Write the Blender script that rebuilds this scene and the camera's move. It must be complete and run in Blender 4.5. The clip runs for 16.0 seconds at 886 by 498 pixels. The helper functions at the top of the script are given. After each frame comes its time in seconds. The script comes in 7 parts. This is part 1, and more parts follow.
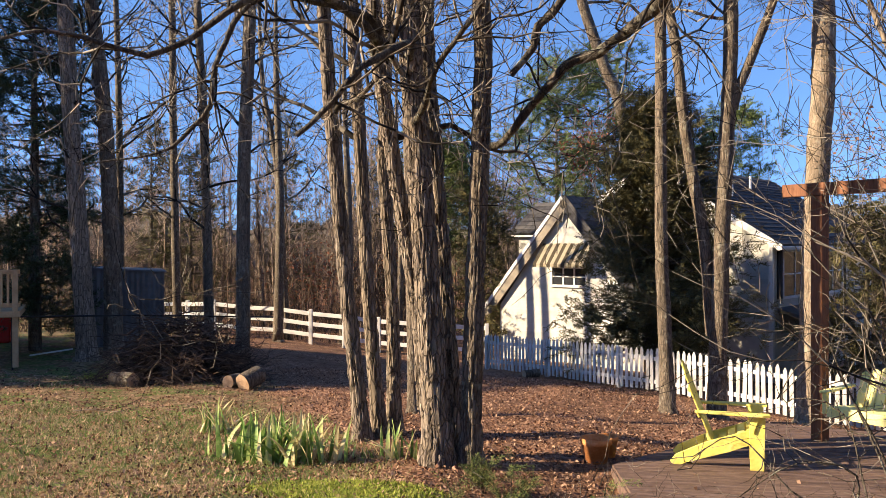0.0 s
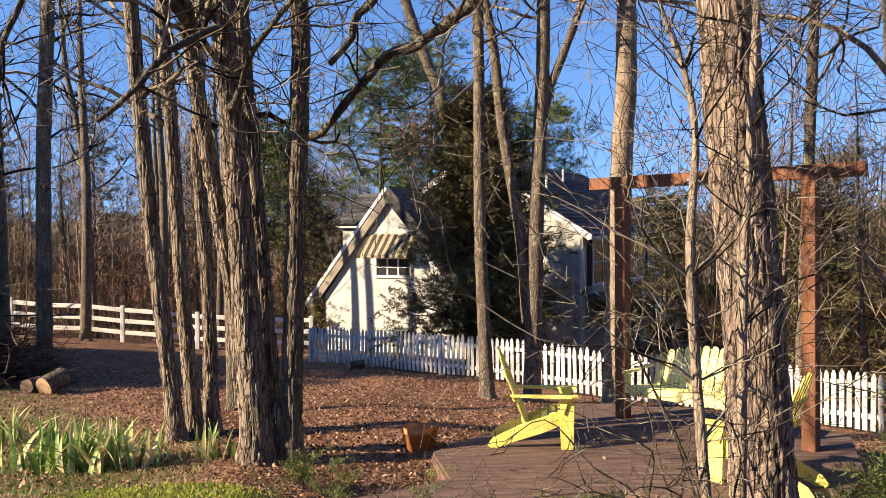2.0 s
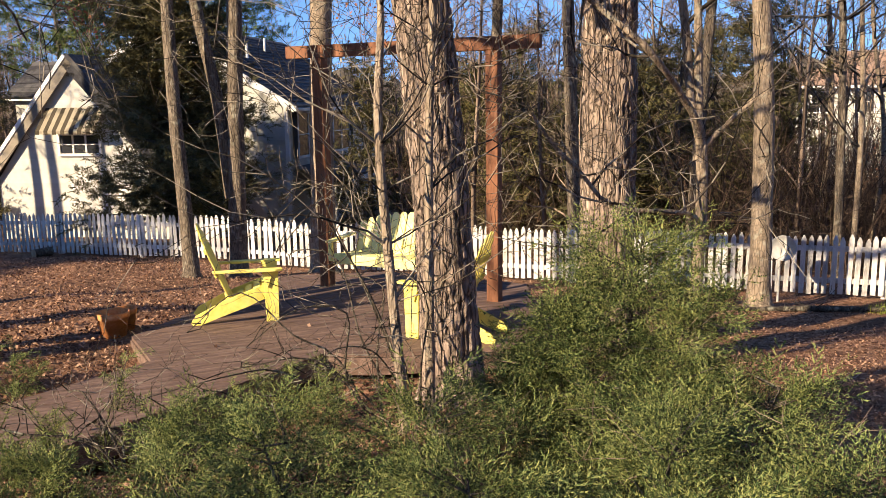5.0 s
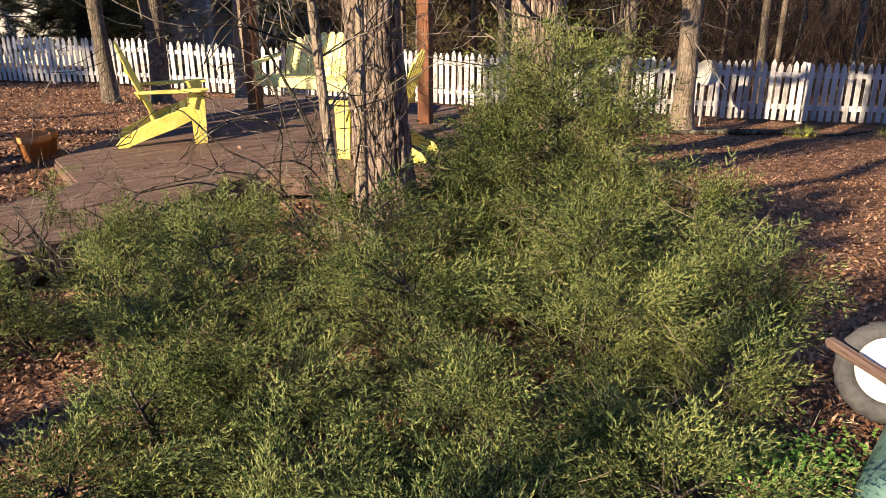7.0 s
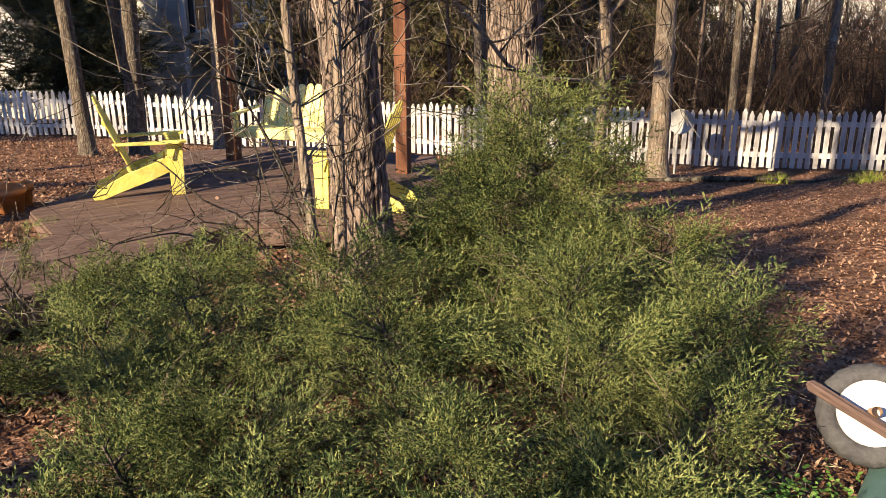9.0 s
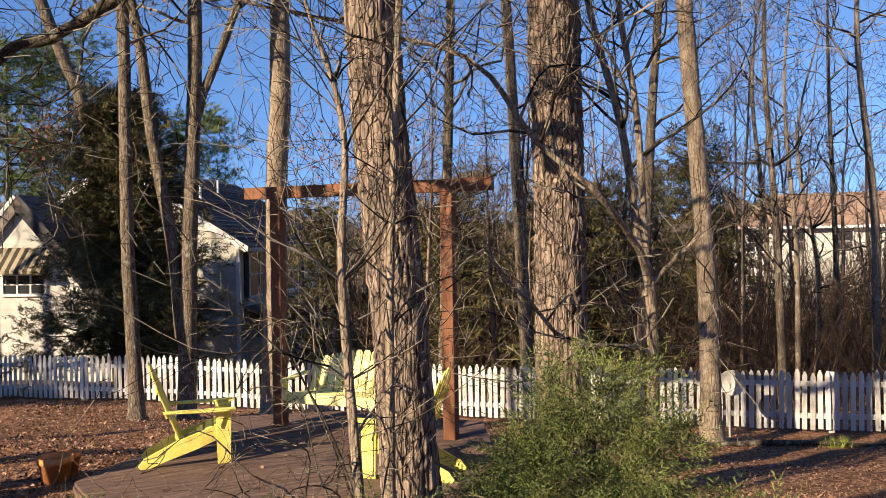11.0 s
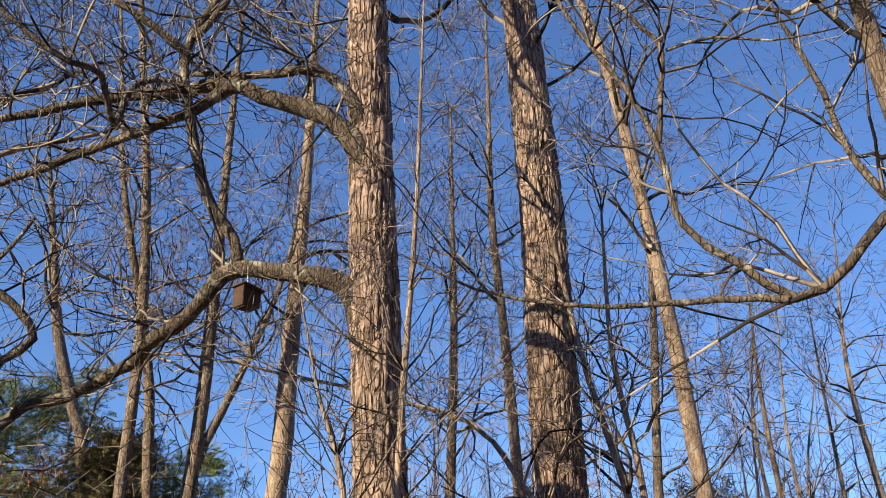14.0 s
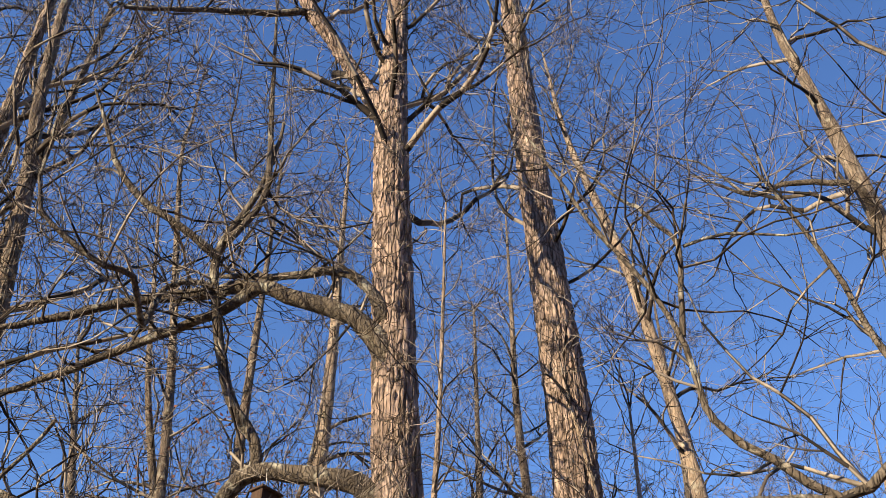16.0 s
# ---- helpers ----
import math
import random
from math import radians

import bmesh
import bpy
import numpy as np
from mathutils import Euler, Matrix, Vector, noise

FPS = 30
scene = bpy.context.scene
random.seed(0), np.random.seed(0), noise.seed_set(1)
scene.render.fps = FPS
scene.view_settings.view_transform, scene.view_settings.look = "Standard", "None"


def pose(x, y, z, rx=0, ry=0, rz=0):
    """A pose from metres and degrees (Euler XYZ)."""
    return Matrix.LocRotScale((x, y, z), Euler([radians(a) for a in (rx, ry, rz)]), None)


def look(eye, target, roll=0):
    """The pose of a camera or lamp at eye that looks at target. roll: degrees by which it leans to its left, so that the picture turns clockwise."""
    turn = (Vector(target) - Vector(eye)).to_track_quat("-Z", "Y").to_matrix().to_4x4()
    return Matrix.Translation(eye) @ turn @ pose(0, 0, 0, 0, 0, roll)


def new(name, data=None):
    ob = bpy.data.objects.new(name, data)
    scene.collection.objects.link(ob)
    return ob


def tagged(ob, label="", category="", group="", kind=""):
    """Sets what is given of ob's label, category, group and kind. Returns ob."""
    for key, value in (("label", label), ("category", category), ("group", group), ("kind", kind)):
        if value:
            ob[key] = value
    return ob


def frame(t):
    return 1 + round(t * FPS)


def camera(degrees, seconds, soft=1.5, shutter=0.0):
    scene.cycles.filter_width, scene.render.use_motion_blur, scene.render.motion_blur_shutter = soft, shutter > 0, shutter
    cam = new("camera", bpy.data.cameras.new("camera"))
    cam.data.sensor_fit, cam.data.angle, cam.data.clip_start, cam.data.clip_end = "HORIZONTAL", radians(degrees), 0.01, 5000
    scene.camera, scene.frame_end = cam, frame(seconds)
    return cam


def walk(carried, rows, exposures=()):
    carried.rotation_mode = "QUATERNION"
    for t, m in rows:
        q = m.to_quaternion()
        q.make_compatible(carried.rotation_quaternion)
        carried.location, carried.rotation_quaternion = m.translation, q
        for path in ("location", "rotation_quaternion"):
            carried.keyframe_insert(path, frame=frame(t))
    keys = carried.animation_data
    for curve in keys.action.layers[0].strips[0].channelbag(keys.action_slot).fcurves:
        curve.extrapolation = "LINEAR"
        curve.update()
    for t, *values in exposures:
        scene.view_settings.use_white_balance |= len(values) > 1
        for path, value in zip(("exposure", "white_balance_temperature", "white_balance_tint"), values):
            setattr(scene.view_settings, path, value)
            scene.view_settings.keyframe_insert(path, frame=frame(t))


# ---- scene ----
cam = camera(56.3, 16.0, 0.6)
PATH = [
    (0, (1.092, 0.093, 2.227), (0.798, 2.071, 2.216), -0.2),
    (0.5, (1.098, 0.088, 2.228), (0.891, 2.077, 2.212), -0.2),
    (1, (1.092, 0.094, 2.235), (0.987, 2.091, 2.209), -0.2),
    (1.5, (1.122, 0.112, 2.233), (1.132, 2.111, 2.198), -0.4),
    (2, (1.146, 0.134, 2.237), (1.27, 2.13, 2.201), -0.5),
    (2.5, (1.174, 0.143, 2.235), (1.417, 2.128, 2.195), -0.6),
    (3, (1.199, 0.162, 2.235), (1.583, 2.124, 2.185), -0.7),
    (3.5, (1.225, 0.176, 2.23), (1.768, 2.1, 2.148), -0.6),
    (4, (1.24, 0.176, 2.224), (1.894, 2.06, 2.08), -0.6),
    (4.5, (1.25, 0.174, 2.214), (1.975, 2.023, 1.98), -0.6),
    (5, (1.259, 0.141, 2.21), (2.038, 1.95, 1.863), -0.9),
    (5.2, (1.257, 0.131, 2.208), (2.05, 1.924, 1.812), -1.0),
    (7.3, (1.18, 0.021, 2.111), (2.065, 1.642, 1.343), 0.3),
    (7.5, (1.184, 0.016, 2.106), (2.071, 1.629, 1.323), 0.4),
    (8, (1.187, 0.004, 2.101), (2.09, 1.605, 1.312), 0.3),
    (8.2, (1.188, 0.007, 2.102), (2.104, 1.606, 1.326), 0.2),
    (10.3, (1.154, 0.079, 2.153), (2.082, 1.836, 1.924), -0.6),
    (10.5, (1.146, 0.073, 2.163), (2.065, 1.841, 1.994), -0.6),
    (11, (1.145, 0.073, 2.196), (2.052, 1.856, 2.181), -0.9),
    (11.5, (1.147, 0.066, 2.25), (2.047, 1.846, 2.389), -0.7),
    (12, (1.162, 0.065, 2.28), (2.053, 1.835, 2.553), -0.7),
    (12.5, (1.162, 0.063, 2.317), (2.042, 1.817, 2.705), -0.6),
    (13, (1.153, 0.036, 2.346), (2.027, 1.759, 2.864), -0.4),
    (13.5, (1.131, 0.001, 2.368), (1.988, 1.682, 3.03), -0.5),
    (14, (1.092, -0.04, 2.381), (1.93, 1.603, 3.155), -0.4),
    (14.5, (1.068, -0.069, 2.397), (1.881, 1.536, 3.27), -0.4),
    (15, (1.051, -0.102, 2.403), (1.828, 1.461, 3.379), -0.2),
    (15.5, (1.049, -0.122, 2.382), (1.779, 1.391, 3.468), -0.0),
    (16, (1.105, -0.033, 2.367), (1.789, 1.422, 3.557), -0.1),
]
EXPOSURES = [(0, 1.57), (3, 1.46), (5, 1.46), (7.5, 1.46), (8.2, 1.44), (10.5, 1.24), (11, 1.20), (13, 1.28), (14.5, 1.36), (16, 1.46)]
walk(cam, [(t, look(eye, target, roll)) for t, eye, target, roll in PATH], EXPOSURES)

# ---- world, sun, exposure ----
SUN_EL, SUN_TO = 24.0, Vector((-1.0, -0.26, 0.0)).normalized()
world = bpy.data.worlds.new("sky_world")
scene.world = world
world.use_nodes = True
wn = world.node_tree.nodes
wl = world.node_tree.links
sky = wn.new("ShaderNodeTexSky")
sky.sky_type = "NISHITA"
sky.sun_disc = False
sky.sun_elevation = radians(SUN_EL)
sky.sun_rotation = math.atan2(SUN_TO.x, SUN_TO.y)
sky.air_density, sky.dust_density, sky.ozone_density = 1.0, 0.0, 5.0
where = wn.new("ShaderNodeTexCoord")
raised = wn.new("ShaderNodeVectorMath")
raised.operation = "ADD"
raised.inputs[1].default_value = (0.0, 0.0, 0.16)
even = wn.new("ShaderNodeVectorMath")
even.operation = "NORMALIZE"
wl.new(where.outputs["Generated"], raised.inputs[0])
wl.new(raised.outputs[0], even.inputs[0])
wl.new(even.outputs[0], sky.inputs["Vector"])
deep = wn.new("ShaderNodeHueSaturation")
deep.inputs["Saturation"].default_value = 1.06
deep.inputs["Hue"].default_value = 0.507
wl.new(sky.outputs[0], deep.inputs["Color"])
wl.new(deep.outputs[0], wn["Background"].inputs[0])
wn["Background"].inputs[1].default_value = 0.090
sun = new("sun", bpy.data.lights.new("sun", "SUN"))
sun.data.energy, sun.data.angle, sun.data.color = 5.0, radians(0.6), (1.0, 0.78, 0.52)
to_sun = SUN_TO * math.cos(radians(SUN_EL)) + Vector((0, 0, math.sin(radians(SUN_EL))))
sun.matrix_world = look(to_sun * 60, (0, 0, 0))


# ---- materials ----
def mat(name, colours, scale=8.0, rough=0.8, bump=0.0, bump_scale=60.0, stretch=(1, 1, 1), metal=0.0, island=0.0, per_object=0.0, detail=6.0, coords="Object", transl=0.0):
    """A noise-mixed surface: colours from dark to light, a second finer grain, bump, and variation by island or object."""
    m = bpy.data.materials.new(name)
    m.use_nodes = True
    n, l = m.node_tree.nodes, m.node_tree.links
    b = n["Principled BSDF"]
    tc = n.new("ShaderNodeTexCoord")
    mp = n.new("ShaderNodeMapping")
    mp.inputs["Scale"].default_value = stretch
    l.new(tc.outputs[coords], mp.inputs[0])
    big = n.new("ShaderNodeTexNoise")
    big.inputs["Scale"].default_value, big.inputs["Detail"].default_value = scale, detail
    l.new(mp.outputs[0], big.inputs["Vector"])
    fine = n.new("ShaderNodeTexNoise")
    fine.inputs["Scale"].default_value, fine.inputs["Detail"].default_value = scale * 7.3, 4.0
    l.new(mp.outputs[0], fine.inputs["Vector"])
    mix = n.new("ShaderNodeMath")
    mix.operation = "MULTIPLY_ADD"
    mix.inputs[1].default_value = 0.35
    l.new(fine.outputs[0], mix.inputs[0])
    sub = n.new("ShaderNodeMath")
    sub.operation = "MULTIPLY"
    sub.inputs[1].default_value = 0.65
    l.new(big.outputs[0], sub.inputs[0])
    l.new(sub.outputs[0], mix.inputs[2])
    fac = mix.outputs[0]
    for amount, kind in ((island, "isl"), (per_object, "obj")):
        if amount:
            src = n.new("ShaderNodeNewGeometry").outputs["Random Per Island"] if kind == "isl" else n.new("ShaderNodeObjectInfo").outputs["Random"]
            ma = n.new("ShaderNodeMath")
            ma.operation = "MULTIPLY_ADD"
            ma.inputs[1].default_value = amount
            l.new(src, ma.inputs[0])
            off = n.new("ShaderNodeMath")
            off.operation = "SUBTRACT"
            off.inputs[1].default_value = amount * 0.5
            l.new(fac, off.inputs[0])
            l.new(off.outputs[0], ma.inputs[2])
            fac = ma.outputs[0]
    ramp = n.new("ShaderNodeValToRGB")
    el = ramp.color_ramp.elements
    while len(el) < len(colours):
        el.new(0.5)
    for i, c in enumerate(colours):
        el[i].position = 0.3 + 0.4 * i / max(1, len(colours) - 1)
        el[i].color = (*c, 1)
    l.new(fac, ramp.inputs[0])
    l.new(ramp.outputs[0], b.inputs["Base Color"])
    b.inputs["Roughness"].default_value = rough
    b.inputs["Metallic"].default_value = metal
    b.inputs["Specular IOR Level"].default_value = 0.3
    if bump:
        bt = n.new("ShaderNodeTexNoise")
        bt.inputs["Scale"].default_value, bt.inputs["Detail"].default_value = bump_scale, 6.0
        l.new(mp.outputs[0], bt.inputs["Vector"])
        bn = n.new("ShaderNodeBump")
        bn.inputs["Strength"].default_value, bn.inputs["Distance"].default_value = bump, 0.02
        l.new(bt.outputs[0], bn.inputs["Height"])
        l.new(bn.outputs[0], b.inputs["Normal"])
    if transl:
        tr = n.new("ShaderNodeBsdfTranslucent")
        ms = n.new("ShaderNodeMixShader")
        ms.inputs[0].default_value = transl
        l.new(ramp.outputs[0], tr.inputs[0])
        l.new(b.outputs[0], ms.inputs[1])
        l.new(tr.outputs[0], ms.inputs[2])
        l.new(ms.outputs[0], n["Material Output"].inputs[0])
    return m


def bark(name, colours, cells, strength, dark, patch=0.0):
    """Bark: a noise-mixed ground colour, cut by long upright furrows."""
    m = mat(name, colours, 3.0, 0.95, 0.0, 9.0, (4, 4, 0.6))
    n, l = m.node_tree.nodes, m.node_tree.links
    b = n["Principled BSDF"]
    tc = n.new("ShaderNodeTexCoord")
    warp = n.new("ShaderNodeTexNoise")
    warp.inputs["Scale"].default_value, warp.inputs["Detail"].default_value = 5.0, 5.0
    l.new(tc.outputs["Object"], warp.inputs["Vector"])
    add = n.new("ShaderNodeVectorMath")
    add.operation = "MULTIPLY_ADD"
    add.inputs[1].default_value = (0.035, 0.035, 0.5)
    l.new(warp.outputs["Color"], add.inputs[0])
    l.new(tc.outputs["Object"], add.inputs[2])
    mp = n.new("ShaderNodeMapping")
    mp.inputs["Scale"].default_value = cells
    l.new(add.outputs[0], mp.inputs[0])
    vor = n.new("ShaderNodeTexVoronoi")
    vor.feature = "DISTANCE_TO_EDGE"
    vor.inputs["Scale"].default_value = 1.0
    l.new(mp.outputs[0], vor.inputs["Vector"])
    mr = n.new("ShaderNodeMapRange")
    mr.inputs["From Min"].default_value, mr.inputs["From Max"].default_value = 0.0, 0.12
    mr.inputs["To Min"].default_value, mr.inputs["To Max"].default_value = dark, 1.0
    l.new(vor.outputs[0], mr.inputs["Value"])
    smp = n.new("ShaderNodeMapping")
    smp.inputs["Scale"].default_value = (cells[0] * 2.2, cells[1] * 2.2, cells[2] * 0.7)
    l.new(tc.outputs["Object"], smp.inputs[0])
    streak = n.new("ShaderNodeTexNoise")
    streak.inputs["Scale"].default_value, streak.inputs["Detail"].default_value = 1.0, 5.0
    l.new(smp.outputs[0], streak.inputs["Vector"])
    sr = n.new("ShaderNodeMapRange")
    sr.inputs["From Min"].default_value, sr.inputs["From Max"].default_value = 0.34, 0.56
    sr.inputs["To Min"].default_value, sr.inputs["To Max"].default_value = 0.45 + 0.5 * dark, 1.06
    l.new(streak.outputs[0], sr.inputs["Value"])
    both = n.new("ShaderNodeMath")
    both.operation = "MULTIPLY"
    l.new(mr.outputs[0], both.inputs[0])
    l.new(sr.outputs[0], both.inputs[1])
    mix = n.new("ShaderNodeMix")
    mix.data_type, mix.blend_type = "RGBA", "MULTIPLY"
    mix.inputs[0].default_value = 1.0
    base = b.inputs["Base Color"].links[0].from_socket
    l.new(base, mix.inputs[6])
    l.new(both.outputs[0], mix.inputs[7])
    out = mix.outputs[2]
    if patch:
        pn = n.new("ShaderNodeTexNoise")
        pn.inputs["Scale"].default_value, pn.inputs["Detail"].default_value = 7.0, 6.0
        l.new(tc.outputs["Object"], pn.inputs["Vector"])
        pr = n.new("ShaderNodeMapRange")
        pr.inputs["From Min"].default_value, pr.inputs["From Max"].default_value, pr.inputs["To Max"].default_value = 0.58, 0.68, patch
        l.new(pn.outputs[0], pr.inputs["Value"])
        mx = n.new("ShaderNodeMix")
        mx.data_type = "RGBA"
        mx.inputs[7].default_value = (0.42, 0.42, 0.34, 1)
        l.new(pr.outputs[0], mx.inputs[0])
        l.new(out, mx.inputs[6])
        out = mx.outputs[2]
    l.new(out, b.inputs["Base Color"])
    hs = n.new("ShaderNodeMath")
    hs.operation = "MULTIPLY_ADD"
    hs.inputs[1].default_value = 0.25
    fine = n.new("ShaderNodeTexNoise")
    fine.inputs["Scale"].default_value, fine.inputs["Detail"].default_value = 45.0, 6.0
    l.new(tc.outputs["Object"], fine.inputs["Vector"])
    l.new(fine.outputs[0], hs.inputs[0])
    l.new(both.outputs[0], hs.inputs[2])
    bn = n.new("ShaderNodeBump")
    bn.inputs["Strength"].default_value, bn.inputs["Distance"].default_value = strength, 0.03
    l.new(hs.outputs[0], bn.inputs["Height"])
    l.new(bn.outputs[0], b.inputs["Normal"])
    return m


BARK = bark("bark_shaggy", [(0.17, 0.126, 0.099), (0.305, 0.236, 0.191), (0.445, 0.362, 0.302)], (17, 17, 4.2), 1.0, 0.32)
BARK_CLUMP = bark("bark_shaggy_grey", [(0.135, 0.108, 0.083), (0.255, 0.207, 0.161), (0.40, 0.335, 0.267)], (19, 19, 4.5), 1.0, 0.35)
BARK_GREY = bark("bark_grey", [(0.075, 0.06, 0.046), (0.17, 0.137, 0.104), (0.29, 0.245, 0.19)], (26, 26, 7), 0.8, 0.45, 0.4)
BARK_PALE = bark("bark_pale", [(0.16, 0.125, 0.092), (0.27, 0.215, 0.16), (0.38, 0.31, 0.24)], (20, 20, 9), 0.6, 0.55, 0.5)
LIMB = bark("limb_bark", [(0.038, 0.032, 0.025), (0.09, 0.076, 0.058), (0.18, 0.158, 0.124)], (22, 22, 12), 0.8, 0.5, 0.55)
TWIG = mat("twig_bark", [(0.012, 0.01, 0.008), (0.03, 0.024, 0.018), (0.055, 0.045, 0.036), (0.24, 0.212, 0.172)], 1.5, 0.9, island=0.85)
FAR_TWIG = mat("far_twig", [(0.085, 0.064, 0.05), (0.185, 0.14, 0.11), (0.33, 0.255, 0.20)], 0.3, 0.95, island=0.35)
VINE = mat("pale_dry_vine", [(0.16, 0.12, 0.08), (0.30, 0.24, 0.16), (0.44, 0.36, 0.25)], 2.0, 0.9, island=0.4)
BRUSH = mat("brush_stems", [(0.03, 0.02, 0.015), (0.075, 0.05, 0.036), (0.155, 0.108, 0.078)], 0.5, 0.95, island=0.4)
RIDGE = mat("far_wood_mass", [(0.05, 0.045, 0.035), (0.10, 0.085, 0.065), (0.15, 0.125, 0.10)], 0.7, 1.0, 1.0, 1.5)
NEEDLE = mat("cedar_foliage", [(0.035, 0.036, 0.015), (0.082, 0.078, 0.03), (0.165, 0.138, 0.056)], 0.8, 0.75, island=0.3)
PINE = mat("pine_foliage", [(0.05, 0.075, 0.022), (0.10, 0.14, 0.04), (0.18, 0.21, 0.07)], 0.3, 0.75, island=0.3)
JUNIPER = mat("juniper_foliage", [(0.014, 0.028, 0.010), (0.09, 0.13, 0.045), (0.18, 0.218, 0.076), (0.25, 0.265, 0.095)], 2.0, 0.75, island=0.6, transl=0.2)
JUNIPER.node_tree.nodes["Principled BSDF"].inputs["Specular IOR Level"].default_value = 0.1
HOLLY = mat("holly_leaves", [(0.015, 0.03, 0.012), (0.04, 0.06, 0.024), (0.085, 0.11, 0.05)], 1.0, 0.45, island=0.4)
DRY_LEAF = mat("dry_leaves", [(0.055, 0.026, 0.016), (0.145, 0.068, 0.039), (0.26, 0.137, 0.083), (0.42, 0.27, 0.18)], 2.5, 0.85, island=0.75, transl=0.15)
HUNG_LEAF = mat("hanging_dead_leaves", [(0.10, 0.03, 0.02), (0.22, 0.08, 0.045), (0.32, 0.15, 0.08)], 1.0, 0.85, island=0.6, transl=0.2)
GRASS = mat("winter_grass", [(0.07, 0.13, 0.026), (0.14, 0.19, 0.05), (0.34, 0.27, 0.14), (0.56, 0.42, 0.28)], 0.9, 0.85, island=0.6, transl=0.2)
IRIS = mat("iris_blade", [(0.11, 0.20, 0.05), (0.27, 0.42, 0.12), (0.52, 0.58, 0.25), (0.68, 0.58, 0.34)], 3.0, 0.55, per_object=0.6, transl=0.25)
IVY = mat("ground_weed_leaf", [(0.06, 0.14, 0.024), (0.14, 0.29, 0.05), (0.25, 0.41, 0.09)], 3.0, 0.6, island=0.4, transl=0.25)
MOSS = mat("moss", [(0.12, 0.16, 0.022), (0.28, 0.33, 0.05), (0.42, 0.44, 0.10)], 6.0, 0.95, island=0.4)
YELLOW = mat("yellow_paint", [(0.66, 0.56, 0.10), (0.80, 0.70, 0.17), (0.86, 0.78, 0.27)], 4.0, 0.6, 0.25, 30.0, (1, 1, 1))
FADED = mat("faded_yellow_paint", [(0.76, 0.67, 0.20), (0.86, 0.78, 0.31), (0.90, 0.84, 0.42)], 5.0, 0.65, 0.25, 30.0)
STAIN = mat("red_brown_stained_wood", [(0.10, 0.040, 0.02), (0.165, 0.068, 0.034), (0.23, 0.105, 0.055)], 5.0, 0.7, 0.3, 12.0, (6, 6, 0.6))
DECK = mat("weathered_deck_wood", [(0.06, 0.039, 0.031), (0.125, 0.081, 0.065), (0.235, 0.165, 0.135)], 3.0, 0.8, 0.35, 18.0, (0.9, 6, 6))
FENCE = mat("worn_white_paint", [(0.26, 0.25, 0.24), (0.54, 0.53, 0.52), (0.70, 0.69, 0.68)], 3.0, 0.7, 0.2, 40.0, (4, 4, 1.0), per_object=0.25)
WHITE = mat("white_vinyl", [(0.60, 0.59, 0.57), (0.70, 0.69, 0.67), (0.75, 0.74, 0.72)], 2.0, 0.5)
SIDING = mat("cream_siding", [(0.36, 0.36, 0.33), (0.47, 0.465, 0.43), (0.54, 0.535, 0.495)], 0.8, 0.6, per_object=0.12)
SHINGLE = mat("dark_shingle", [(0.025, 0.025, 0.03), (0.05, 0.05, 0.056), (0.09, 0.088, 0.09)], 6.0, 0.95, 0.4, 40.0, per_object=0.45)
SHINGLE_TAN = mat("tan_shingle", [(0.19, 0.12, 0.085), (0.27, 0.18, 0.13), (0.33, 0.24, 0.18)], 2.0, 0.95, 0.3, 20.0)
SHED = mat("grey_corrugated_metal", [(0.07, 0.07, 0.075), (0.12, 0.12, 0.125), (0.17, 0.168, 0.17)], 1.2, 0.55, metal=0.2)
CLAY = mat("orange_clay", [(0.42, 0.15, 0.045), (0.60, 0.24, 0.08), (0.68, 0.36, 0.18)], 7.0, 0.85, 0.2, 50.0)
LOGEND = mat("cut_log_wood", [(0.26, 0.16, 0.09), (0.40, 0.27, 0.17), (0.50, 0.37, 0.25)], 9.0, 0.9, 0.3, 40.0)
# near-black: painted shade below the deck planks, and the shutters' own colour
DARK = mat("gap_shade_and_shutter_black", [(0.015, 0.015, 0.016), (0.025, 0.025, 0.026)], 2.0, 0.9)
GLASS = mat("dark_window_glass", [(0.02, 0.022, 0.028), (0.035, 0.038, 0.045)], 0.6, 0.06)
RAKE = mat("weathered_beige_board", [(0.15, 0.13, 0.105), (0.21, 0.185, 0.15), (0.28, 0.25, 0.205)], 2.0, 0.85, 0.2, 30.0)
AWN_D = mat("awning_dark_stripe", [(0.085, 0.07, 0.05), (0.13, 0.11, 0.08)], 6.0, 0.9)
AWN_L = mat("awning_light_stripe", [(0.48, 0.43, 0.32), (0.58, 0.53, 0.41)], 6.0, 0.9)
TYRE = mat("grey_black_rubber", [(0.03, 0.03, 0.032), (0.06, 0.06, 0.062), (0.10, 0.10, 0.10)], 7.0, 0.75, 0.3, 60.0)
GREEN_TUB = mat("dull_green_plastic", [(0.055, 0.11, 0.10), (0.085, 0.165, 0.15), (0.13, 0.22, 0.205)], 4.0, 0.55, 0.1, 40.0)
GREYMETAL = mat("grey_painted_metal", [(0.36, 0.36, 0.35), (0.46, 0.46, 0.44), (0.55, 0.55, 0.53)], 5.0, 0.5, metal=0.1)
BLACKIRON = mat("black_iron", [(0.012, 0.012, 0.012), (0.03, 0.03, 0.03)], 20.0, 0.5, metal=0.5)
CHAIN = mat("chain_steel", [(0.16, 0.15, 0.14), (0.28, 0.27, 0.25)], 30.0, 0.4, metal=0.8)
RED = mat("red_plastic", [(0.55, 0.025, 0.02), (0.68, 0.04, 0.03)], 3.0, 0.45)
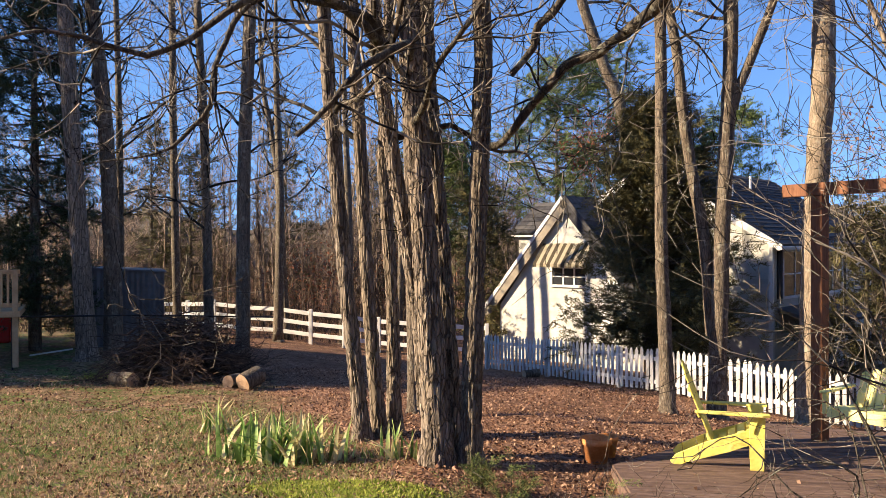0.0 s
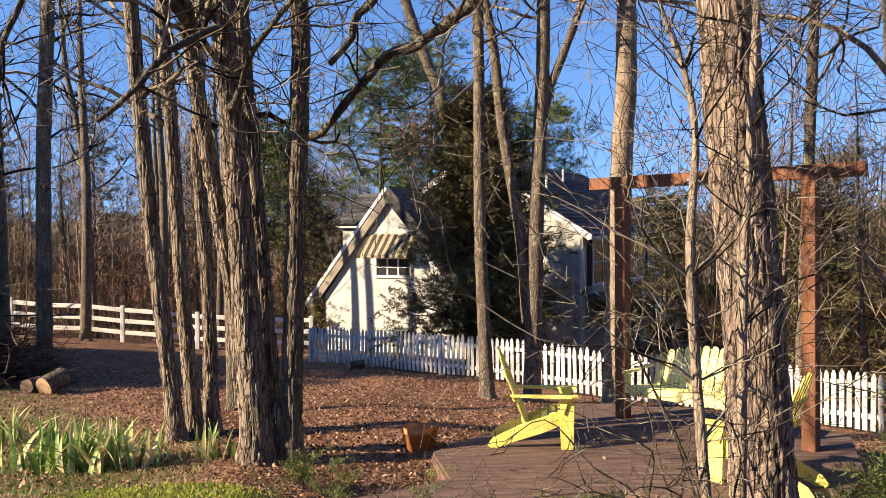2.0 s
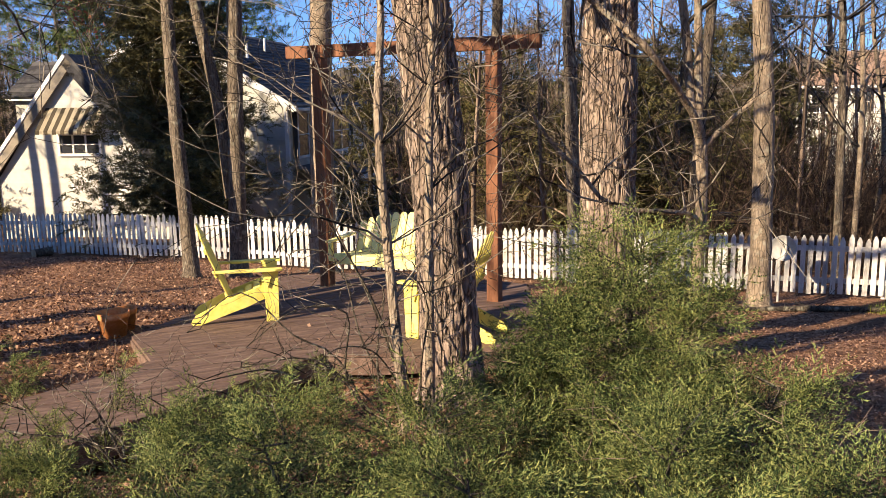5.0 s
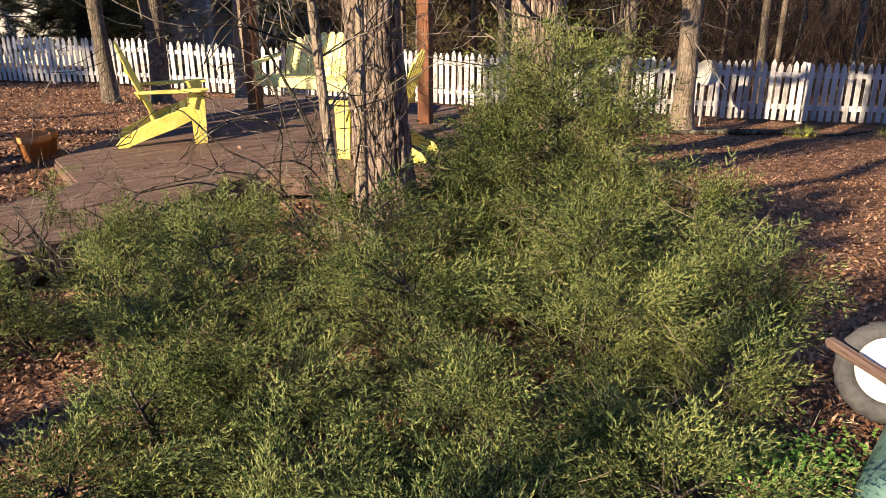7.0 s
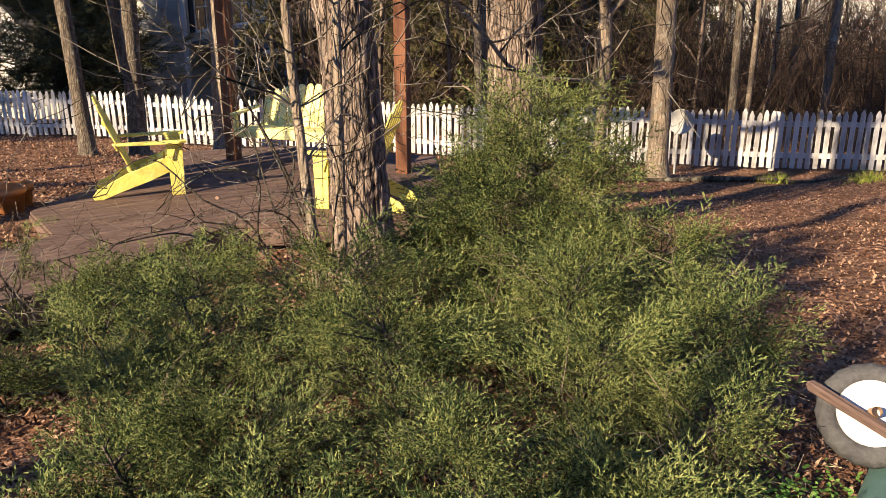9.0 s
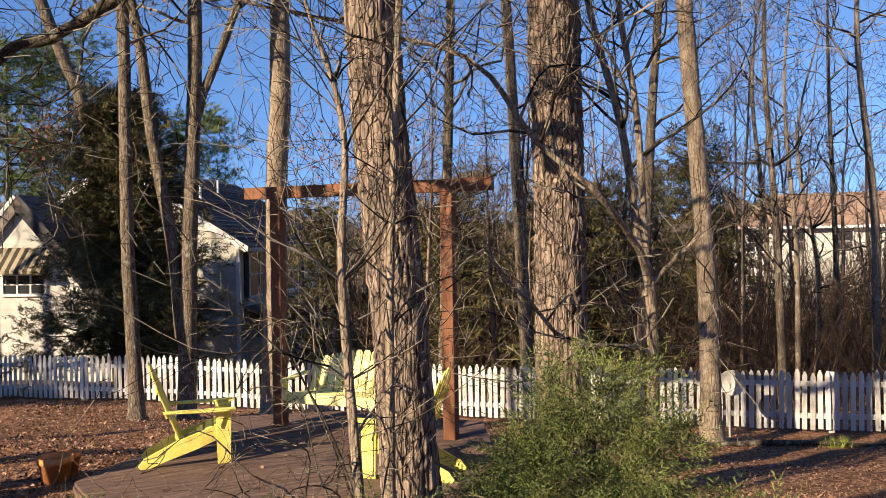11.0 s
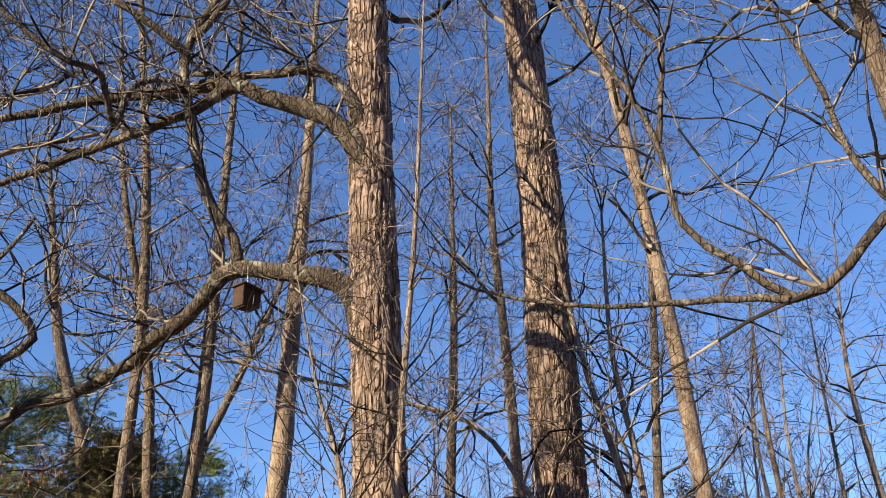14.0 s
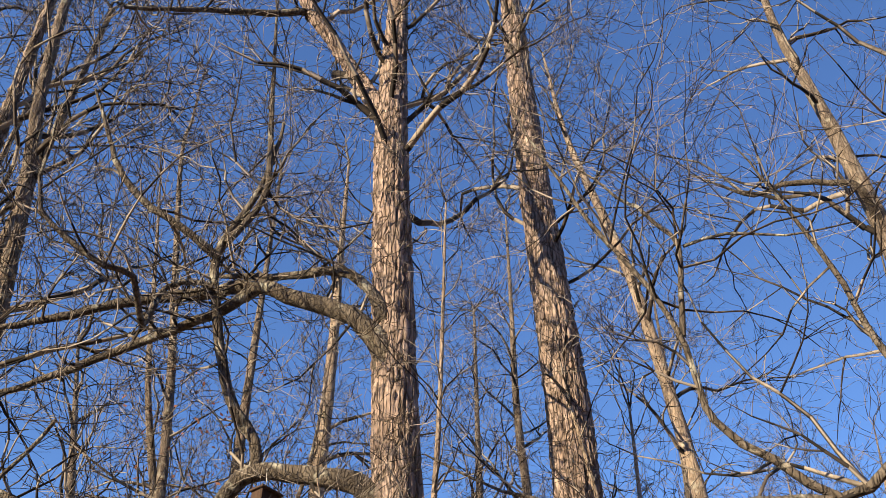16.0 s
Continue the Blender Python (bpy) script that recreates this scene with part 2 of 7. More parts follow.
TANWOOD = mat("tan_new_wood", [(0.34, 0.21, 0.10), (0.46, 0.30, 0.16), (0.54, 0.38, 0.22)], 3.0, 0.8)
BOXWOOD = mat("dark_brown_board", [(0.02, 0.013, 0.009), (0.045, 0.027, 0.017), (0.075, 0.046, 0.03)], 5.0, 0.85, 0.3, 20.0, (5, 1, 1))


def ground_material():
    m = bpy.data.materials.new("leaf_strewn_ground")
    m.use_nodes = True
    n, l = m.node_tree.nodes, m.node_tree.links
    b = n["Principled BSDF"]
    tc = n.new("ShaderNodeTexCoord")

    def noise_tex(scale, detail):
        t = n.new("ShaderNodeTexNoise")
        t.inputs["Scale"].default_value, t.inputs["Detail"].default_value = scale, detail
        l.new(tc.outputs["Object"], t.inputs["Vector"])
        return t.outputs[0]

    def ramp(src, stops):
        r = n.new("ShaderNodeValToRGB")
        while len(r.color_ramp.elements) < len(stops):
            r.color_ramp.elements.new(0.5)
        for e, (p, c) in zip(r.color_ramp.elements, stops):
            e.position, e.color = p, (*c, 1)
        l.new(src, r.inputs[0])
        return r.outputs[0]
    vor = n.new("ShaderNodeTexVoronoi")
    vor.inputs["Scale"].default_value = 26.0
    l.new(tc.outputs["Object"], vor.inputs["Vector"])
    sep = n.new("ShaderNodeSeparateColor")
    l.new(vor.outputs["Color"], sep.inputs[0])
    litter = ramp(sep.outputs[0], [(0.0, (0.06, 0.03, 0.018)), (0.35, (0.18, 0.09, 0.053)), (0.7, (0.315, 0.175, 0.112)), (1.0, (0.46, 0.295, 0.20))])
    soil = ramp(noise_tex(5.0, 8.0), [(0.35, (0.085, 0.046, 0.028)), (0.65, (0.22, 0.128, 0.082))])
    grass = ramp(noise_tex(9.0, 8.0), [(0.3, (0.075, 0.07, 0.028)), (0.5, (0.19, 0.135, 0.072)), (0.7, (0.38, 0.265, 0.165))])

    def mix(f, a, c):
        x = n.new("ShaderNodeMix")
        x.data_type = "RGBA"
        l.new(f, x.inputs[0]), l.new(a, x.inputs[6]), l.new(c, x.inputs[7])
        return x.outputs[2]
    patch = ramp(noise_tex(0.9, 5.0), [(0.42, (0.25, 0.25, 0.25)), (0.62, (0.9, 0.9, 0.9))])
    base = mix(patch, soil, litter)
    # lawn: over the near-left stretch of the yard
    xyz = n.new("ShaderNodeSeparateXYZ")
    l.new(tc.outputs["Object"], xyz.inputs[0])
    s = n.new("ShaderNodeMath")
    s.operation = "MULTIPLY_ADD"
    s.inputs[1].default_value = -2.0
    l.new(xyz.outputs[0], s.inputs[0])
    yy = n.new("ShaderNodeMath")
    yy.operation = "MULTIPLY_ADD"
    yy.inputs[1].default_value, yy.inputs[2].default_value = -1.0, 7.6
    l.new(xyz.outputs[1], yy.inputs[0])
    l.new(yy.outputs[0], s.inputs[2])
    wob = n.new("ShaderNodeMath")
    wob.operation = "MULTIPLY_ADD"
    wob.inputs[1].default_value = 5.0
    l.new(noise_tex(0.8, 6.0), wob.inputs[0])
    l.new(s.outputs[0], wob.inputs[2])
    mr = n.new("ShaderNodeMapRange")
    mr.inputs["From Min"].default_value, mr.inputs["From Max"].default_value = 3.2, 5.4
    l.new(wob.outputs[0], mr.inputs["Value"])
    green = ramp(noise_tex(14.0, 6.0), [(0.35, (0.06, 0.095, 0.024)), (0.65, (0.155, 0.19, 0.06))])
    grass = mix(ramp(noise_tex(1.5, 7.0), [(0.46, (0, 0, 0)), (0.58, (0.85, 0.85, 0.85))]), grass, green)
    bare = n.new("ShaderNodeMapRange")
    bare.inputs["From Min"].default_value, bare.inputs["From Max"].default_value, bare.inputs["To Min"].default_value, bare.inputs["To Max"].default_value = 0.55, 0.66, 1.0, 0.2
    l.new(noise_tex(2.3, 7.0), bare.inputs["Value"])
    cover = n.new("ShaderNodeMath")
    cover.operation = "MULTIPLY"
    l.new(mr.outputs[0], cover.inputs[0])
    l.new(bare.outputs[0], cover.inputs[1])
    near = n.new("ShaderNodeMapRange")
    near.inputs["From Min"].default_value, near.inputs["From Max"].default_value = 4.0, 5.2
    l.new(xyz.outputs[1], near.inputs["Value"])
    lawn = n.new("ShaderNodeMath")
    lawn.operation = "MULTIPLY"
    l.new(cover.outputs[0], lawn.inputs[0])
    l.new(near.outputs[0], lawn.inputs[1])
    l.new(mix(lawn.outputs[0], base, grass), b.inputs["Base Color"])
    b.inputs["Roughness"].default_value = 0.95
    b.inputs["Specular IOR Level"].default_value = 0.1
    bn = n.new("ShaderNodeBump")
    bn.inputs["Strength"].default_value, bn.inputs["Distance"].default_value = 0.8, 0.05
    l.new(noise_tex(28.0, 8.0), bn.inputs["Height"])
    l.new(bn.outputs[0], b.inputs["Normal"])
    return m


GROUND = ground_material()


# ---- mesh helpers ----
def mesh_from(name, verts, faces, material, smooth=False):
    """verts: (n, 3); faces: (m, k) array of one corner count."""
    verts, faces = np.asarray(verts, np.float32), np.asarray(faces, np.int32)
    me = bpy.data.meshes.new(name)
    me.vertices.add(len(verts))
    me.vertices.foreach_set("co", verts.ravel())
    k = faces.shape[1]
    me.loops.add(faces.size)
    me.loops.foreach_set("vertex_index", faces.ravel())
    me.polygons.add(len(faces))
    me.polygons.foreach_set("loop_start", np.arange(0, faces.size, k, dtype=np.int32))
    me.update(calc_edges=True)
    if smooth:
        me.polygons.foreach_set("use_smooth", np.ones(len(faces), bool))
    me.materials.append(material)
    return me


def empty(name, place, rz=0.0, label="", category="", group="", kind=""):
    ob = new(name)
    ob.empty_display_size = 0.1
    ob.matrix_basis = pose(*place, 0, 0, rz)
    return tagged(ob, label, category, group, kind)


def part(name, shape, material, parent, label=""):
    """One mesh object under a thing or part; its points are in the parent's own space."""
    if isinstance(shape, bmesh.types.BMesh):
        me = bpy.data.meshes.new(name)
        shape.to_mesh(me)
        shape.free()
        me.materials.append(material)
    else:
        me = shape
    ob = new(name, me)
    ob.parent = parent
    if label:
        ob["label"] = label
    return ob


def box(sx, sy, sz, m=None, bevel=0.004, bm=None):
    """A bevelled block centred on m."""
    bm = bm or bmesh.new()
    got = bmesh.ops.create_cube(bm, size=1.0)["verts"]
    bmesh.ops.scale(bm, vec=(sx, sy, sz), verts=got)
    if bevel:
        edges = list({e for v in got for e in v.link_edges})
        got = bmesh.ops.bevel(bm, geom=edges, offset=bevel, segments=1, affect="EDGES")["verts"]
    if m is not None:
        bmesh.ops.transform(bm, matrix=m, verts=got)
    return bm


def prism(outline, depth, m=None, bevel=0.004, bm=None):
    """A flat outline (x, z) given a thickness along y, centred."""
    bm = bm or bmesh.new()
    vs = [bm.verts.new((x, -depth / 2, z)) for x, z in outline]
    f = bm.faces.new(vs)
    ext = bmesh.ops.extrude_face_region(bm, geom=[f])
    top = [v for v in ext["geom"] if isinstance(v, bmesh.types.BMVert)]
    bmesh.ops.translate(bm, vec=(0, depth, 0), verts=top)
    allv = vs + top
    bmesh.ops.recalc_face_normals(bm, faces=list({g for v in allv for g in v.link_faces}))
    if bevel:
        edges = [e for e in {e for v in allv for e in v.link_edges}]
        allv = bmesh.ops.bevel(bm, geom=edges, offset=bevel, segments=1, affect="EDGES")["verts"]
    if m is not None:
        bmesh.ops.transform(bm, matrix=m, verts=allv)
    return bm


def tube(points, radii, sides=8, rough=0.0, seed=0):
    """A tapered tube along a polyline; returns (verts, quads) as arrays. rough: unevenness of its radius."""
    pts = np.asarray(points, float)
    rad = np.broadcast_to(np.asarray(radii, float), (len(pts),))
    tan = np.gradient(pts, axis=0)
    tan /= np.linalg.norm(tan, axis=1)[:, None] + 1e-9
    ref = np.array([0.31, 0.95, 0.05]) if abs(tan[0][2]) > 0.6 else np.array([0.0, 0.1, 1.0])
    u = np.cross(tan, ref)
    u /= np.linalg.norm(u, axis=1)[:, None]
    w = np.cross(tan, u)
    a = np.arange(sides) * 2 * np.pi / sides
    rs = rad[:, None] * (1 + rough * np.random.RandomState(seed).uniform(-1, 1, (len(pts), sides)))
    v = pts[:, None, :] + rs[..., None] * (np.cos(a)[None, :, None] * u[:, None, :] + np.sin(a)[None, :, None] * w[:, None, :])
    v = v.reshape(-1, 3)
    i, j = np.meshgrid(np.arange(len(pts) - 1), np.arange(sides), indexing="ij")
    q = np.stack([i * sides + j, i * sides + (j + 1) % sides, (i + 1) * sides + (j + 1) % sides, (i + 1) * sides + j], -1).reshape(-1, 4)
    return v, q


def join(pieces):
    vs, fs, o = [], [], 0
    for v, f in pieces:
        vs.append(v), fs.append(np.asarray(f) + o)
        o += len(v)
    return np.vstack(vs), np.vstack(fs)


def spline(nodes, step=0.15):
    """Catmull-Rom through nodes (x, y, z, r), sampled about every step metres."""
    n = np.asarray(nodes, float)
    n = np.vstack([2 * n[0] - n[1], n, 2 * n[-1] - n[-2]])
    out = []
    for i in range(1, len(n) - 2):
        k = max(2, int(np.linalg.norm(n[i + 1][:3] - n[i][:3]) / step))
        t = np.linspace(0, 1, k, endpoint=False)[:, None]
        a, b, c, d = n[i - 1:i + 3]
        out.append(0.5 * (2 * b + (c - a) * t + (2 * a - 5 * b + 4 * c - d) * t ** 2 + (3 * b - a - 3 * c + d) * t ** 3))
    out.append(n[-2][None])
    s = np.vstack(out)
    s[:, 3] = np.maximum(s[:, 3], 0.003)
    return s


def sticks(segs, sides=3):
    """Many thin tapered sticks (p0, p1, r0, r1) rows of 8 numbers -> (verts, quads)."""
    s = np.asarray(segs, float).reshape(-1, 8)
    p0, p1, r0, r1 = s[:, :3], s[:, 3:6], s[:, 6], s[:, 7]
    d = p1 - p0
    d /= np.linalg.norm(d, axis=1)[:, None] + 1e-9
    ref = np.where(np.abs(d[:, 2:3]) > 0.8, [[1.0, 0, 0]], [[0, 0, 1.0]])
    u = np.cross(d, ref)
    u /= np.linalg.norm(u, axis=1)[:, None] + 1e-9
    w = np.cross(d, u)
    a = np.arange(sides) * 2 * np.pi / sides
    ring = np.cos(a)[None, :, None] * u[:, None, :] + np.sin(a)[None, :, None] * w[:, None, :]
    v = np.concatenate([p0[:, None] + ring * r0[:, None, None], p1[:, None] + ring * r1[:, None, None]], 1).reshape(-1, 3)
    j = np.arange(sides)
    q = np.stack([j, (j + 1) % sides, sides + (j + 1) % sides, sides + j], -1)
    f = (np.arange(len(s))[:, None, None] * 2 * sides + q[None]).reshape(-1, 4)
    return v, f


LEAST = [0.0042]  # thinnest twig radius
BENDS = [2]  # pieces of a last twig


def grow(rng, p, d, length, r, depth, out, droop=0.0, wiggle=0.22, kids=(3, 5), up=0.06, ratio=0.55):
    """A bare branch with its side twigs, as stick rows in out."""
    n = max(3, int(4 + length * (1.6 if BENDS[0] < 3 else 3.0))) if depth else BENDS[0]
    seg = length / n
    p, d = Vector(p), Vector(d).normalized()
    marks = []
    for i in range(n):
        d = (d + Vector((rng.gauss(0, wiggle), rng.gauss(0, wiggle), rng.gauss(0, wiggle) + up - droop))).normalized()
        q = p + d * seg
        f0, f1 = 1 - 0.85 * i / n, 1 - 0.85 * (i + 1) / n
        out.append((*p, *q, max(r * f0, LEAST[0]), max(r * f1, LEAST[0] * 0.8)))
        if i >= 1 or n <= 2:
            marks.append((q.copy(), d.copy(), f1))
        p = q
    if depth <= 0:
        return
    k = rng.randint(*kids)
    for _ in range(k):
        q, dd, f = marks[rng.randrange(len(marks))]
        side = dd.cross(Vector((rng.gauss(0, 1), rng.gauss(0, 1), rng.gauss(0, 1)))).normalized()
        nd = dd * rng.uniform(0.5, 1.0) + side * rng.uniform(0.6, 1.0)
        grow(rng, q, nd, length * ratio * rng.uniform(0.6, 1.15), max(r * f * 0.66, LEAST[0] * 0.95), depth - 1, out, droop, wiggle, kids, up, ratio)


# ---- ground ----
def step01(a):
    a = np.clip(a, 0, 1)
    return a * a * (3 - 2 * a)


def ground_z(x, y):
    x, y = np.asarray(x, float), np.asarray(y, float)
    yy = np.clip(y, -6, 34)
    xx = np.clip(x, -25, 18)
    z = 0.62 - 0.075 * yy - 0.02 * np.clip(yy - 12, 0, 30)
    z -= 0.085 * np.clip(xx - 1, 0, 30) * step01((yy - 1.0) / 7.0)
    z += 0.03 * np.clip(-xx, 0, 12) * step01((yy - 12) / 10)
    z += 0.055 * np.clip(-xx - 3, 0, 9) * step01((yy - 16) / 8)
    z += 0.030 * np.clip(xx - 9, 0, 9) * step01((yy - 4) / 4)
    z -= 0.52 * np.exp(-((xx - 1.2) / np.where(xx < 1.2, 1.0, 2.4)) ** 2 - ((yy - 6.4) / np.where(yy < 6.4, 1.2, 1.5)) ** 2)
    z += 0.035 * np.sin(0.9 * xx + 0.4) * np.sin(0.8 * yy + 1.0) + 0.02 * np.sin(2.3 * xx + yy)
    return z


def gz(x, y):
    return float(ground_z(x, y))


def build_ground():
    near = np.arange(-14, 22.01, 0.22)
    ax = np.concatenate([[-900, -400, -200, -110, -70, -50, -38, -30, -24, -19, -16], near, [24, 28, 34, 42, 55, 75, 110, 200, 400, 900]])
    near = np.arange(-3, 24.01, 0.22)
    ay = np.concatenate([[-900, -300, -100, -40, -20, -10, -6], near, [26, 29, 33, 38, 46, 58, 75, 110, 200, 400, 900]])
    X, Y = np.meshgrid(ax, ay)
    Z = ground_z(X, Y)
    rng = np.random.RandomState(5)
    Z += np.where((np.abs(X) < 20) & (Y < 24), rng.uniform(-0.012, 0.012, X.shape), 0)
    v = np.stack([X, Y, Z], -1).reshape(-1, 3)
    h, w = X.shape
    i, j = np.meshgrid(np.arange(h - 1), np.arange(w - 1), indexing="ij")
    f = np.stack([i * w + j, i * w + j + 1, (i + 1) * w + j + 1, (i + 1) * w + j], -1).reshape(-1, 4)
    tagged(new("ground", mesh_from("ground", v, f, GROUND, True)), "brown leaf-strewn yard soil with thin winter grass", "ground", kind="structure")


build_ground()


# ---- trees ----
def trunk_mesh(nodes, plates=0, sides=10, step=0.2, amp=0.012, seed=0, material=BARK_GREY):
    """A trunk along nodes (x, y, z, r). plates: long loose bark plates round it, with real furrows between."""
    s = spline(nodes, step)
    rng = np.random.RandomState(seed)
    if not plates:
        v, f = tube(s[:, :3], s[:, 3], sides, 0.06, seed)
        return mesh_from("trunk", v, f, material, True)
    sides = plates * 4
    v, f = tube(s[:, :3], s[:, 3], sides)
    v = v.reshape(len(s), sides, 3)
    out = v - s[:, None, :3]
    out /= np.linalg.norm(out, axis=2)[..., None] + 1e-9
    along = np.concatenate([[0], np.cumsum(np.linalg.norm(np.diff(s[:, :3], axis=0), axis=1))])
    th = np.arange(sides) / sides
    k = rng.uniform(0, 6.28, 8)
    coarse = rng.normal(0, 1, (int(along[-1] / 0.22) + 3, plates + 1))
    coarse[:, -1] = coarse[:, 0]
    gi, gj = along[:, None] / 0.22, th[None, :] * plates
    i0, j0 = np.floor(gi).astype(int), np.floor(gj).astype(int)
    fi, fj = step01(gi - i0), step01(gj - j0)
    warp = 0.36 * ((coarse[i0, j0] * (1 - fi) + coarse[i0 + 1, j0] * fi) * (1 - fj) + (coarse[i0, j0 + 1] * (1 - fi) + coarse[i0 + 1, j0 + 1] * fi) * fj)
    col = th[None, :] * plates + warp
    ci = np.floor(col).astype(int) % plates
    offs = rng.uniform(0, 1, plates)
    leng = rng.uniform(0.10, 0.30, plates)
    row = along[:, None] / leng[ci] + offs[ci] * 9
    ri = np.floor(row).astype(int)
    table = rng.uniform(-0.4, 1.0, (plates, 257))
    lift = table[ci, ri % 257]
    fr = row - ri
    open_ = np.clip(0.35 + 0.9 * table[(ci + 3) % plates, (ri * 5 + 7) % 257], 0.12, 1.2)
    groove = open_ * step01((np.abs(2 * (col - np.floor(col)) - 1) - 0.62) / 0.34)
    end = step01((np.abs(2 * fr - 1) - 0.8) / 0.2)
    disp = amp * (1.15 * lift * (0.35 + 0.9 * (1 - fr)) - 2.1 * groove - 1.3 * end) + rng.uniform(-1, 1, col.shape) * amp * 0.15
    v = v + out * disp[..., None]
    return mesh_from("trunk", v.reshape(-1, 3), f, material, False)


def flare(nodes, foot=1.6):
    """Adds a widened root foot below a trunk's first node."""
    x, y, z, r = nodes[0]
    g = gz(x, y)
    return [(x, y, g - 0.12, r * foot * 1.1), (x, y, g + 0.06, r * foot * 0.92), (x + (nodes[1][0] - x) * 0.1, y + (nodes[1][1] - y) * 0.1, g + 0.4, r * 1.06)] + list(nodes[1:])


def twig_part(parent, rows, name="crown", material=TWIG, sides=3):
    v, f = sticks(rows, sides)
    return tagged(part(name, mesh_from(name, v, f, material), material, parent), kind="stuff")


def crown(rng, nodes, z0, count, length, r, depth=2, up=0.05, kids=(3, 5), spread=1.2):
    """Stick rows for the limbs that leave a trunk above height z0."""
    s = spline(nodes, 0.3)
    s = s[s[:, 2] > z0]
    rows = []
    if len(s) == 0:
        return rows
    for i in range(int(count * 1.9)):
        p = s[int(rng.random() ** 0.85 * (len(s) - 1))]
        a = rng.uniform(0, 2 * math.pi)
        k = (p[2] - z0) / max(0.1, s[-1][2] - z0)
        d = Vector((math.cos(a), math.sin(a), spread * (0.35 + 0.7 * k)))
        grow(rng, p[:3], d, length * 1.6 * (1.0 - 0.45 * k) * rng.uniform(0.5, 1.2), min(r * 1.7, p[3] * 0.62) * rng.uniform(0.5, 1), depth, rows, up=up, kids=kids)
    for _ in range(3):
        grow(rng, s[-1][:3], (rng.gauss(0, 0.35), rng.gauss(0, 0.35), 1), length * 0.9, s[-1][3] * 0.9, depth, rows, up=up, kids=kids)
    return rows


def tree(label, stems, material=BARK_GREY, plates=0, step=0.2, amp=0.012, z0=3.0, limbs=10, length=2.2, r=0.03, depth=2, seed=1, sides=10, kids=(3, 5), foot=1.5, limb_list=(), group="", limb_mat=LIMB):
    """A bare tree: stems are lists of nodes (x, y, z, r); limb_list are placed limbs of the same form."""
    x, y = stems[0][0][:2]
    base = Vector((x, y, gz(x, y)))
    ob = empty("tree", base, 0, label, "tree", group)
    sh = lambda nodes: [(a - base.x, b - base.y, c - base.z, d) for a, b, c, d in nodes]
    rng = random.Random(seed)
    rows = []
    for i, nodes in enumerate(stems):
        full = flare(nodes, foot) if i == 0 or nodes[0][2] - gz(*nodes[0][:2]) < 0.5 else list(nodes)
        n = plates[i] if isinstance(plates, (list, tuple)) else plates
        part("trunk", trunk_mesh(sh(full), n, sides, step, amp, seed + i, material), material, ob)
        rows += crown(rng, sh(nodes), z0 - base.z, limbs, length, r, depth, kids=kids)
    axes = np.vstack([spline(sh(nodes), 0.1) for nodes in stems])
    for nodes in limb_list:
        path = sh(nodes)
        gap = np.linalg.norm(axes[:, :3] - np.array(path[0][:3]), axis=1)
        root = axes[int(gap.argmin())]
        if gap.min() < 0.4:
            first = path[0]
            path = [(root[0], root[1], root[2] - 0.12, first[3] * 1.5), (first[0], first[1], first[2], first[3] * 1.15)] + path[1:]
        s = spline(path, 0.12)
        wob = np.random.RandomState(seed + len(s)).normal(0, 1, (len(s) + 4, 3))
        s[:, :3] += 0.011 * (wob[:-4] + wob[1:-3] + wob[2:-2] + wob[3:-1] + wob[4:]) / 2.2
        v, f = tube(s[:, :3], s[:, 3], 9, 0.14, seed)
        part("limb", mesh_from("limb", v, f, limb_mat, True), limb_mat, ob)
        for _ in range(max(3, int(len(s) * 0.42))):
            q = s[rng.randrange(len(s) // 5, len(s))]
            d = Vector((rng.gauss(0, 1), rng.gauss(0, 1), rng.gauss(0.4, 1)))
            grow(rng, q[:3], d, rng.uniform(0.6, 2.2), min(0.016, q[3] * 0.6), 2, rows, kids=(3, 5))
    if rows:
        twig_part(ob, rows)
    return ob


def up_to(nodes, height, r, lean=(0, 0)):
    """Carries a trunk on upwards to a height, tapering."""
    x, y, z, _ = nodes[-1]
    return list(nodes) + [(x + lean[0] * 0.5, y + lean[1] * 0.5, (z + height) / 2, (nodes[-1][3] + r) / 2), (x + lean[0], y + lean[1], height, r)]


BENDS[0] = 4
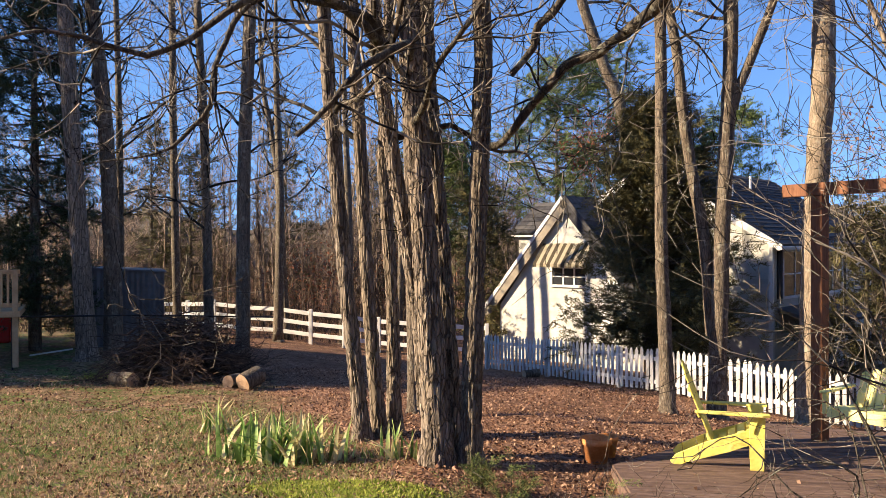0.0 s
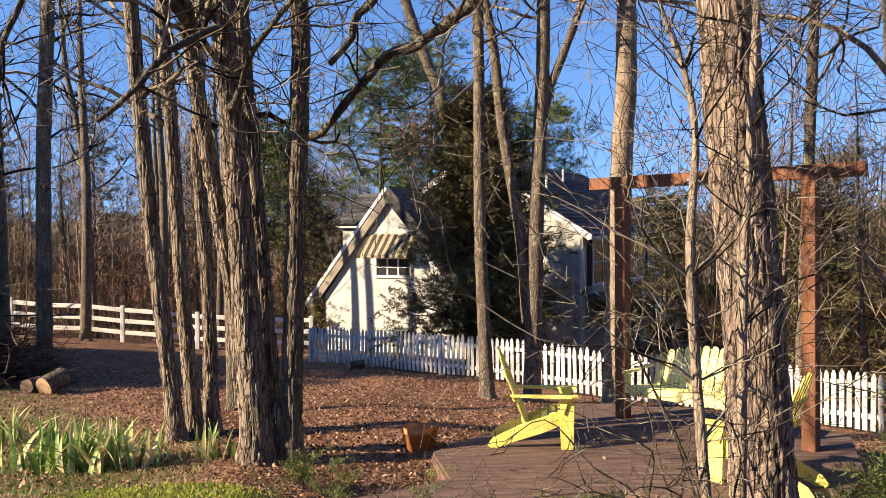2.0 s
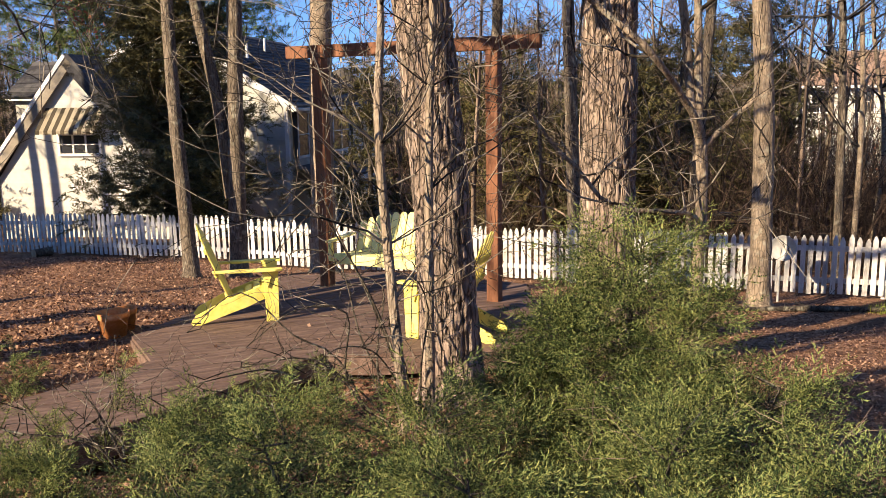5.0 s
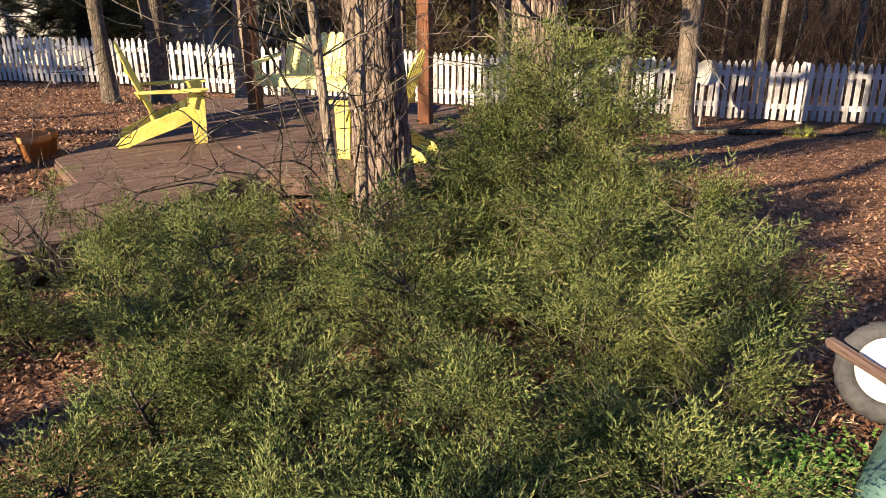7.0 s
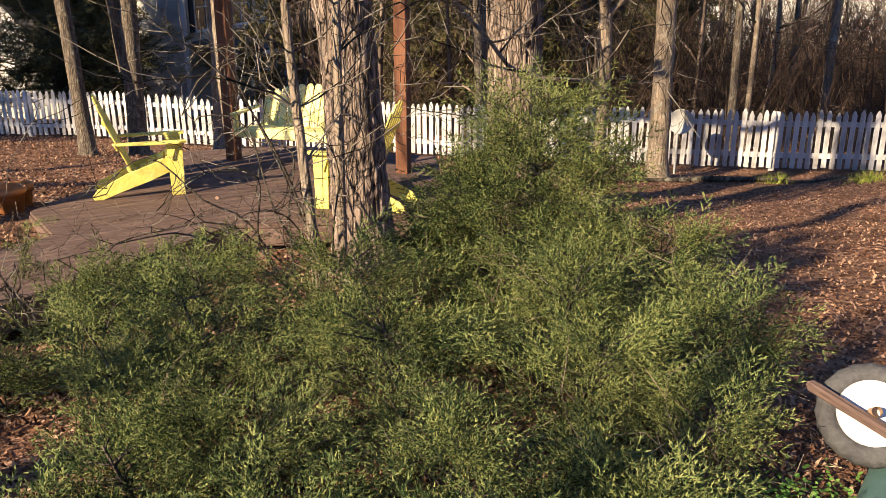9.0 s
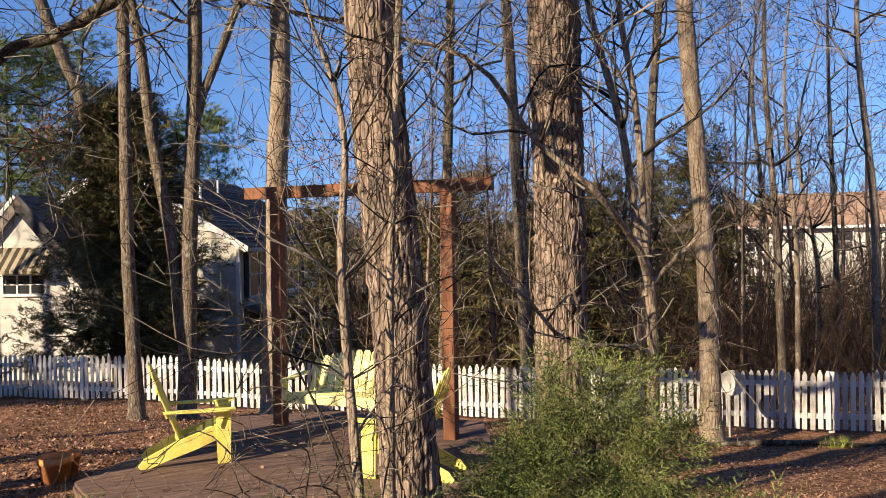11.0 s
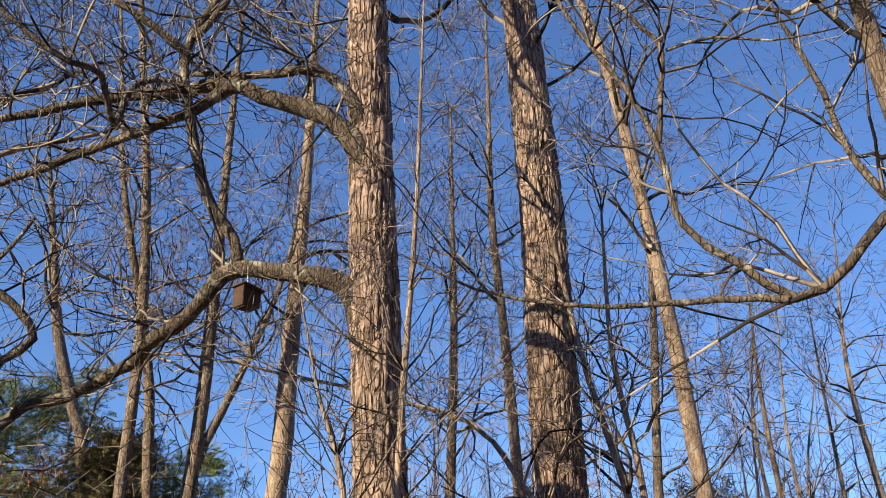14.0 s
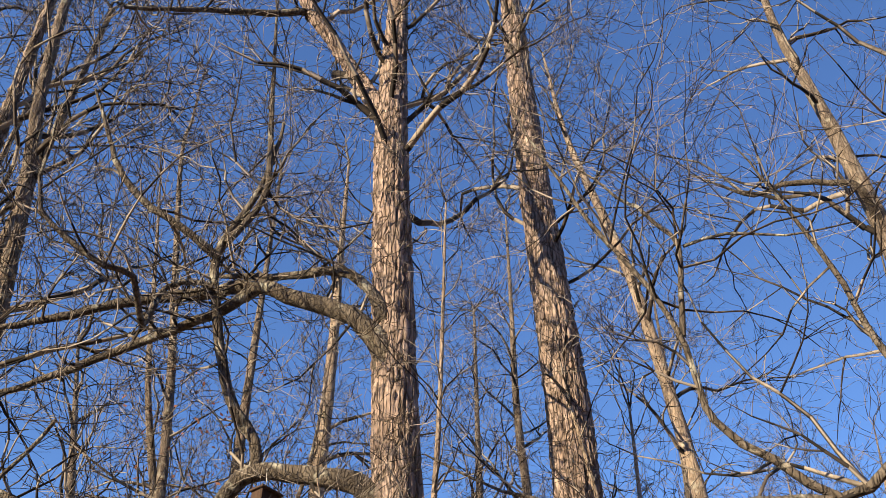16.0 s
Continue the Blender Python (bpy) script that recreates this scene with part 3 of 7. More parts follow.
# the shaggy tree by the deck, with its long elbowed limb and its stub
tree("tall shagbark tree with furrowed grey-brown bark beside the deck",
     [[(3.74, 5.75, 0.1, 0.215), (3.62, 5.69, 1.74, 0.205), (3.46, 5.66, 3.4, 0.195), (3.33, 5.62, 5.4, 0.185), (3.18, 5.56, 7.8, 0.165), (3.17, 5.58, 8.8, 0.15), (3.19, 5.59, 10.2, 0.11), (3.3, 5.7, 13.0, 0.06)],
      [(3.14, 5.57, 8.3, 0.11), (2.87, 5.70, 8.9, 0.085), (2.54, 5.79, 9.5, 0.075), (2.15, 5.86, 10.2, 0.06), (1.7, 6.0, 12.0, 0.03)]],
     BARK, [22, 12], 0.04, 0.014, 5.5, 8, 2.4, 0.03, 3, 11, limb_list=[
         [(3.34, 5.66, 4.15, 0.10), (3.24, 5.68, 4.5, 0.095), (3.09, 5.74, 4.66, 0.085), (2.76, 5.95, 4.76, 0.075), (2.42, 6.22, 4.82, 0.07), (2.29, 6.36, 4.68, 0.065), (2.14, 6.59, 4.45, 0.065), (1.95, 7.2, 4.4, 0.06), (1.93, 7.85, 4.4, 0.06), (1.42, 8.49, 4.14, 0.055), (1.12, 8.79, 4.09, 0.05), (0.73, 9.09, 3.74, 0.045), (0.40, 9.27, 3.37, 0.042), (0.27, 9.36, 3.34, 0.04)],
         [(2.40, 6.23, 4.80, 0.05), (2.36, 6.2, 5.05, 0.048), (2.11, 6.25, 5.43, 0.045), (1.94, 6.27, 6.1, 0.042), (1.83, 6.29, 6.78, 0.04), (2.07, 6.15, 7.53, 0.03), (2.2, 6.1, 8.4, 0.015)],
         [(3.2, 5.54, 5.72, 0.095), (2.99, 5.58, 5.98, 0.085), (2.71, 5.75, 6.16, 0.078), (2.43, 5.98, 6.33, 0.072), (2.15, 6.24, 6.51, 0.066), (1.74, 6.7, 6.55, 0.056), (1.13, 7.13, 6.55, 0.046), (0.54, 7.41, 6.38, 0.036), (-0.4, 7.9, 6.1, 0.012)],
         [(2.2, 6.2, 6.46, 0.05), (2.05, 6.28, 6.3, 0.05), (1.89, 6.38, 6.17, 0.046), (1.43, 6.72, 6.0, 0.04), (1.08, 7.03, 5.89, 0.036), (0.67, 7.32, 5.74, 0.03), (-0.2, 7.9, 5.5, 0.012)],
         [(3.17, 5.52, 6.05, 0.06), (3.02, 5.52, 6.24, 0.05), (2.86, 5.66, 6.46, 0.045), (2.63, 5.93, 6.61, 0.042), (2.35, 6.3, 6.67, 0.035), (1.9, 6.8, 6.9, 0.015)],
         [(1.83, 6.26, 6.70, 0.042), (1.58, 6.21, 6.84, 0.038), (1.2, 6.23, 7.05, 0.034), (1.0, 6.23, 7.19, 0.032), (0.79, 6.22, 7.48, 0.026), (0.4, 6.2, 8.2, 0.012)],
         [(1.84, 6.12, 6.79, 0.036), (2.13, 6.08, 7.46, 0.032), (2.04, 6.1, 8.74, 0.024), (1.89, 6.12, 10.28, 0.012)],
         [(1.95, 6.18, 6.28, 0.03), (1.73, 6.2, 6.37, 0.028), (1.47, 6.22, 6.28, 0.025), (1.36, 5.9, 5.67, 0.025), (1.18, 5.6, 5.9, 0.023), (0.97, 5.53, 5.9, 0.022), (0.55, 5.51, 6.12, 0.018), (0.38, 5.49, 6.39, 0.015), (0.3, 5.4, 7.2, 0.006)],
         [(2.3, 5.85, 9.95, 0.04), (1.39, 5.96, 9.61, 0.03), (0.43, 5.93, 9.11, 0.02)]])

# the second shaggy trunk
tree("thick shagbark tree with long peeling bark plates",
     [[(6.09, 7.12, -0.2864, 0.27), (6.057, 7.088, 2.63, 0.255), (5.949, 6.99, 4.509, 0.259), (5.884, 6.926, 6.41, 0.238), (5.744, 6.969, 9.434, 0.205), (5.647, 7.055, 13.21, 0.151), (5.636, 7.12, 17.1, 0.0648)]],
     BARK, 26, 0.04, 0.017, 7.5, 10, 2.6, 0.03, 3, 12)

# pale-barked tree standing before the fence
tree("straight pale-barked tree before the white picket fence",
     [[(10.03, 9.02, -0.75, 0.15), (9.98, 9.05, 1.97, 0.135), (9.86, 9.17, 4.4, 0.125), (9.73, 9.27, 6.5, 0.115), (9.28, 9.5, 10.6, 0.095), (8.65, 10.0, 14.2, 0.06), (8.4, 10.2, 17.0, 0.02)]],
     BARK_PALE, 0, 0.15, 0.01, 6.0, 10, 2.2, 0.03, 3, 13, 12)

# forked young tree and its long slanting limb
LEAST[0] = 0.003
tree("slim forked young tree growing behind the juniper",
     [[(6.38, 6.14, 0.0, 0.062), (6.40, 6.1, 1.05, 0.056), (6.38, 6.11, 1.8, 0.055), (6.31, 6.18, 2.2, 0.046), (6.21, 6.27, 3.24, 0.04), (5.97, 6.45, 4.46, 0.032), (5.7, 6.6, 6.2, 0.018)],
      [(6.36, 6.13, 2.05, 0.04), (6.31, 6.18, 3.39, 0.034), (6.2, 6.3, 4.6, 0.028), (6.3, 6.4, 6.2, 0.014)]],
     BARK_PALE, 0, 0.12, 0.01, 2.6, 7, 1.5, 0.016, 2, 14, 8, limb_list=[
         [(6.36, 6.08, 1.85, 0.0304), (6.0, 5.95, 2.25, 0.0292), (5.55, 5.75, 2.55, 0.0274), (4.97, 5.93, 3.09, 0.0255), (4.62, 6.15, 3.67, 0.0219), (4.05, 6.44, 3.92, 0.0182), (2.8, 6.88, 4.2, 0.0122), (1.9, 7.1, 4.3, 0.00608)],
         [(6.40, 6.1, 1.78, 0.0243), (6.52, 6.0, 1.95, 0.0213), (6.72, 5.86, 2.22, 0.0182)],
         [(6.40, 6.1, 1.05, 0.0213), (6.1, 5.95, 1.22, 0.0206), (5.35, 5.95, 1.33, 0.0194), (5.08, 6.0, 1.6, 0.0182), (4.83, 6.1, 1.88, 0.0164), (4.66, 6.15, 2.12, 0.0134)],
         [(6.31, 6.18, 3.39, 0.0122), (5.92, 6.49, 3.74, 0.00976), (4.49, 7.34, 4.44, 0.00486)]], limb_mat=BARK_PALE)

LEAST[0] = 0.0042
# the clump of three stems, and the clump of three with the dark one beside it
tree("clump of three leaning grey-barked trunks among fallen leaves",
     [up_to([(-1.35, 9.79, 0.0, 0.0909), (-1.52, 9.74, 1.78, 0.0869), (-1.66, 9.71, 3.47, 0.0829), (-1.77, 9.68, 5.16, 0.079)], 13, 0.03, (-0.5, 0.3)),
      up_to([(-1.2, 10.05, 0.0, 0.0869), (-1.32, 10.0, 1.77, 0.079), (-1.40, 9.98, 3.5, 0.0766), (-1.49, 9.96, 5.23, 0.0711)], 13, 0.03, (-0.2, 0.3)),
      up_to([(-1.05, 10.27, 0.0, 0.0909), (-1.06, 10.27, 1.4, 0.079), (-1.14, 10.25, 2.82, 0.0751), (-1.16, 10.25, 3.67, 0.0711)], 12, 0.03, (0.3, 0.5))],
     BARK_CLUMP, 14, 0.06, 0.011, 3.2, 7, 2.4, 0.03, 3, 21)
tree("shaggy double trunk with sunlit peeling bark and a shaded third stem",
     [up_to([(-0.2, 8.39, 0, 0.151), (-0.28, 8.38, 1.5, 0.13), (-0.36, 8.37, 2.71, 0.122), (-0.41, 8.36, 3.56, 0.118), (-0.48, 8.34, 4.71, 0.111)], 14, 0.04, (-0.3, 0.3)),
      up_to([(-0.3784, 8.648, 0.5, 0.079), (-0.4384, 8.628, 1.5, 0.0829), (-0.5784, 8.588, 2.42, 0.079), (-0.7184, 8.568, 3.33, 0.0774), (-0.8484, 8.538, 4.25, 0.0711), (-0.8784, 8.528, 4.7, 0.0695)], 13, 0.03, (-0.8, -0.1)),
      up_to([(-0.1, 8.851, 0, 0.103), (-0.21, 8.9, 1.82, 0.0909), (-0.31, 8.88, 3.34, 0.0869), (-0.38, 8.87, 4.86, 0.079)], 13, 0.03, (0.3, 0.6))],
     BARK_CLUMP, [22, 14, 14], 0.05, 0.014, 3.0, 7, 2.4, 0.03, 3, 22, limb_list=[
         [(-0.42, 8.33, 3.42, 0.04), (-0.2, 7.9, 3.62, 0.03), (0, 7.3, 3.85, 0.024), (0.43, 7.06, 4.29, 0.02), (0.9, 6.8, 5.2, 0.0151)],
         [(-0.45, 8.3, 4.1, 0.0449), (-0.35, 7.6, 4.1, 0.038), (-0.6, 6.9, 3.72, 0.03), (-0.83, 6.82, 3.43, 0.026), (-1.12, 6.74, 3.12, 0.02)],
         [(-0.8, 8.28, 4.3, 0.0449), (-1.1, 7.4, 4.5, 0.036), (-1.42, 6.63, 4.25, 0.029), (-1.93, 6.41, 3.89, 0.0251), (-2.2, 6.27, 3.74, 0.023), (-2.49, 6.11, 3.82, 0.019), (-2.83, 5.89, 3.87, 0.0151), (-3.3, 5.72, 3.72, 0.01)],
         [(-0.82, 8.27, 4.5, 0.0449), (-1.4, 7.8, 4.6, 0.036), (-1.851, 7.53, 4.481, 0.028), (-2.12, 7.42, 3.89, 0.024), (-2.16, 7.4, 3.52, 0.024), (-2.32, 7.33, 3.3, 0.022), (-2.6, 7.2, 3.05, 0.012), (-3.2, 7, 2.95, 0.006)]])
tree("dark straight trunk close beside the shaggy clump",
     [up_to([(0.13, 8.42, 0.05, 0.104), (0.18, 8.44, 1.85, 0.0945), (0.25, 8.44, 3.55, 0.0927), (0.25, 8.43, 4.67, 0.09), (0, 8.26, 7.4, 0.0828), (-0.17, 8.22, 8.76, 0.0765), (-0.34, 8.19, 9.84, 0.0675), (-0.47, 8.17, 11.43, 0.054)], 14.5, 0.02, (-0.2, 0))],
     BARK_GREY, 16, 0.06, 0.011, 5.0, 10, 2.4, 0.03, 3, 23, limb_list=[
         [(0.27, 8.33, 5, 0.05), (0.7, 8.151, 4.95, 0.0449), (1.07, 8.09, 4.56, 0.04), (0.84, 8.09, 4.33, 0.038), (0.81, 8.09, 4.14, 0.036), (0.59, 8.08, 3.86, 0.03)]])

BENDS[0] = 2
# slim trees of the yard, before the fence
tree("slim straight grey tree at the edge of the yard", [up_to([(2.80, 14.6, -0.7, 0.125), (2.74, 15.0, 2.54, 0.11), (2.72, 15.0, 6.5, 0.10), (2.44, 15.0, 9.67, 0.085), (1.66, 14.92, 14.86, 0.05)], 18, 0.02)], BARK_GREY, 0, 0.2, 0.01, 5.5, 12, 2.0, 0.025, 3, 31)
tree("forked tree with two sunlit stems in front of the fence",
     [up_to([(3.66, 15.0, -0.75, 0.16), (3.81, 15.2, 2.54, 0.14), (3.95, 15.3, 5.04, 0.13), (3.98, 15.31, 6.6, 0.12), (3.96, 15.3, 10.0, 0.09)], 16, 0.03),
      up_to([(3.62, 15.2, 0.6, 0.10), (3.52, 15.3, 2.24, 0.105), (3.24, 15.44, 4.07, 0.10), (2.96, 15.48, 6.32, 0.09), (2.1, 15.5, 9.72, 0.06)], 15, 0.02, (-0.8, 0)),
      [(4.0, 15.3, 4.6, 0.09), (4.1, 15.3, 4.95, 0.085), (4.32, 15.25, 5.5, 0.08), (4.67, 15.17, 6.46, 0.07), (5.3, 15.1, 8.5, 0.04), (5.6, 15.1, 11.5, 0.015)]],
     BARK_GREY, 0, 0.2, 0.01, 5.5, 9, 2.0, 0.025, 3, 32)
tree("tall pale trunk with a bulge behind the swing frame", [up_to([(5.35, 15.5, -1.0, 0.23), (5.46, 15.48, 3.23, 0.20), (5.56, 15.46, 5.01, 0.20), (5.58, 15.45, 6.8, 0.18), (5.67, 15.4, 10.7, 0.13)], 17, 0.03)], BARK_PALE, 0, 0.2, 0.01, 6.5, 12, 2.4, 0.035, 3, 33, 12)
tree("leaning bare trunk behind the dark cedar", [up_to([(3.6, 24.0, -1.4, 0.2), (2.74, 24.04, 5.46, 0.17), (2.2, 24.07, 7.24, 0.16), (1.57, 24.09, 9.12, 0.15)], 15, 0.04, (-1.2, 0))], BARK_GREY, 0, 0.3, 0.01, 8, 9, 2.6, 0.04, 2, 34)
tree("slim mossy tree just inside the fence", [up_to([(9.6, 13.2, -1.2, 0.13), (9.5, 13.3, 2.5, 0.115), (9.35, 13.4, 6.4, 0.10), (9.15, 13.5, 9.6, 0.08)], 15, 0.02)], BARK_GREY, 0, 0.2, 0.01, 4.0, 12, 2.0, 0.025, 3, 35)
tree("dark slim tree beyond the fence", [up_to([(10.2, 18.0, -1.4, 0.15), (10.35, 17.9, 3.7, 0.125), (10.47, 17.8, 8.1, 0.11)], 15, 0.03)], BARK_GREY, 0, 0.3, 0.01, 5.0, 12, 2.2, 0.03, 3, 36)
tree("slim dark tree beyond the picket fence", [up_to([(12.8, 13.9, -1.5, 0.12), (12.97, 13.6, 4.5, 0.10), (13.2, 13.4, 8.7, 0.08)], 14, 0.02)], BARK_GREY, 0, 0.3, 0.01, 4.0, 12, 2.0, 0.025, 3, 37)
tree("thin trunk standing behind the shaggy clump", [up_to([(-1.15, 12.2, -0.3, 0.09), (-1.2, 12.2, 2.6, 0.08), (-1.25, 12.2, 5.0, 0.07)], 11, 0.02)], BARK_GREY, 0, 0.3, 0.01, 4.0, 8, 1.8, 0.02, 2, 38)

# trees by the shed and the brush pile
for k, (nm, nodes, mt) in enumerate([
        ("tall sunlit trunk beside the grey shed", [(-10.48, 18.8, -0.1, 0.24), (-10.63, 18.71, 2.72, 0.215), (-10.77, 18.62, 5.46, 0.20), (-10.86, 18.56, 8.18, 0.19)], BARK_CLUMP),
        ("tall dark trunk in front of the grey shed", [(-10.21, 19.55, -0.2, 0.23), (-10.28, 19.51, 3.45, 0.20), (-10.43, 19.42, 6.29, 0.18), (-10.62, 19.3, 8.39, 0.17)], BARK_GREY),
        ("dark straight tree behind the brush pile", [(-7.03, 20.11, -0.35, 0.18), (-6.98, 20.13, 4.16, 0.165), (-6.83, 20.19, 8.47, 0.15)], BARK_GREY),
        ("slim dark tree by the white rail fence", [(-9.16, 22.89, -0.5, 0.14), (-9.27, 22.84, 5.26, 0.125), (-9.43, 22.77, 9.02, 0.11)], BARK_GREY),
        ("slim tree before the white rail fence", [(-11.73, 26.1, -0.7, 0.14), (-11.82, 26.06, 4.77, 0.125), (-11.85, 26.04, 10.41, 0.11)], BARK_GREY),
        ("thin tree behind the grey shed", [(-12.29, 23.54, -0.3, 0.11), (-12.31, 23.53, 5.42, 0.10), (-12.38, 23.49, 9.69, 0.08)], BARK_GREY),
        ("thin crooked tree beyond the rail fence", [(-9.37, 30.33, -1.2, 0.12), (-9.74, 30.2, 5.11, 0.11), (-10.21, 30.03, 8.3, 0.09)], BARK_GREY)]):
    tree(nm, [up_to(nodes, 15, 0.03, (-0.3, 0))], mt, 0, 0.25, 0.01, 2.4, 16, 2.6, 0.032, 2, 40 + k)

# bare trees beside the house, and two beyond the left of the yard
for k, (x, y, h, r) in enumerate([(-6.8, 29.3, 13, 0.16), (-5.2, 30.9, 12, 0.13), (-9.0, 28.2, 14, 0.17), (-7.6, 31.6, 12, 0.12), (-4.0, 31.8, 11, 0.10), (-6.3, 1.2, 13, 0.15), (-8.2, -1.2, 13, 0.075)]):
    z = gz(x, y)
    tree("tall bare tree at the edge of the yard", [[(x, y, z, r), (x + 0.1, y, z + h * 0.35, r * 0.85), (x - 0.1, y + 0.2, z + h * 0.7, r * 0.55), (x, y, z + h, 0.02)]], BARK_GREY, 0, 0.4, 0.01, z + 4.0, 8 if y > 20 else 2, 2.0, 0.03, 2, 60 + k)

for k, (x, y, h, r) in enumerate([(14.4, 11.5, 10, 0.085), (14.8, 11.5, 9, 0.06), (15.9, 12.0, 8, 0.06), (17.0, 12.2, 10, 0.07), (16.2, 10.8, 11, 0.09), (17.3, 14.6, 11, 0.08), (18.4, 10.6, 11, 0.07), (15.2, 14.4, 9, 0.05)]):
    z = gz(x, y)
    tree("slim pale-stemmed tree just beyond the picket fence", [[(x, y, z, r), (x + 0.15 * (k % 3 - 1), y, z + h * 0.35, r * 0.85), (x - 0.2 + 0.15 * (k % 2), y + 0.2, z + h * 0.7, r * 0.55), (x + 0.3 * (k % 3 - 1), y, z + h, 0.012)]], BARK_PALE if k % 3 else BARK_GREY, 0, 0.3, 0.01, z + 2.4, 9, 1.7, 0.022, 2, 80 + k, 8, group="slim trees beyond the fence")

LEAST[0] = 0.0022
# two saplings close by the shaggy tree
BENDS[0] = 4
tree("thin sapling stem with crooked twigs beside the shaggy tree", [[(3.02, 4.92, 0.25, 0.032), (2.92, 4.96, 1.96, 0.028), (2.95, 4.95, 2.77, 0.022), (2.89, 4.97, 3.19, 0.018), (2.76, 5.02, 3.61, 0.012), (2.6, 5.1, 4.4, 0.005)]], BARK_PALE, 0, 0.1, 0.01, 0.75, 20, 0.95, 0.0065, 2, 51, 8, foot=1.2)
tree("slender sapling standing against the shaggy trunk", [[(3.30, 5.14, 0.2, 0.032), (3.32, 5.13, 1.94, 0.028), (3.36, 5.11, 2.88, 0.026), (3.40, 5.09, 3.81, 0.024), (3.47, 5.06, 5.11, 0.018), (3.5, 5.0, 7.0, 0.008)]], BARK_PALE, 0, 0.1, 0.01, 0.6, 24, 0.95, 0.0065, 2, 52, 8, foot=1.2)
# overhanging tree to the right, of which the limbs reach in
tree("bare tree with crooked limbs overhanging the yard",
     [up_to([(6.0, 1.2, 0.2, 0.12), (5.9, 1.3, 2.5, 0.10), (5.8, 1.5, 4.0, 0.09), (5.9, 1.5, 6.0, 0.07)], 10, 0.02)], BARK_GREY, 0, 0.15, 0.01, 4.5, 6, 1.8, 0.02, 3, 53, limb_list=[
         [(5.8, 1.5, 4.0, 0.05), (5.2, 1.95, 4.4, 0.042), (4.85, 2.37, 4.17, 0.028), (4.73, 2.55, 3.93, 0.026), (4.57, 2.76, 3.79, 0.026), (4.41, 2.95, 4.05, 0.023), (4.24, 3.12, 4.29, 0.021), (4.17, 3.19, 4.9, 0.018), (3.92, 3.41, 5.58, 0.015), (3.64, 3.63, 6.34, 0.011), (3.4, 3.8, 7.2, 0.006)],
         [(4.17, 3.19, 4.85, 0.02), (4.21, 3.15, 5.18, 0.018), (4.25, 3.11, 5.48, 0.016), (4.19, 3.17, 5.65, 0.014), (4.1, 3.26, 5.85, 0.012), (4.0, 3.35, 5.98, 0.01), (3.7, 3.6, 6.5, 0.004)],
         [(4.25, 3.11, 5.47, 0.012), (4.43, 2.92, 5.5, 0.01), (4.63, 2.67, 5.39, 0.007), (4.9, 2.4, 5.4, 0.004)],
         [(5.75, 1.6, 3.4, 0.035), (5.45, 2.3, 4.1, 0.028), (5.28, 2.62, 4.48, 0.024), (5.21, 2.73, 4.95, 0.022), (5.19, 2.77, 5.27, 0.019), (5.13, 2.85, 5.59, 0.016), (5.08, 2.92, 5.9, 0.012), (4.9, 3.1, 6.6, 0.005)],
         [(4.55, 2.78, 3.79, 0.022), (4.38, 2.97, 3.84, 0.02), (4.25, 3.12, 3.87, 0.017), (3.81, 3.5, 3.87, 0.013), (3.29, 3.85, 4.0, 0.009), (2.91, 4.04, 4.22, 0.005)]])


tree("leaning mossy tree beside the yard", [up_to([(9.1, 4.1, -0.3, 0.15), (8.95, 4.3, 4.0, 0.13), (8.82, 4.53, 7.3, 0.115), (8.79, 4.58, 8.5, 0.105), (8.73, 4.7, 10.2, 0.085), (8.66, 4.85, 11.9, 0.06)], 15, 0.02)],
     BARK_GREY, 0, 0.2, 0.01, 6.0, 12, 2.4, 0.03, 3, 54, limb_list=[[(8.78, 4.55, 8.2, 0.06), (8.41, 4.42, 8.49, 0.045), (8.29, 4.59, 8.66, 0.04), (7.96, 5.07, 8.9, 0.032), (7.77, 5.31, 8.84, 0.024), (7.2, 5.7, 9.3, 0.01)]])


LEAST[0], BENDS[0] = 0.0042, 2


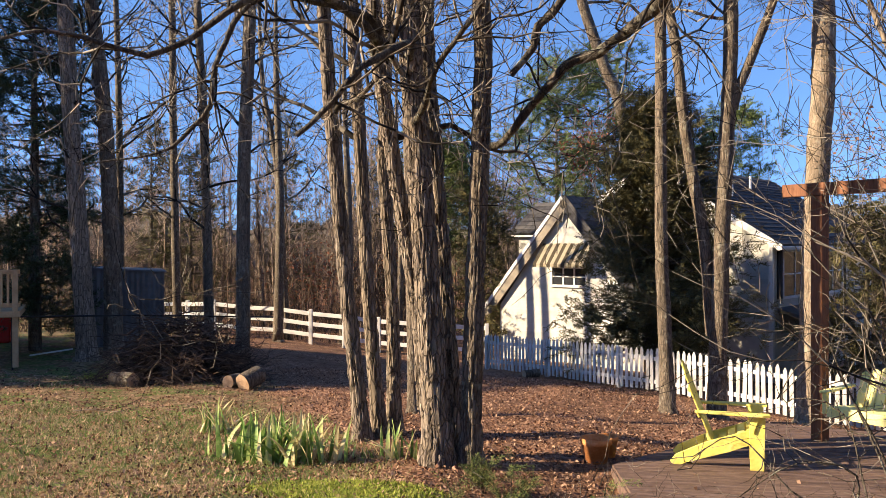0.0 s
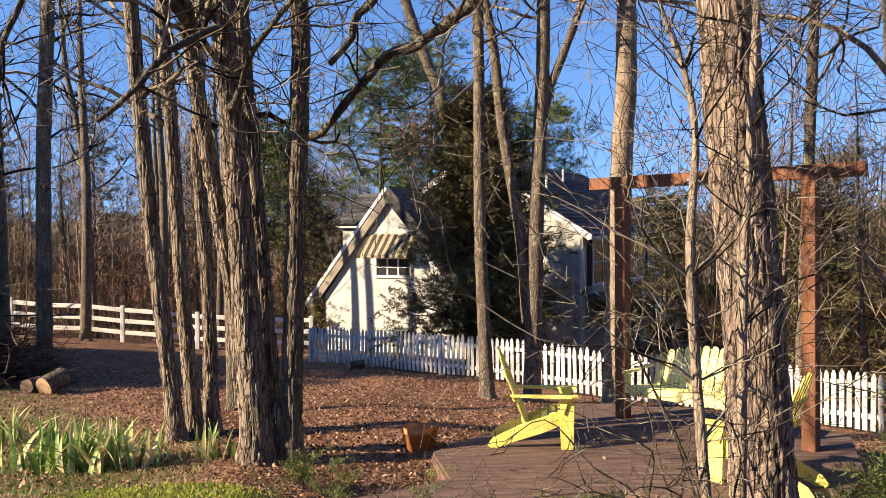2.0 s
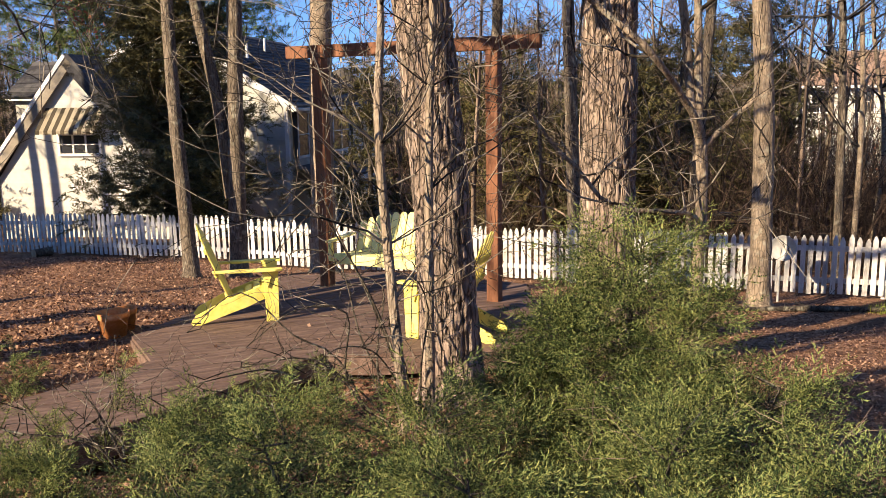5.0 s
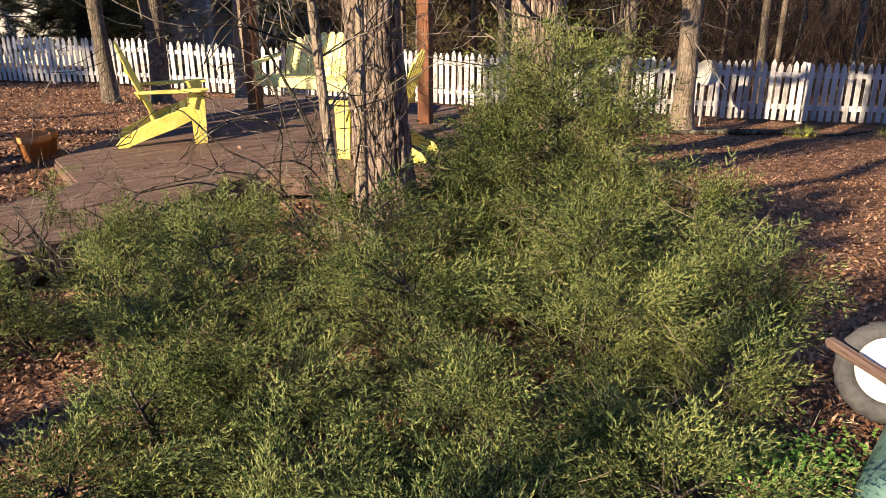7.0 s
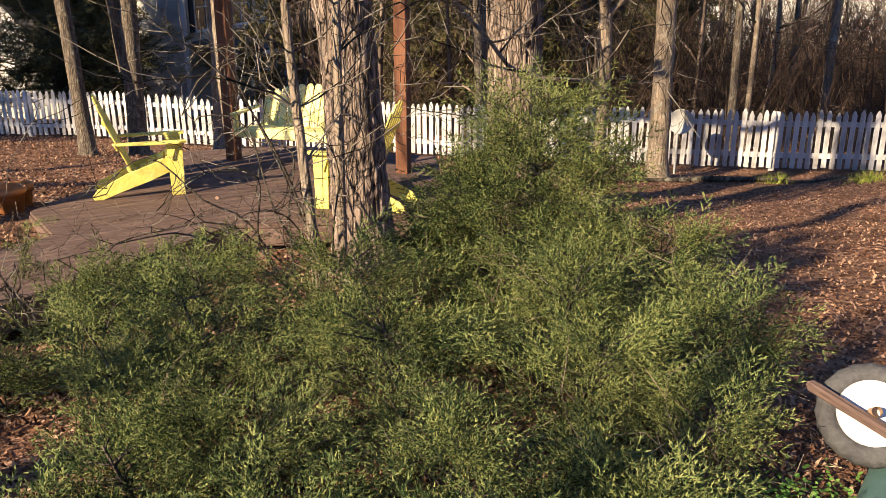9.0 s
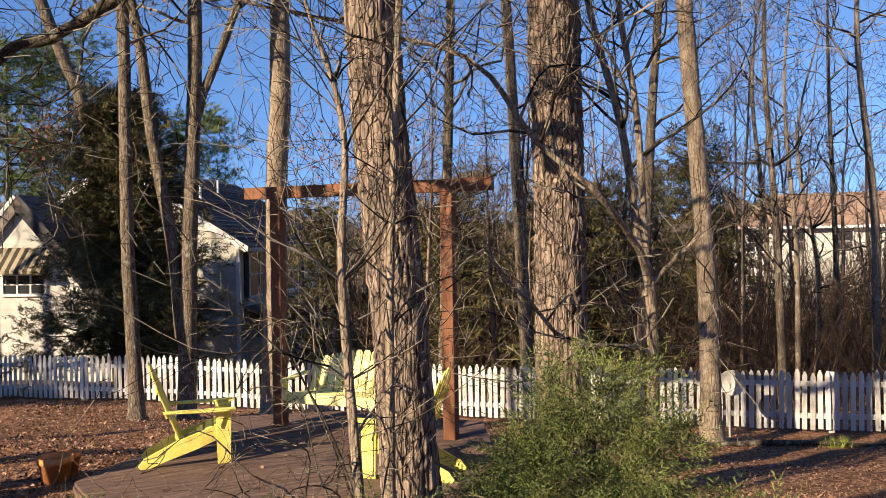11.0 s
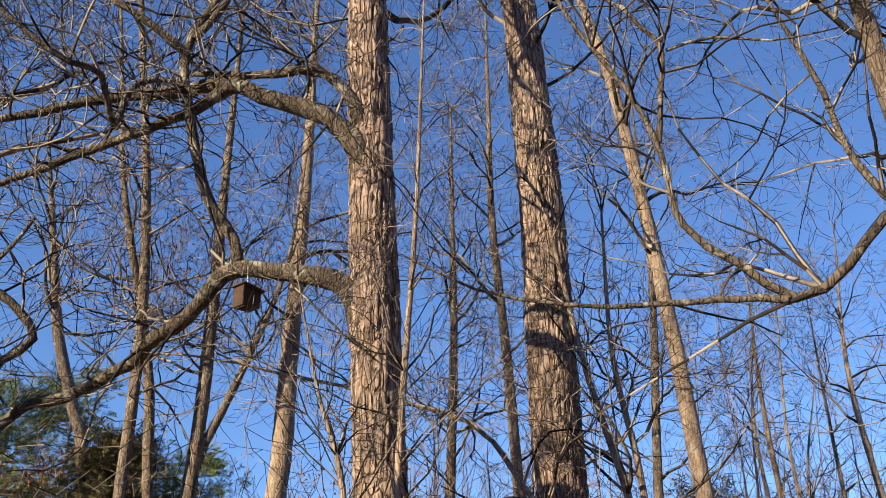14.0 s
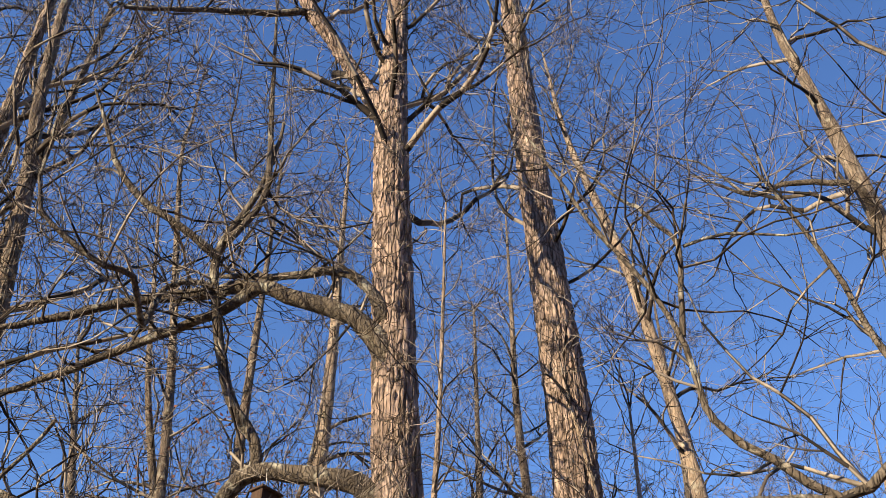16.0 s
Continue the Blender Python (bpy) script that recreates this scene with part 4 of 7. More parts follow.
# ---- woods all round ----
def woods():
    rng = random.Random(77)
    kinds = []
    for k in range(7):
        rows = []
        h = rng.uniform(8, 14)
        p = Vector((0, 0, -0.5))
        d = Vector((rng.gauss(0, 0.05), rng.gauss(0, 0.05), 1))
        pts = []
        for i in range(9):
            q = p + d * (h / 9)
            r0, r1 = 0.12 * (1 - i / 9.5), 0.12 * (1 - (i + 1) / 9.5)
            rows.append((*p, *q, r0, r1))
            pts.append((q.copy(), r1, i / 9))
            d = (d + Vector((rng.gauss(0, 0.05), rng.gauss(0, 0.05), 0.1))).normalized()
            p = q
        for _ in range(13):
            q, r, f = pts[rng.randrange(1, 9)]
            a = rng.uniform(0, 6.283)
            grow(rng, q, (math.cos(a), math.sin(a), rng.uniform(0.5, 1.6)), rng.uniform(1.6, 3.6) * (1.15 - 0.6 * f), max(0.014, r * 0.5), 2, rows, kids=(2, 3), up=0.10)
        kinds.append(np.array(rows))
    near, far = [], []
    spots = 0
    while spots < 250:
        az, dist = rng.uniform(-62, 84), 24 + 62 * rng.random() ** 0.8
        a = radians(az)
        x, y = 1 + dist * math.sin(a), dist * math.cos(a)
        if -9 < az < 21 and dist < 47:
            continue
        if az < -9 and dist < 33:
            continue
        if 45 < az < 62 and 30 < dist < 66 and rng.random() < 0.75:
            continue
        spots += 1
        k = kinds[rng.randrange(len(kinds))].copy()
        s, c, sc = math.sin(az * 7), math.cos(az * 7), (rng.uniform(0.65, 1.0) if az < 8 else rng.uniform(0.6, 1.0))
        for o in (0, 3):
            px, py = k[:, o].copy(), k[:, o + 1].copy()
            k[:, o], k[:, o + 1] = (px * c - py * s) * sc + x, (px * s + py * c) * sc + y
            k[:, o + 2] = k[:, o + 2] * sc + gz(x, y)
        thick = rng.uniform(0.5, 1.15)
        k[:, 6:] = np.maximum(k[:, 6:] * thick, 0.0085 + 0.00009 * dist)
        far.append(k)
    for m in range(250):
        az, dist = rng.uniform(20, 82), rng.uniform(19.5, 32)
        if m > 90:
            az, dist = (rng.uniform(-36, -9), rng.uniform(33, 58)) if m % 3 == 0 else (rng.uniform(-14, 2), rng.uniform(44, 58)) if m % 3 == 1 else (rng.uniform(2, 27), rng.uniform(45, 58)) if m % 2 else (rng.uniform(-2, 84), rng.uniform(48, 66))
        a = radians(az)
        x, y = 1 + dist * math.sin(a), dist * math.cos(a)
        k = kinds[rng.randrange(len(kinds))].copy()
        s, c, sc = math.sin(az * 5), math.cos(az * 5), rng.uniform(0.6, 1.05) if m <= 90 else rng.uniform(0.7, 1.15)
        for o in (0, 3):
            px, py = k[:, o].copy(), k[:, o + 1].copy()
            k[:, o], k[:, o + 1] = (px * c - py * s) * sc + x, (px * s + py * c) * sc + y
            k[:, o + 2] = k[:, o + 2] * sc + gz(x, y)
        k[:, 6:] = np.maximum(k[:, 6:] * rng.uniform(0.35, 0.9), 0.0062 if m <= 90 else 0.011)
        far.append(k)
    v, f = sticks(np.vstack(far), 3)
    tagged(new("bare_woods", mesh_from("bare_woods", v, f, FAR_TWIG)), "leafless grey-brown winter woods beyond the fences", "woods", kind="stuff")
    # undergrowth: thin upright stems and brambles
    n = 11000
    r = np.random.RandomState(9)
    az = np.radians(r.uniform(-62, 84, n))
    dist = 22 + 45 * r.uniform(0, 1, n) ** 1.2
    deg = np.degrees(az)
    ok = ~((deg > -9) & (deg < 21) & (dist < 44)) & ~((deg < -9) & (dist < 32)) & ~((deg > 21) & (deg < 45) & (dist < 23))
    az, dist = az[ok], dist[ok]
    x, y = 1 + dist * np.sin(az), dist * np.cos(az)
    z = ground_z(x, y)
    h = r.uniform(0.8, 4.2, len(x))
    lean = r.normal(0, 0.35, (len(x), 2)) * h[:, None]
    base = np.stack([x, y, z], 1)
    top = base + np.column_stack([lean, h])
    mid = (base + top) / 2 + r.normal(0, 0.12, base.shape)
    rad = r.uniform(0.009, 0.026, len(x))
    rows = [np.column_stack([base, mid, rad, rad * 0.7]), np.column_stack([mid, top, rad * 0.7, rad * 0.3])]
    for _ in range(4):
        t = r.uniform(0.2, 1, (len(x), 1))
        s = base + (top - base) * t
        e = s + np.column_stack([r.normal(0, 0.45, (len(x), 2)), r.uniform(-0.1, 0.7, len(x))])
        rows.append(np.column_stack([s, e, rad * 0.5, rad * 0.25]))
    n = 5200
    az, dist = np.radians(r.uniform(24, 80, n)), r.uniform(17.5, 30, n)
    x, y = 1 + dist * np.sin(az), dist * np.cos(az)
    ok = ~((np.degrees(az) < 40) & (dist < 21))
    x, y = x[ok], y[ok]
    base = np.stack([x, y, ground_z(x, y)], 1)
    h = r.uniform(0.8, 3.6, len(x))
    top = base + np.column_stack([r.normal(0, 0.4, (len(x), 2)) * h[:, None], h])
    rad = r.uniform(0.006, 0.016, len(x))
    rows.append(np.column_stack([base, top, rad, rad * 0.4]))
    for _ in range(3):
        t = r.uniform(0.15, 1, (len(x), 1))
        st = base + (top - base) * t
        e = st + np.column_stack([r.normal(0, 0.5, (len(x), 2)), r.uniform(-0.2, 0.6, len(x))])
        rows.append(np.column_stack([st, e, rad * 0.6, rad * 0.3]))
    v, f = sticks(np.vstack(rows), 3)
    tagged(new("undergrowth", mesh_from("undergrowth", v, f, BRUSH)), "tangled leafless brush and brambles under the woods", "undergrowth", kind="stuff")
    # the wooded rise that closes the distance
    n = 260
    az = np.radians(np.linspace(-75, 100, n))
    rr = np.random.RandomState(3)
    rise = 5.4 + 0.8 * np.sin(az * 9) + 0.6 * np.sin(az * 23 + 1) + rr.uniform(-0.7, 0.9, n)
    pr = [(92, -4.0), (93, 0.5), (96, 0.75), (101, 1.0)]
    vs = []
    for d, k in pr:
        hh = np.where(k < 0, k, rise * k)
        jit = rr.uniform(-1.5, 1.5, n)
        vs.append(np.column_stack([(d + jit) * np.sin(az), (d + jit) * np.cos(az), hh - 0.5]))
    v = np.vstack(vs)
    i, j = np.meshgrid(np.arange(len(pr) - 1), np.arange(n - 1), indexing="ij")
    f = np.stack([i * n + j, i * n + j + 1, (i + 1) * n + j + 1, (i + 1) * n + j], -1).reshape(-1, 4)
    # unseen bank behind the camera, added to cut the sky's fill light
    az = np.radians(np.linspace(104, 226, 120))
    rise = 11 + 2.0 * np.sin(az * 7) + rr.uniform(-1.2, 1.6, 120)
    vs = [np.column_stack([(d + rr.uniform(-1, 1, 120)) * np.sin(az), (d + rr.uniform(-1, 1, 120)) * np.cos(az), np.where(k < 0, k, rise * k)]) for d, k in [(20, -2.0), (20.5, 0.5), (22, 0.85), (24, 1.0)]]
    i, j = np.meshgrid(np.arange(3), np.arange(119), indexing="ij")
    g = np.stack([i * 120 + j, i * 120 + j + 1, (i + 1) * 120 + j + 1, (i + 1) * 120 + j], -1).reshape(-1, 4)
    tagged(new("backdrop", mesh_from("backdrop", np.vstack(vs), g, RIDGE)), "unseen grey-brown bank added behind the camera to block sky light", "backdrop", kind="structure")
    tagged(new("backdrop", mesh_from("backdrop", v, f, RIDGE)), "distant wooded rise in grey-brown winter colour", "backdrop", kind="structure")


woods()


# ---- evergreens ----
def frond_template(seed, n_side=7, leaf=0.06, fine=4, splay=0.75, fan=0.6, long=1.0, wide=0.24):
    """A flat feathery spray, 1 long along x: thin pointed slivers as triangles."""
    r = random.Random(seed)
    tri = []

    def sliver(p, d, ln, wd):
        d = d.normalized()
        side = d.cross(Vector((r.gauss(0, 0.4), r.gauss(0, 0.4), 1))).normalized() * wd
        tri.append((p - side, p + side, p + d * ln))
    for i in range(n_side):
        t = (i + 0.5) / n_side
        p = Vector((t, 0.04 * math.sin(5 * t), -0.10 * t * t))
        for sgn in (-1, 1):
            d = Vector((0.75, sgn * splay, r.gauss(0.05, 0.3)))
            ln = 0.42 * (1 - 0.7 * t) + 0.06
            for j in range(fine):
                q = p + d.normalized() * ln * j / fine
                for s2 in (-1, 1):
                    sliver(q, d + Vector((r.gauss(0.2, 0.3), s2 * fan + r.gauss(0, 0.2), r.gauss(0, 0.4))), leaf * long * r.uniform(1.6, 3.4), leaf * wide)
    return np.array([[tuple(a) for a in t] for t in tri])


FRONDS = [frond_template(s) for s in range(4)]
SPRAYS = [frond_template(s + 30, 5, 0.040, 5, 0.55, 0.4, 0.76, 0.32) for s in range(5)]
TUFTS = [frond_template(s + 10, 4, 0.14, 2) for s in range(3)]


def place_fronds(spots, templates, seed=0):
    """spots: rows of place (3), direction (3), size -> (verts, tris)."""
    r = np.random.RandomState(seed)
    s = np.asarray(spots, float)
    d = s[:, 3:6] / (np.linalg.norm(s[:, 3:6], axis=1)[:, None] + 1e-9)
    ref = r.normal(0, 1, d.shape) * 0.5 + [0, 0, 1]
    y = np.cross(ref, d)
    y /= np.linalg.norm(y, axis=1)[:, None] + 1e-9
    z = np.cross(d, y)
    pick = r.randint(0, len(templates), len(s))
    out = []
    for k, t in enumerate(templates):
        m = pick == k
        if not m.any():
            continue
        p = t.reshape(-1, 3)
        v = s[m, None, :3] + s[m, None, 6:7] * (p[None, :, 0:1] * d[m, None] + p[None, :, 1:2] * y[m, None] + p[None, :, 2:3] * z[m, None])
        out.append(v.reshape(-1, 3))
    v = np.vstack(out)
    return v, np.arange(len(v)).reshape(-1, 3)


def evergreen(label, x, y, height, radius, n, size, material=NEEDLE, seed=0, start=0.08, bare=False, clumps=None, templates=None, trunk_r=0.12, name="evergreen_tree"):
    """A cedar or pine: trunk, limbs, and a crown of many sprays with gaps."""
    base = Vector((x, y, gz(x, y)))
    ob = empty(name, base, 0, label, "tree")
    rng = random.Random(seed)
    v, f = tube([(0, 0, -0.1), (0.02, 0, height * 0.5), (0, 0.03, height * 0.97)], [trunk_r, trunk_r * 0.6, 0.02], 8, 0.05, seed)
    part("trunk", mesh_from("trunk", v, f, BARK_GREY, True), BARK_GREY, ob)
    rows, spots = [], []
    nl = clumps or 60
    for i in range(nl):
        t = start + (1 - start) * (i + rng.random()) / nl
        a = rng.uniform(0, 6.283)
        reach = radius * ((1 - t) ** 0.7 + 0.08) * rng.uniform(0.55, 1.15)
        if bare:
            reach = radius * rng.uniform(0.4, 1.0) * (1.0 if t < 0.85 else 0.6)
        p0 = Vector((0, 0, height * t))
        p1 = p0 + Vector((math.cos(a) * reach, math.sin(a) * reach, reach * rng.uniform(-0.1, 0.35)))
        rows.append((*p0, *p1, 0.02 + 0.01 * radius, 0.006))
        for _ in range(n // nl):
            k = rng.uniform(0.7 if bare else 0.25, 1.05)
            sp = size * 0.9
            q = p0.lerp(p1, k) + Vector((rng.gauss(0, sp), rng.gauss(0, sp), rng.gauss(0, sp * 0.6)))
            d = (p1 - p0).normalized() + Vector((rng.gauss(0, 0.6), rng.gauss(0, 0.6), rng.gauss(0.15, 0.5)))
            spots.append((*q, *d, size * rng.uniform(0.6, 1.2)))
    twig_part(ob, rows, "crown_wood", LIMB)
    v, f = place_fronds(spots, templates or TUFTS, seed)
    part("foliage", mesh_from("foliage", v, f, material), material, ob)
    return ob


evergreen("dark ivy-covered holly by the wire fence", -12.7, 20.0, 10.2, 1.4, 3800, 0.36, HOLLY, 4, 0.06, True, 120, trunk_r=0.17, name="holly_tree")
evergreen("dark green cedar standing before the pale house", 3.55, 23.0, 7.6, 2.9, 7000, 0.34, NEEDLE, 1, 0.12, clumps=120)
evergreen("small dark cedar against the house wall", 4.95, 27.5, 4.6, 1.5, 2400, 0.32, NEEDLE, 2, 0.1, clumps=60)
for k, (x, y, h, r) in enumerate([(0.6, 44.0, 14.0, 2.8), (3.4, 47.0, 15.5, 3.2), (9.5, 46.0, 12.5, 2.6), (-4.6, 38.0, 9.5, 1.5)]):
    evergreen("tall green pine behind the house", x, y, h, r, 1600, 0.55, PINE, 10 + k, 0.42, True, 60, trunk_r=0.18, name="pine_tree")
for k, (x, y, h, r) in enumerate([(17.5, 21.0, 6.2, 2.0), (20.5, 22.0, 7.0, 2.2), (12.5, 24.5, 5.5, 2.2), (10.3, 27.4, 6.0, 1.8), (15.5, 26.0, 7.5, 2.3), (-2.3, 33.0, 7.0, 1.6), (-16, 36, 8, 2.4), (-13.5, 42, 10.5, 2.2), (-9, 45, 9.5, 2.0), (-20, 40, 10, 2.4), (11.5, 20.5, 5.0, 1.6), (14.0, 19.0, 5.2, 1.5), (16.4, 15.9, 6.4, 1.4), (13.0, 16.8, 4.6, 1.5)]):
    evergreen("dark evergreen in the woods beyond the fence", x, y, h, r, 900, 0.46, NEEDLE, 30 + k, 0.05, clumps=50)


# the evergreens beyond the shed, which shade the back of the yard
for k, (x, y, h, r) in enumerate([(-17.2, 13.6, 6.6, 1.9), (-18.0, 16.1, 5.2, 2.0), (-17.6, 18.0, 5.2, 1.9), (-20.2, 15.4, 13.0, 2.5), (-22.5, 17.4, 13.5, 2.2), (-19.0, 20.5, 9.0, 2.0)]):
    evergreen("dark cedar in the row beyond the metal shed", x, y, h, r, 1500 if h > 10 else 700, 0.85 if h > 10 else 0.5, NEEDLE, 60 + k, 0.05, h > 10, 50)


# ---- deck ----
V = Vector((0.75, 0.66, 0)).normalized()


def clip(poly, nx, ny, c):
    """The part of a convex outline where nx * x + ny * y <= c."""
    out = []
    for (x0, y0), (x1, y1) in zip(poly, poly[1:] + poly[:1]):
        a, b = nx * x0 + ny * y0 - c, nx * x1 + ny * y1 - c
        if a <= 0:
            out.append((x0, y0))
        if (a < 0 < b) or (b < 0 < a):
            t = a / (a - b)
            out.append((x0 + (x1 - x0) * t, y0 + (y1 - y0) * t))
    return out


DECK_PANELS = [[(0.62, 5.72), (3.12, 7.2), (3.05, 8.5), (0.42, 6.92)],
               [(1.66, 7.665), (3.05, 8.5), (3.55, 10.8), (1.55, 8.6)],
               [(3.05, 8.5), (3.12, 7.2), (3.5, 6.98), (4.7, 6.6), (5.4, 7.3), (6.15, 8.9), (4.9, 10.4), (3.55, 10.8)]]
INNER_EDGES = {((3.12, 7.2), (3.05, 8.5)), ((3.05, 8.5), (3.12, 7.2)), ((3.05, 8.5), (3.55, 10.8)), ((3.55, 10.8), (3.05, 8.5)), ((1.66, 7.665), (3.05, 8.5)), ((3.05, 8.5), (0.42, 6.92))}


def deck():
    """Three panels of planks laid aslant, cut along their outlines, on dark fascia boards, over a sheet of painted
    shade.
    """
    ob = empty("deck", (2.5, 8.0, 0), 0, "low weathered brown plank deck with scattered leaves", "deck")
    a = radians(-9)
    dx, dy = math.cos(a), math.sin(a)
    nx, ny = -dy, dx
    for panel in DECK_PANELS:
        reach = [nx * x + ny * y for x, y in panel]
        d = math.floor(min(reach) / 0.144) * 0.144
        while d < max(reach):
            piece = clip(clip(panel, nx, ny, d + 0.134), -nx, -ny, -d)
            d += 0.144
            area = abs(sum(p[0] * q[1] - q[0] * p[1] for p, q in zip(piece, piece[1:] + piece[:1]))) / 2
            if len(piece) < 3 or area < 0.004:
                continue
            bm = bmesh.new()
            z = 0.0025 * math.sin(37.0 * d)
            face = bm.faces.new([bm.verts.new((x - 2.5, y - 8.0, z)) for x, y in piece])
            ext = bmesh.ops.extrude_face_region(bm, geom=[face])
            bmesh.ops.translate(bm, vec=(0, 0, -0.035), verts=[v for v in ext["geom"] if isinstance(v, bmesh.types.BMVert)])
            bmesh.ops.recalc_face_normals(bm, faces=bm.faces[:])
            part("plank", bm, DECK, ob)
    for panel in DECK_PANELS:
        for (x0, y0), (x1, y1) in zip(panel, panel[1:] + panel[:1]):
            if ((x0, y0), (x1, y1)) in INNER_EDGES:
                continue
            bm = box(math.hypot(x1 - x0, y1 - y0), 0.03, 0.16, pose((x0 + x1) / 2 - 2.5, (y0 + y1) / 2 - 8.0, -0.12, 0, 0, math.degrees(math.atan2(y1 - y0, x1 - x0))))
            part("fascia", bm, DECK, ob)
        # near-black sheet standing in for the shade between and below the planks
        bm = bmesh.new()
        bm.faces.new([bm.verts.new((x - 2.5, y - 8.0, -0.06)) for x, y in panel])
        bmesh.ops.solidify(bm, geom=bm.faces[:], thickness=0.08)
        part("shade_sheet", bm, DARK, ob)


deck()


# ---- swing frame and bench swing ----
PL, PR = Vector((3.93, 9.98, 0)), Vector((5.40, 8.30, 0))
LINE = (PR - PL).normalized()
LINE_RZ = math.degrees(math.atan2(LINE.y, LINE.x))


def swing_frame():
    ob = empty("swing_frame", PL, LINE_RZ, "red-brown stained timber swing frame of two posts and a beam", "swing frame")
    w = (PR - PL).length
    for x in (0.0, w):
        part("post", box(0.14, 0.14, 2.80, pose(x, 0, 1.36), 0.006), STAIN, ob)
        part("brace_block", box(0.10, 0.05, 0.12, pose(x, 0.095, 2.62), 0.004), STAIN, ob)
    part("beam", box(w + 0.98, 0.09, 0.145, pose(w / 2 + 0.05, -0.02, 2.835), 0.006), STAIN, ob)
    part("tag", box(0.075, 0.012, 0.06, pose(w * 0.42, -0.073, 2.80), 0.003), WHITE, ob, "small white tag on the beam")
    for x in (0.32, 1.62):
        part("hook", prism([(-0.012, 0), (0.012, 0), (0.012, 0.06), (-0.012, 0.06)], 0.012, pose(x, -0.02, 2.70), 0.002), CHAIN, ob)


swing_frame()


def bench_swing():
    at = PL + LINE * 0.97 + V * -0.05
    ob = empty("bench_swing", (at.x, at.y, 0.0), LINE_RZ, "pale yellow slatted wooden bench swing hanging on chains", "swing")
    w, seat = 1.36, 0.40
    part("front_rail", box(w, 0.035, 0.10, pose(0, -0.26, seat), 0.005), FADED, ob)
    part("back_rail", box(w, 0.035, 0.09, pose(0, 0.20, seat - 0.02), 0.005), FADED, ob)
    for x in (-w / 2 + 0.03, 0, w / 2 - 0.03):
        part("seat_rib", box(0.04, 0.46, 0.07, pose(x, -0.03, seat - 0.01, 4), 0.004), FADED, ob)
    for i in range(6):
        part("seat_slat", box(w, 0.062, 0.018, pose(0, -0.23 + i * 0.082, seat + 0.055 - 0.008 * i), 0.003), FADED, ob)
    n = 12
    for i in range(n):
        t = (i + 0.5) / n * 2 - 1
        h = 0.38 + 0.15 * (1 - t * t)
        part("back_slat", prism([(-0.047, 0), (0.047, 0), (0.047, h - 0.03), (0.02, h), (-0.02, h), (-0.047, h - 0.03)], 0.018, pose(t * (w / 2 - 0.03), 0.20, seat + 0.02, -22, 0, 0), 0.003), FADED, ob)
    for z in (0.10, 0.30):
        part("back_brace", box(w - 0.04, 0.03, 0.06, pose(0, 0.228 + z * 0.404, seat + 0.01 + z, -22), 0.004), FADED, ob)
    for x in (-w / 2 - 0.02, w / 2 + 0.02):
        part("armrest", box(0.09, 0.56, 0.024, pose(x, -0.04, seat + 0.23, 3), 0.006), FADED, ob)
        part("arm_post", box(0.05, 0.05, 0.24, pose(x, -0.27, seat + 0.10), 0.004), FADED, ob)
        rows = []
        for y in (-0.27, 0.22):
            p, q = Vector((x, y, seat + 0.24)), Vector((x * 0.96, 0.02, 1.3))
            for i in range(14):
                rows.append((*p.lerp(q, i / 14), *p.lerp(q, (i + 0.75) / 14), 0.006, 0.006))
        p, q = Vector((x * 0.96, 0.02, 1.3)), Vector((x * 0.95, 0.03, 2.72))
        for i in range(22):
            rows.append((*p.lerp(q, i / 22), *p.lerp(q, (i + 0.75) / 22), 0.006, 0.006))
        twig_part(ob, rows, "chain", CHAIN, 4)


bench_swing()


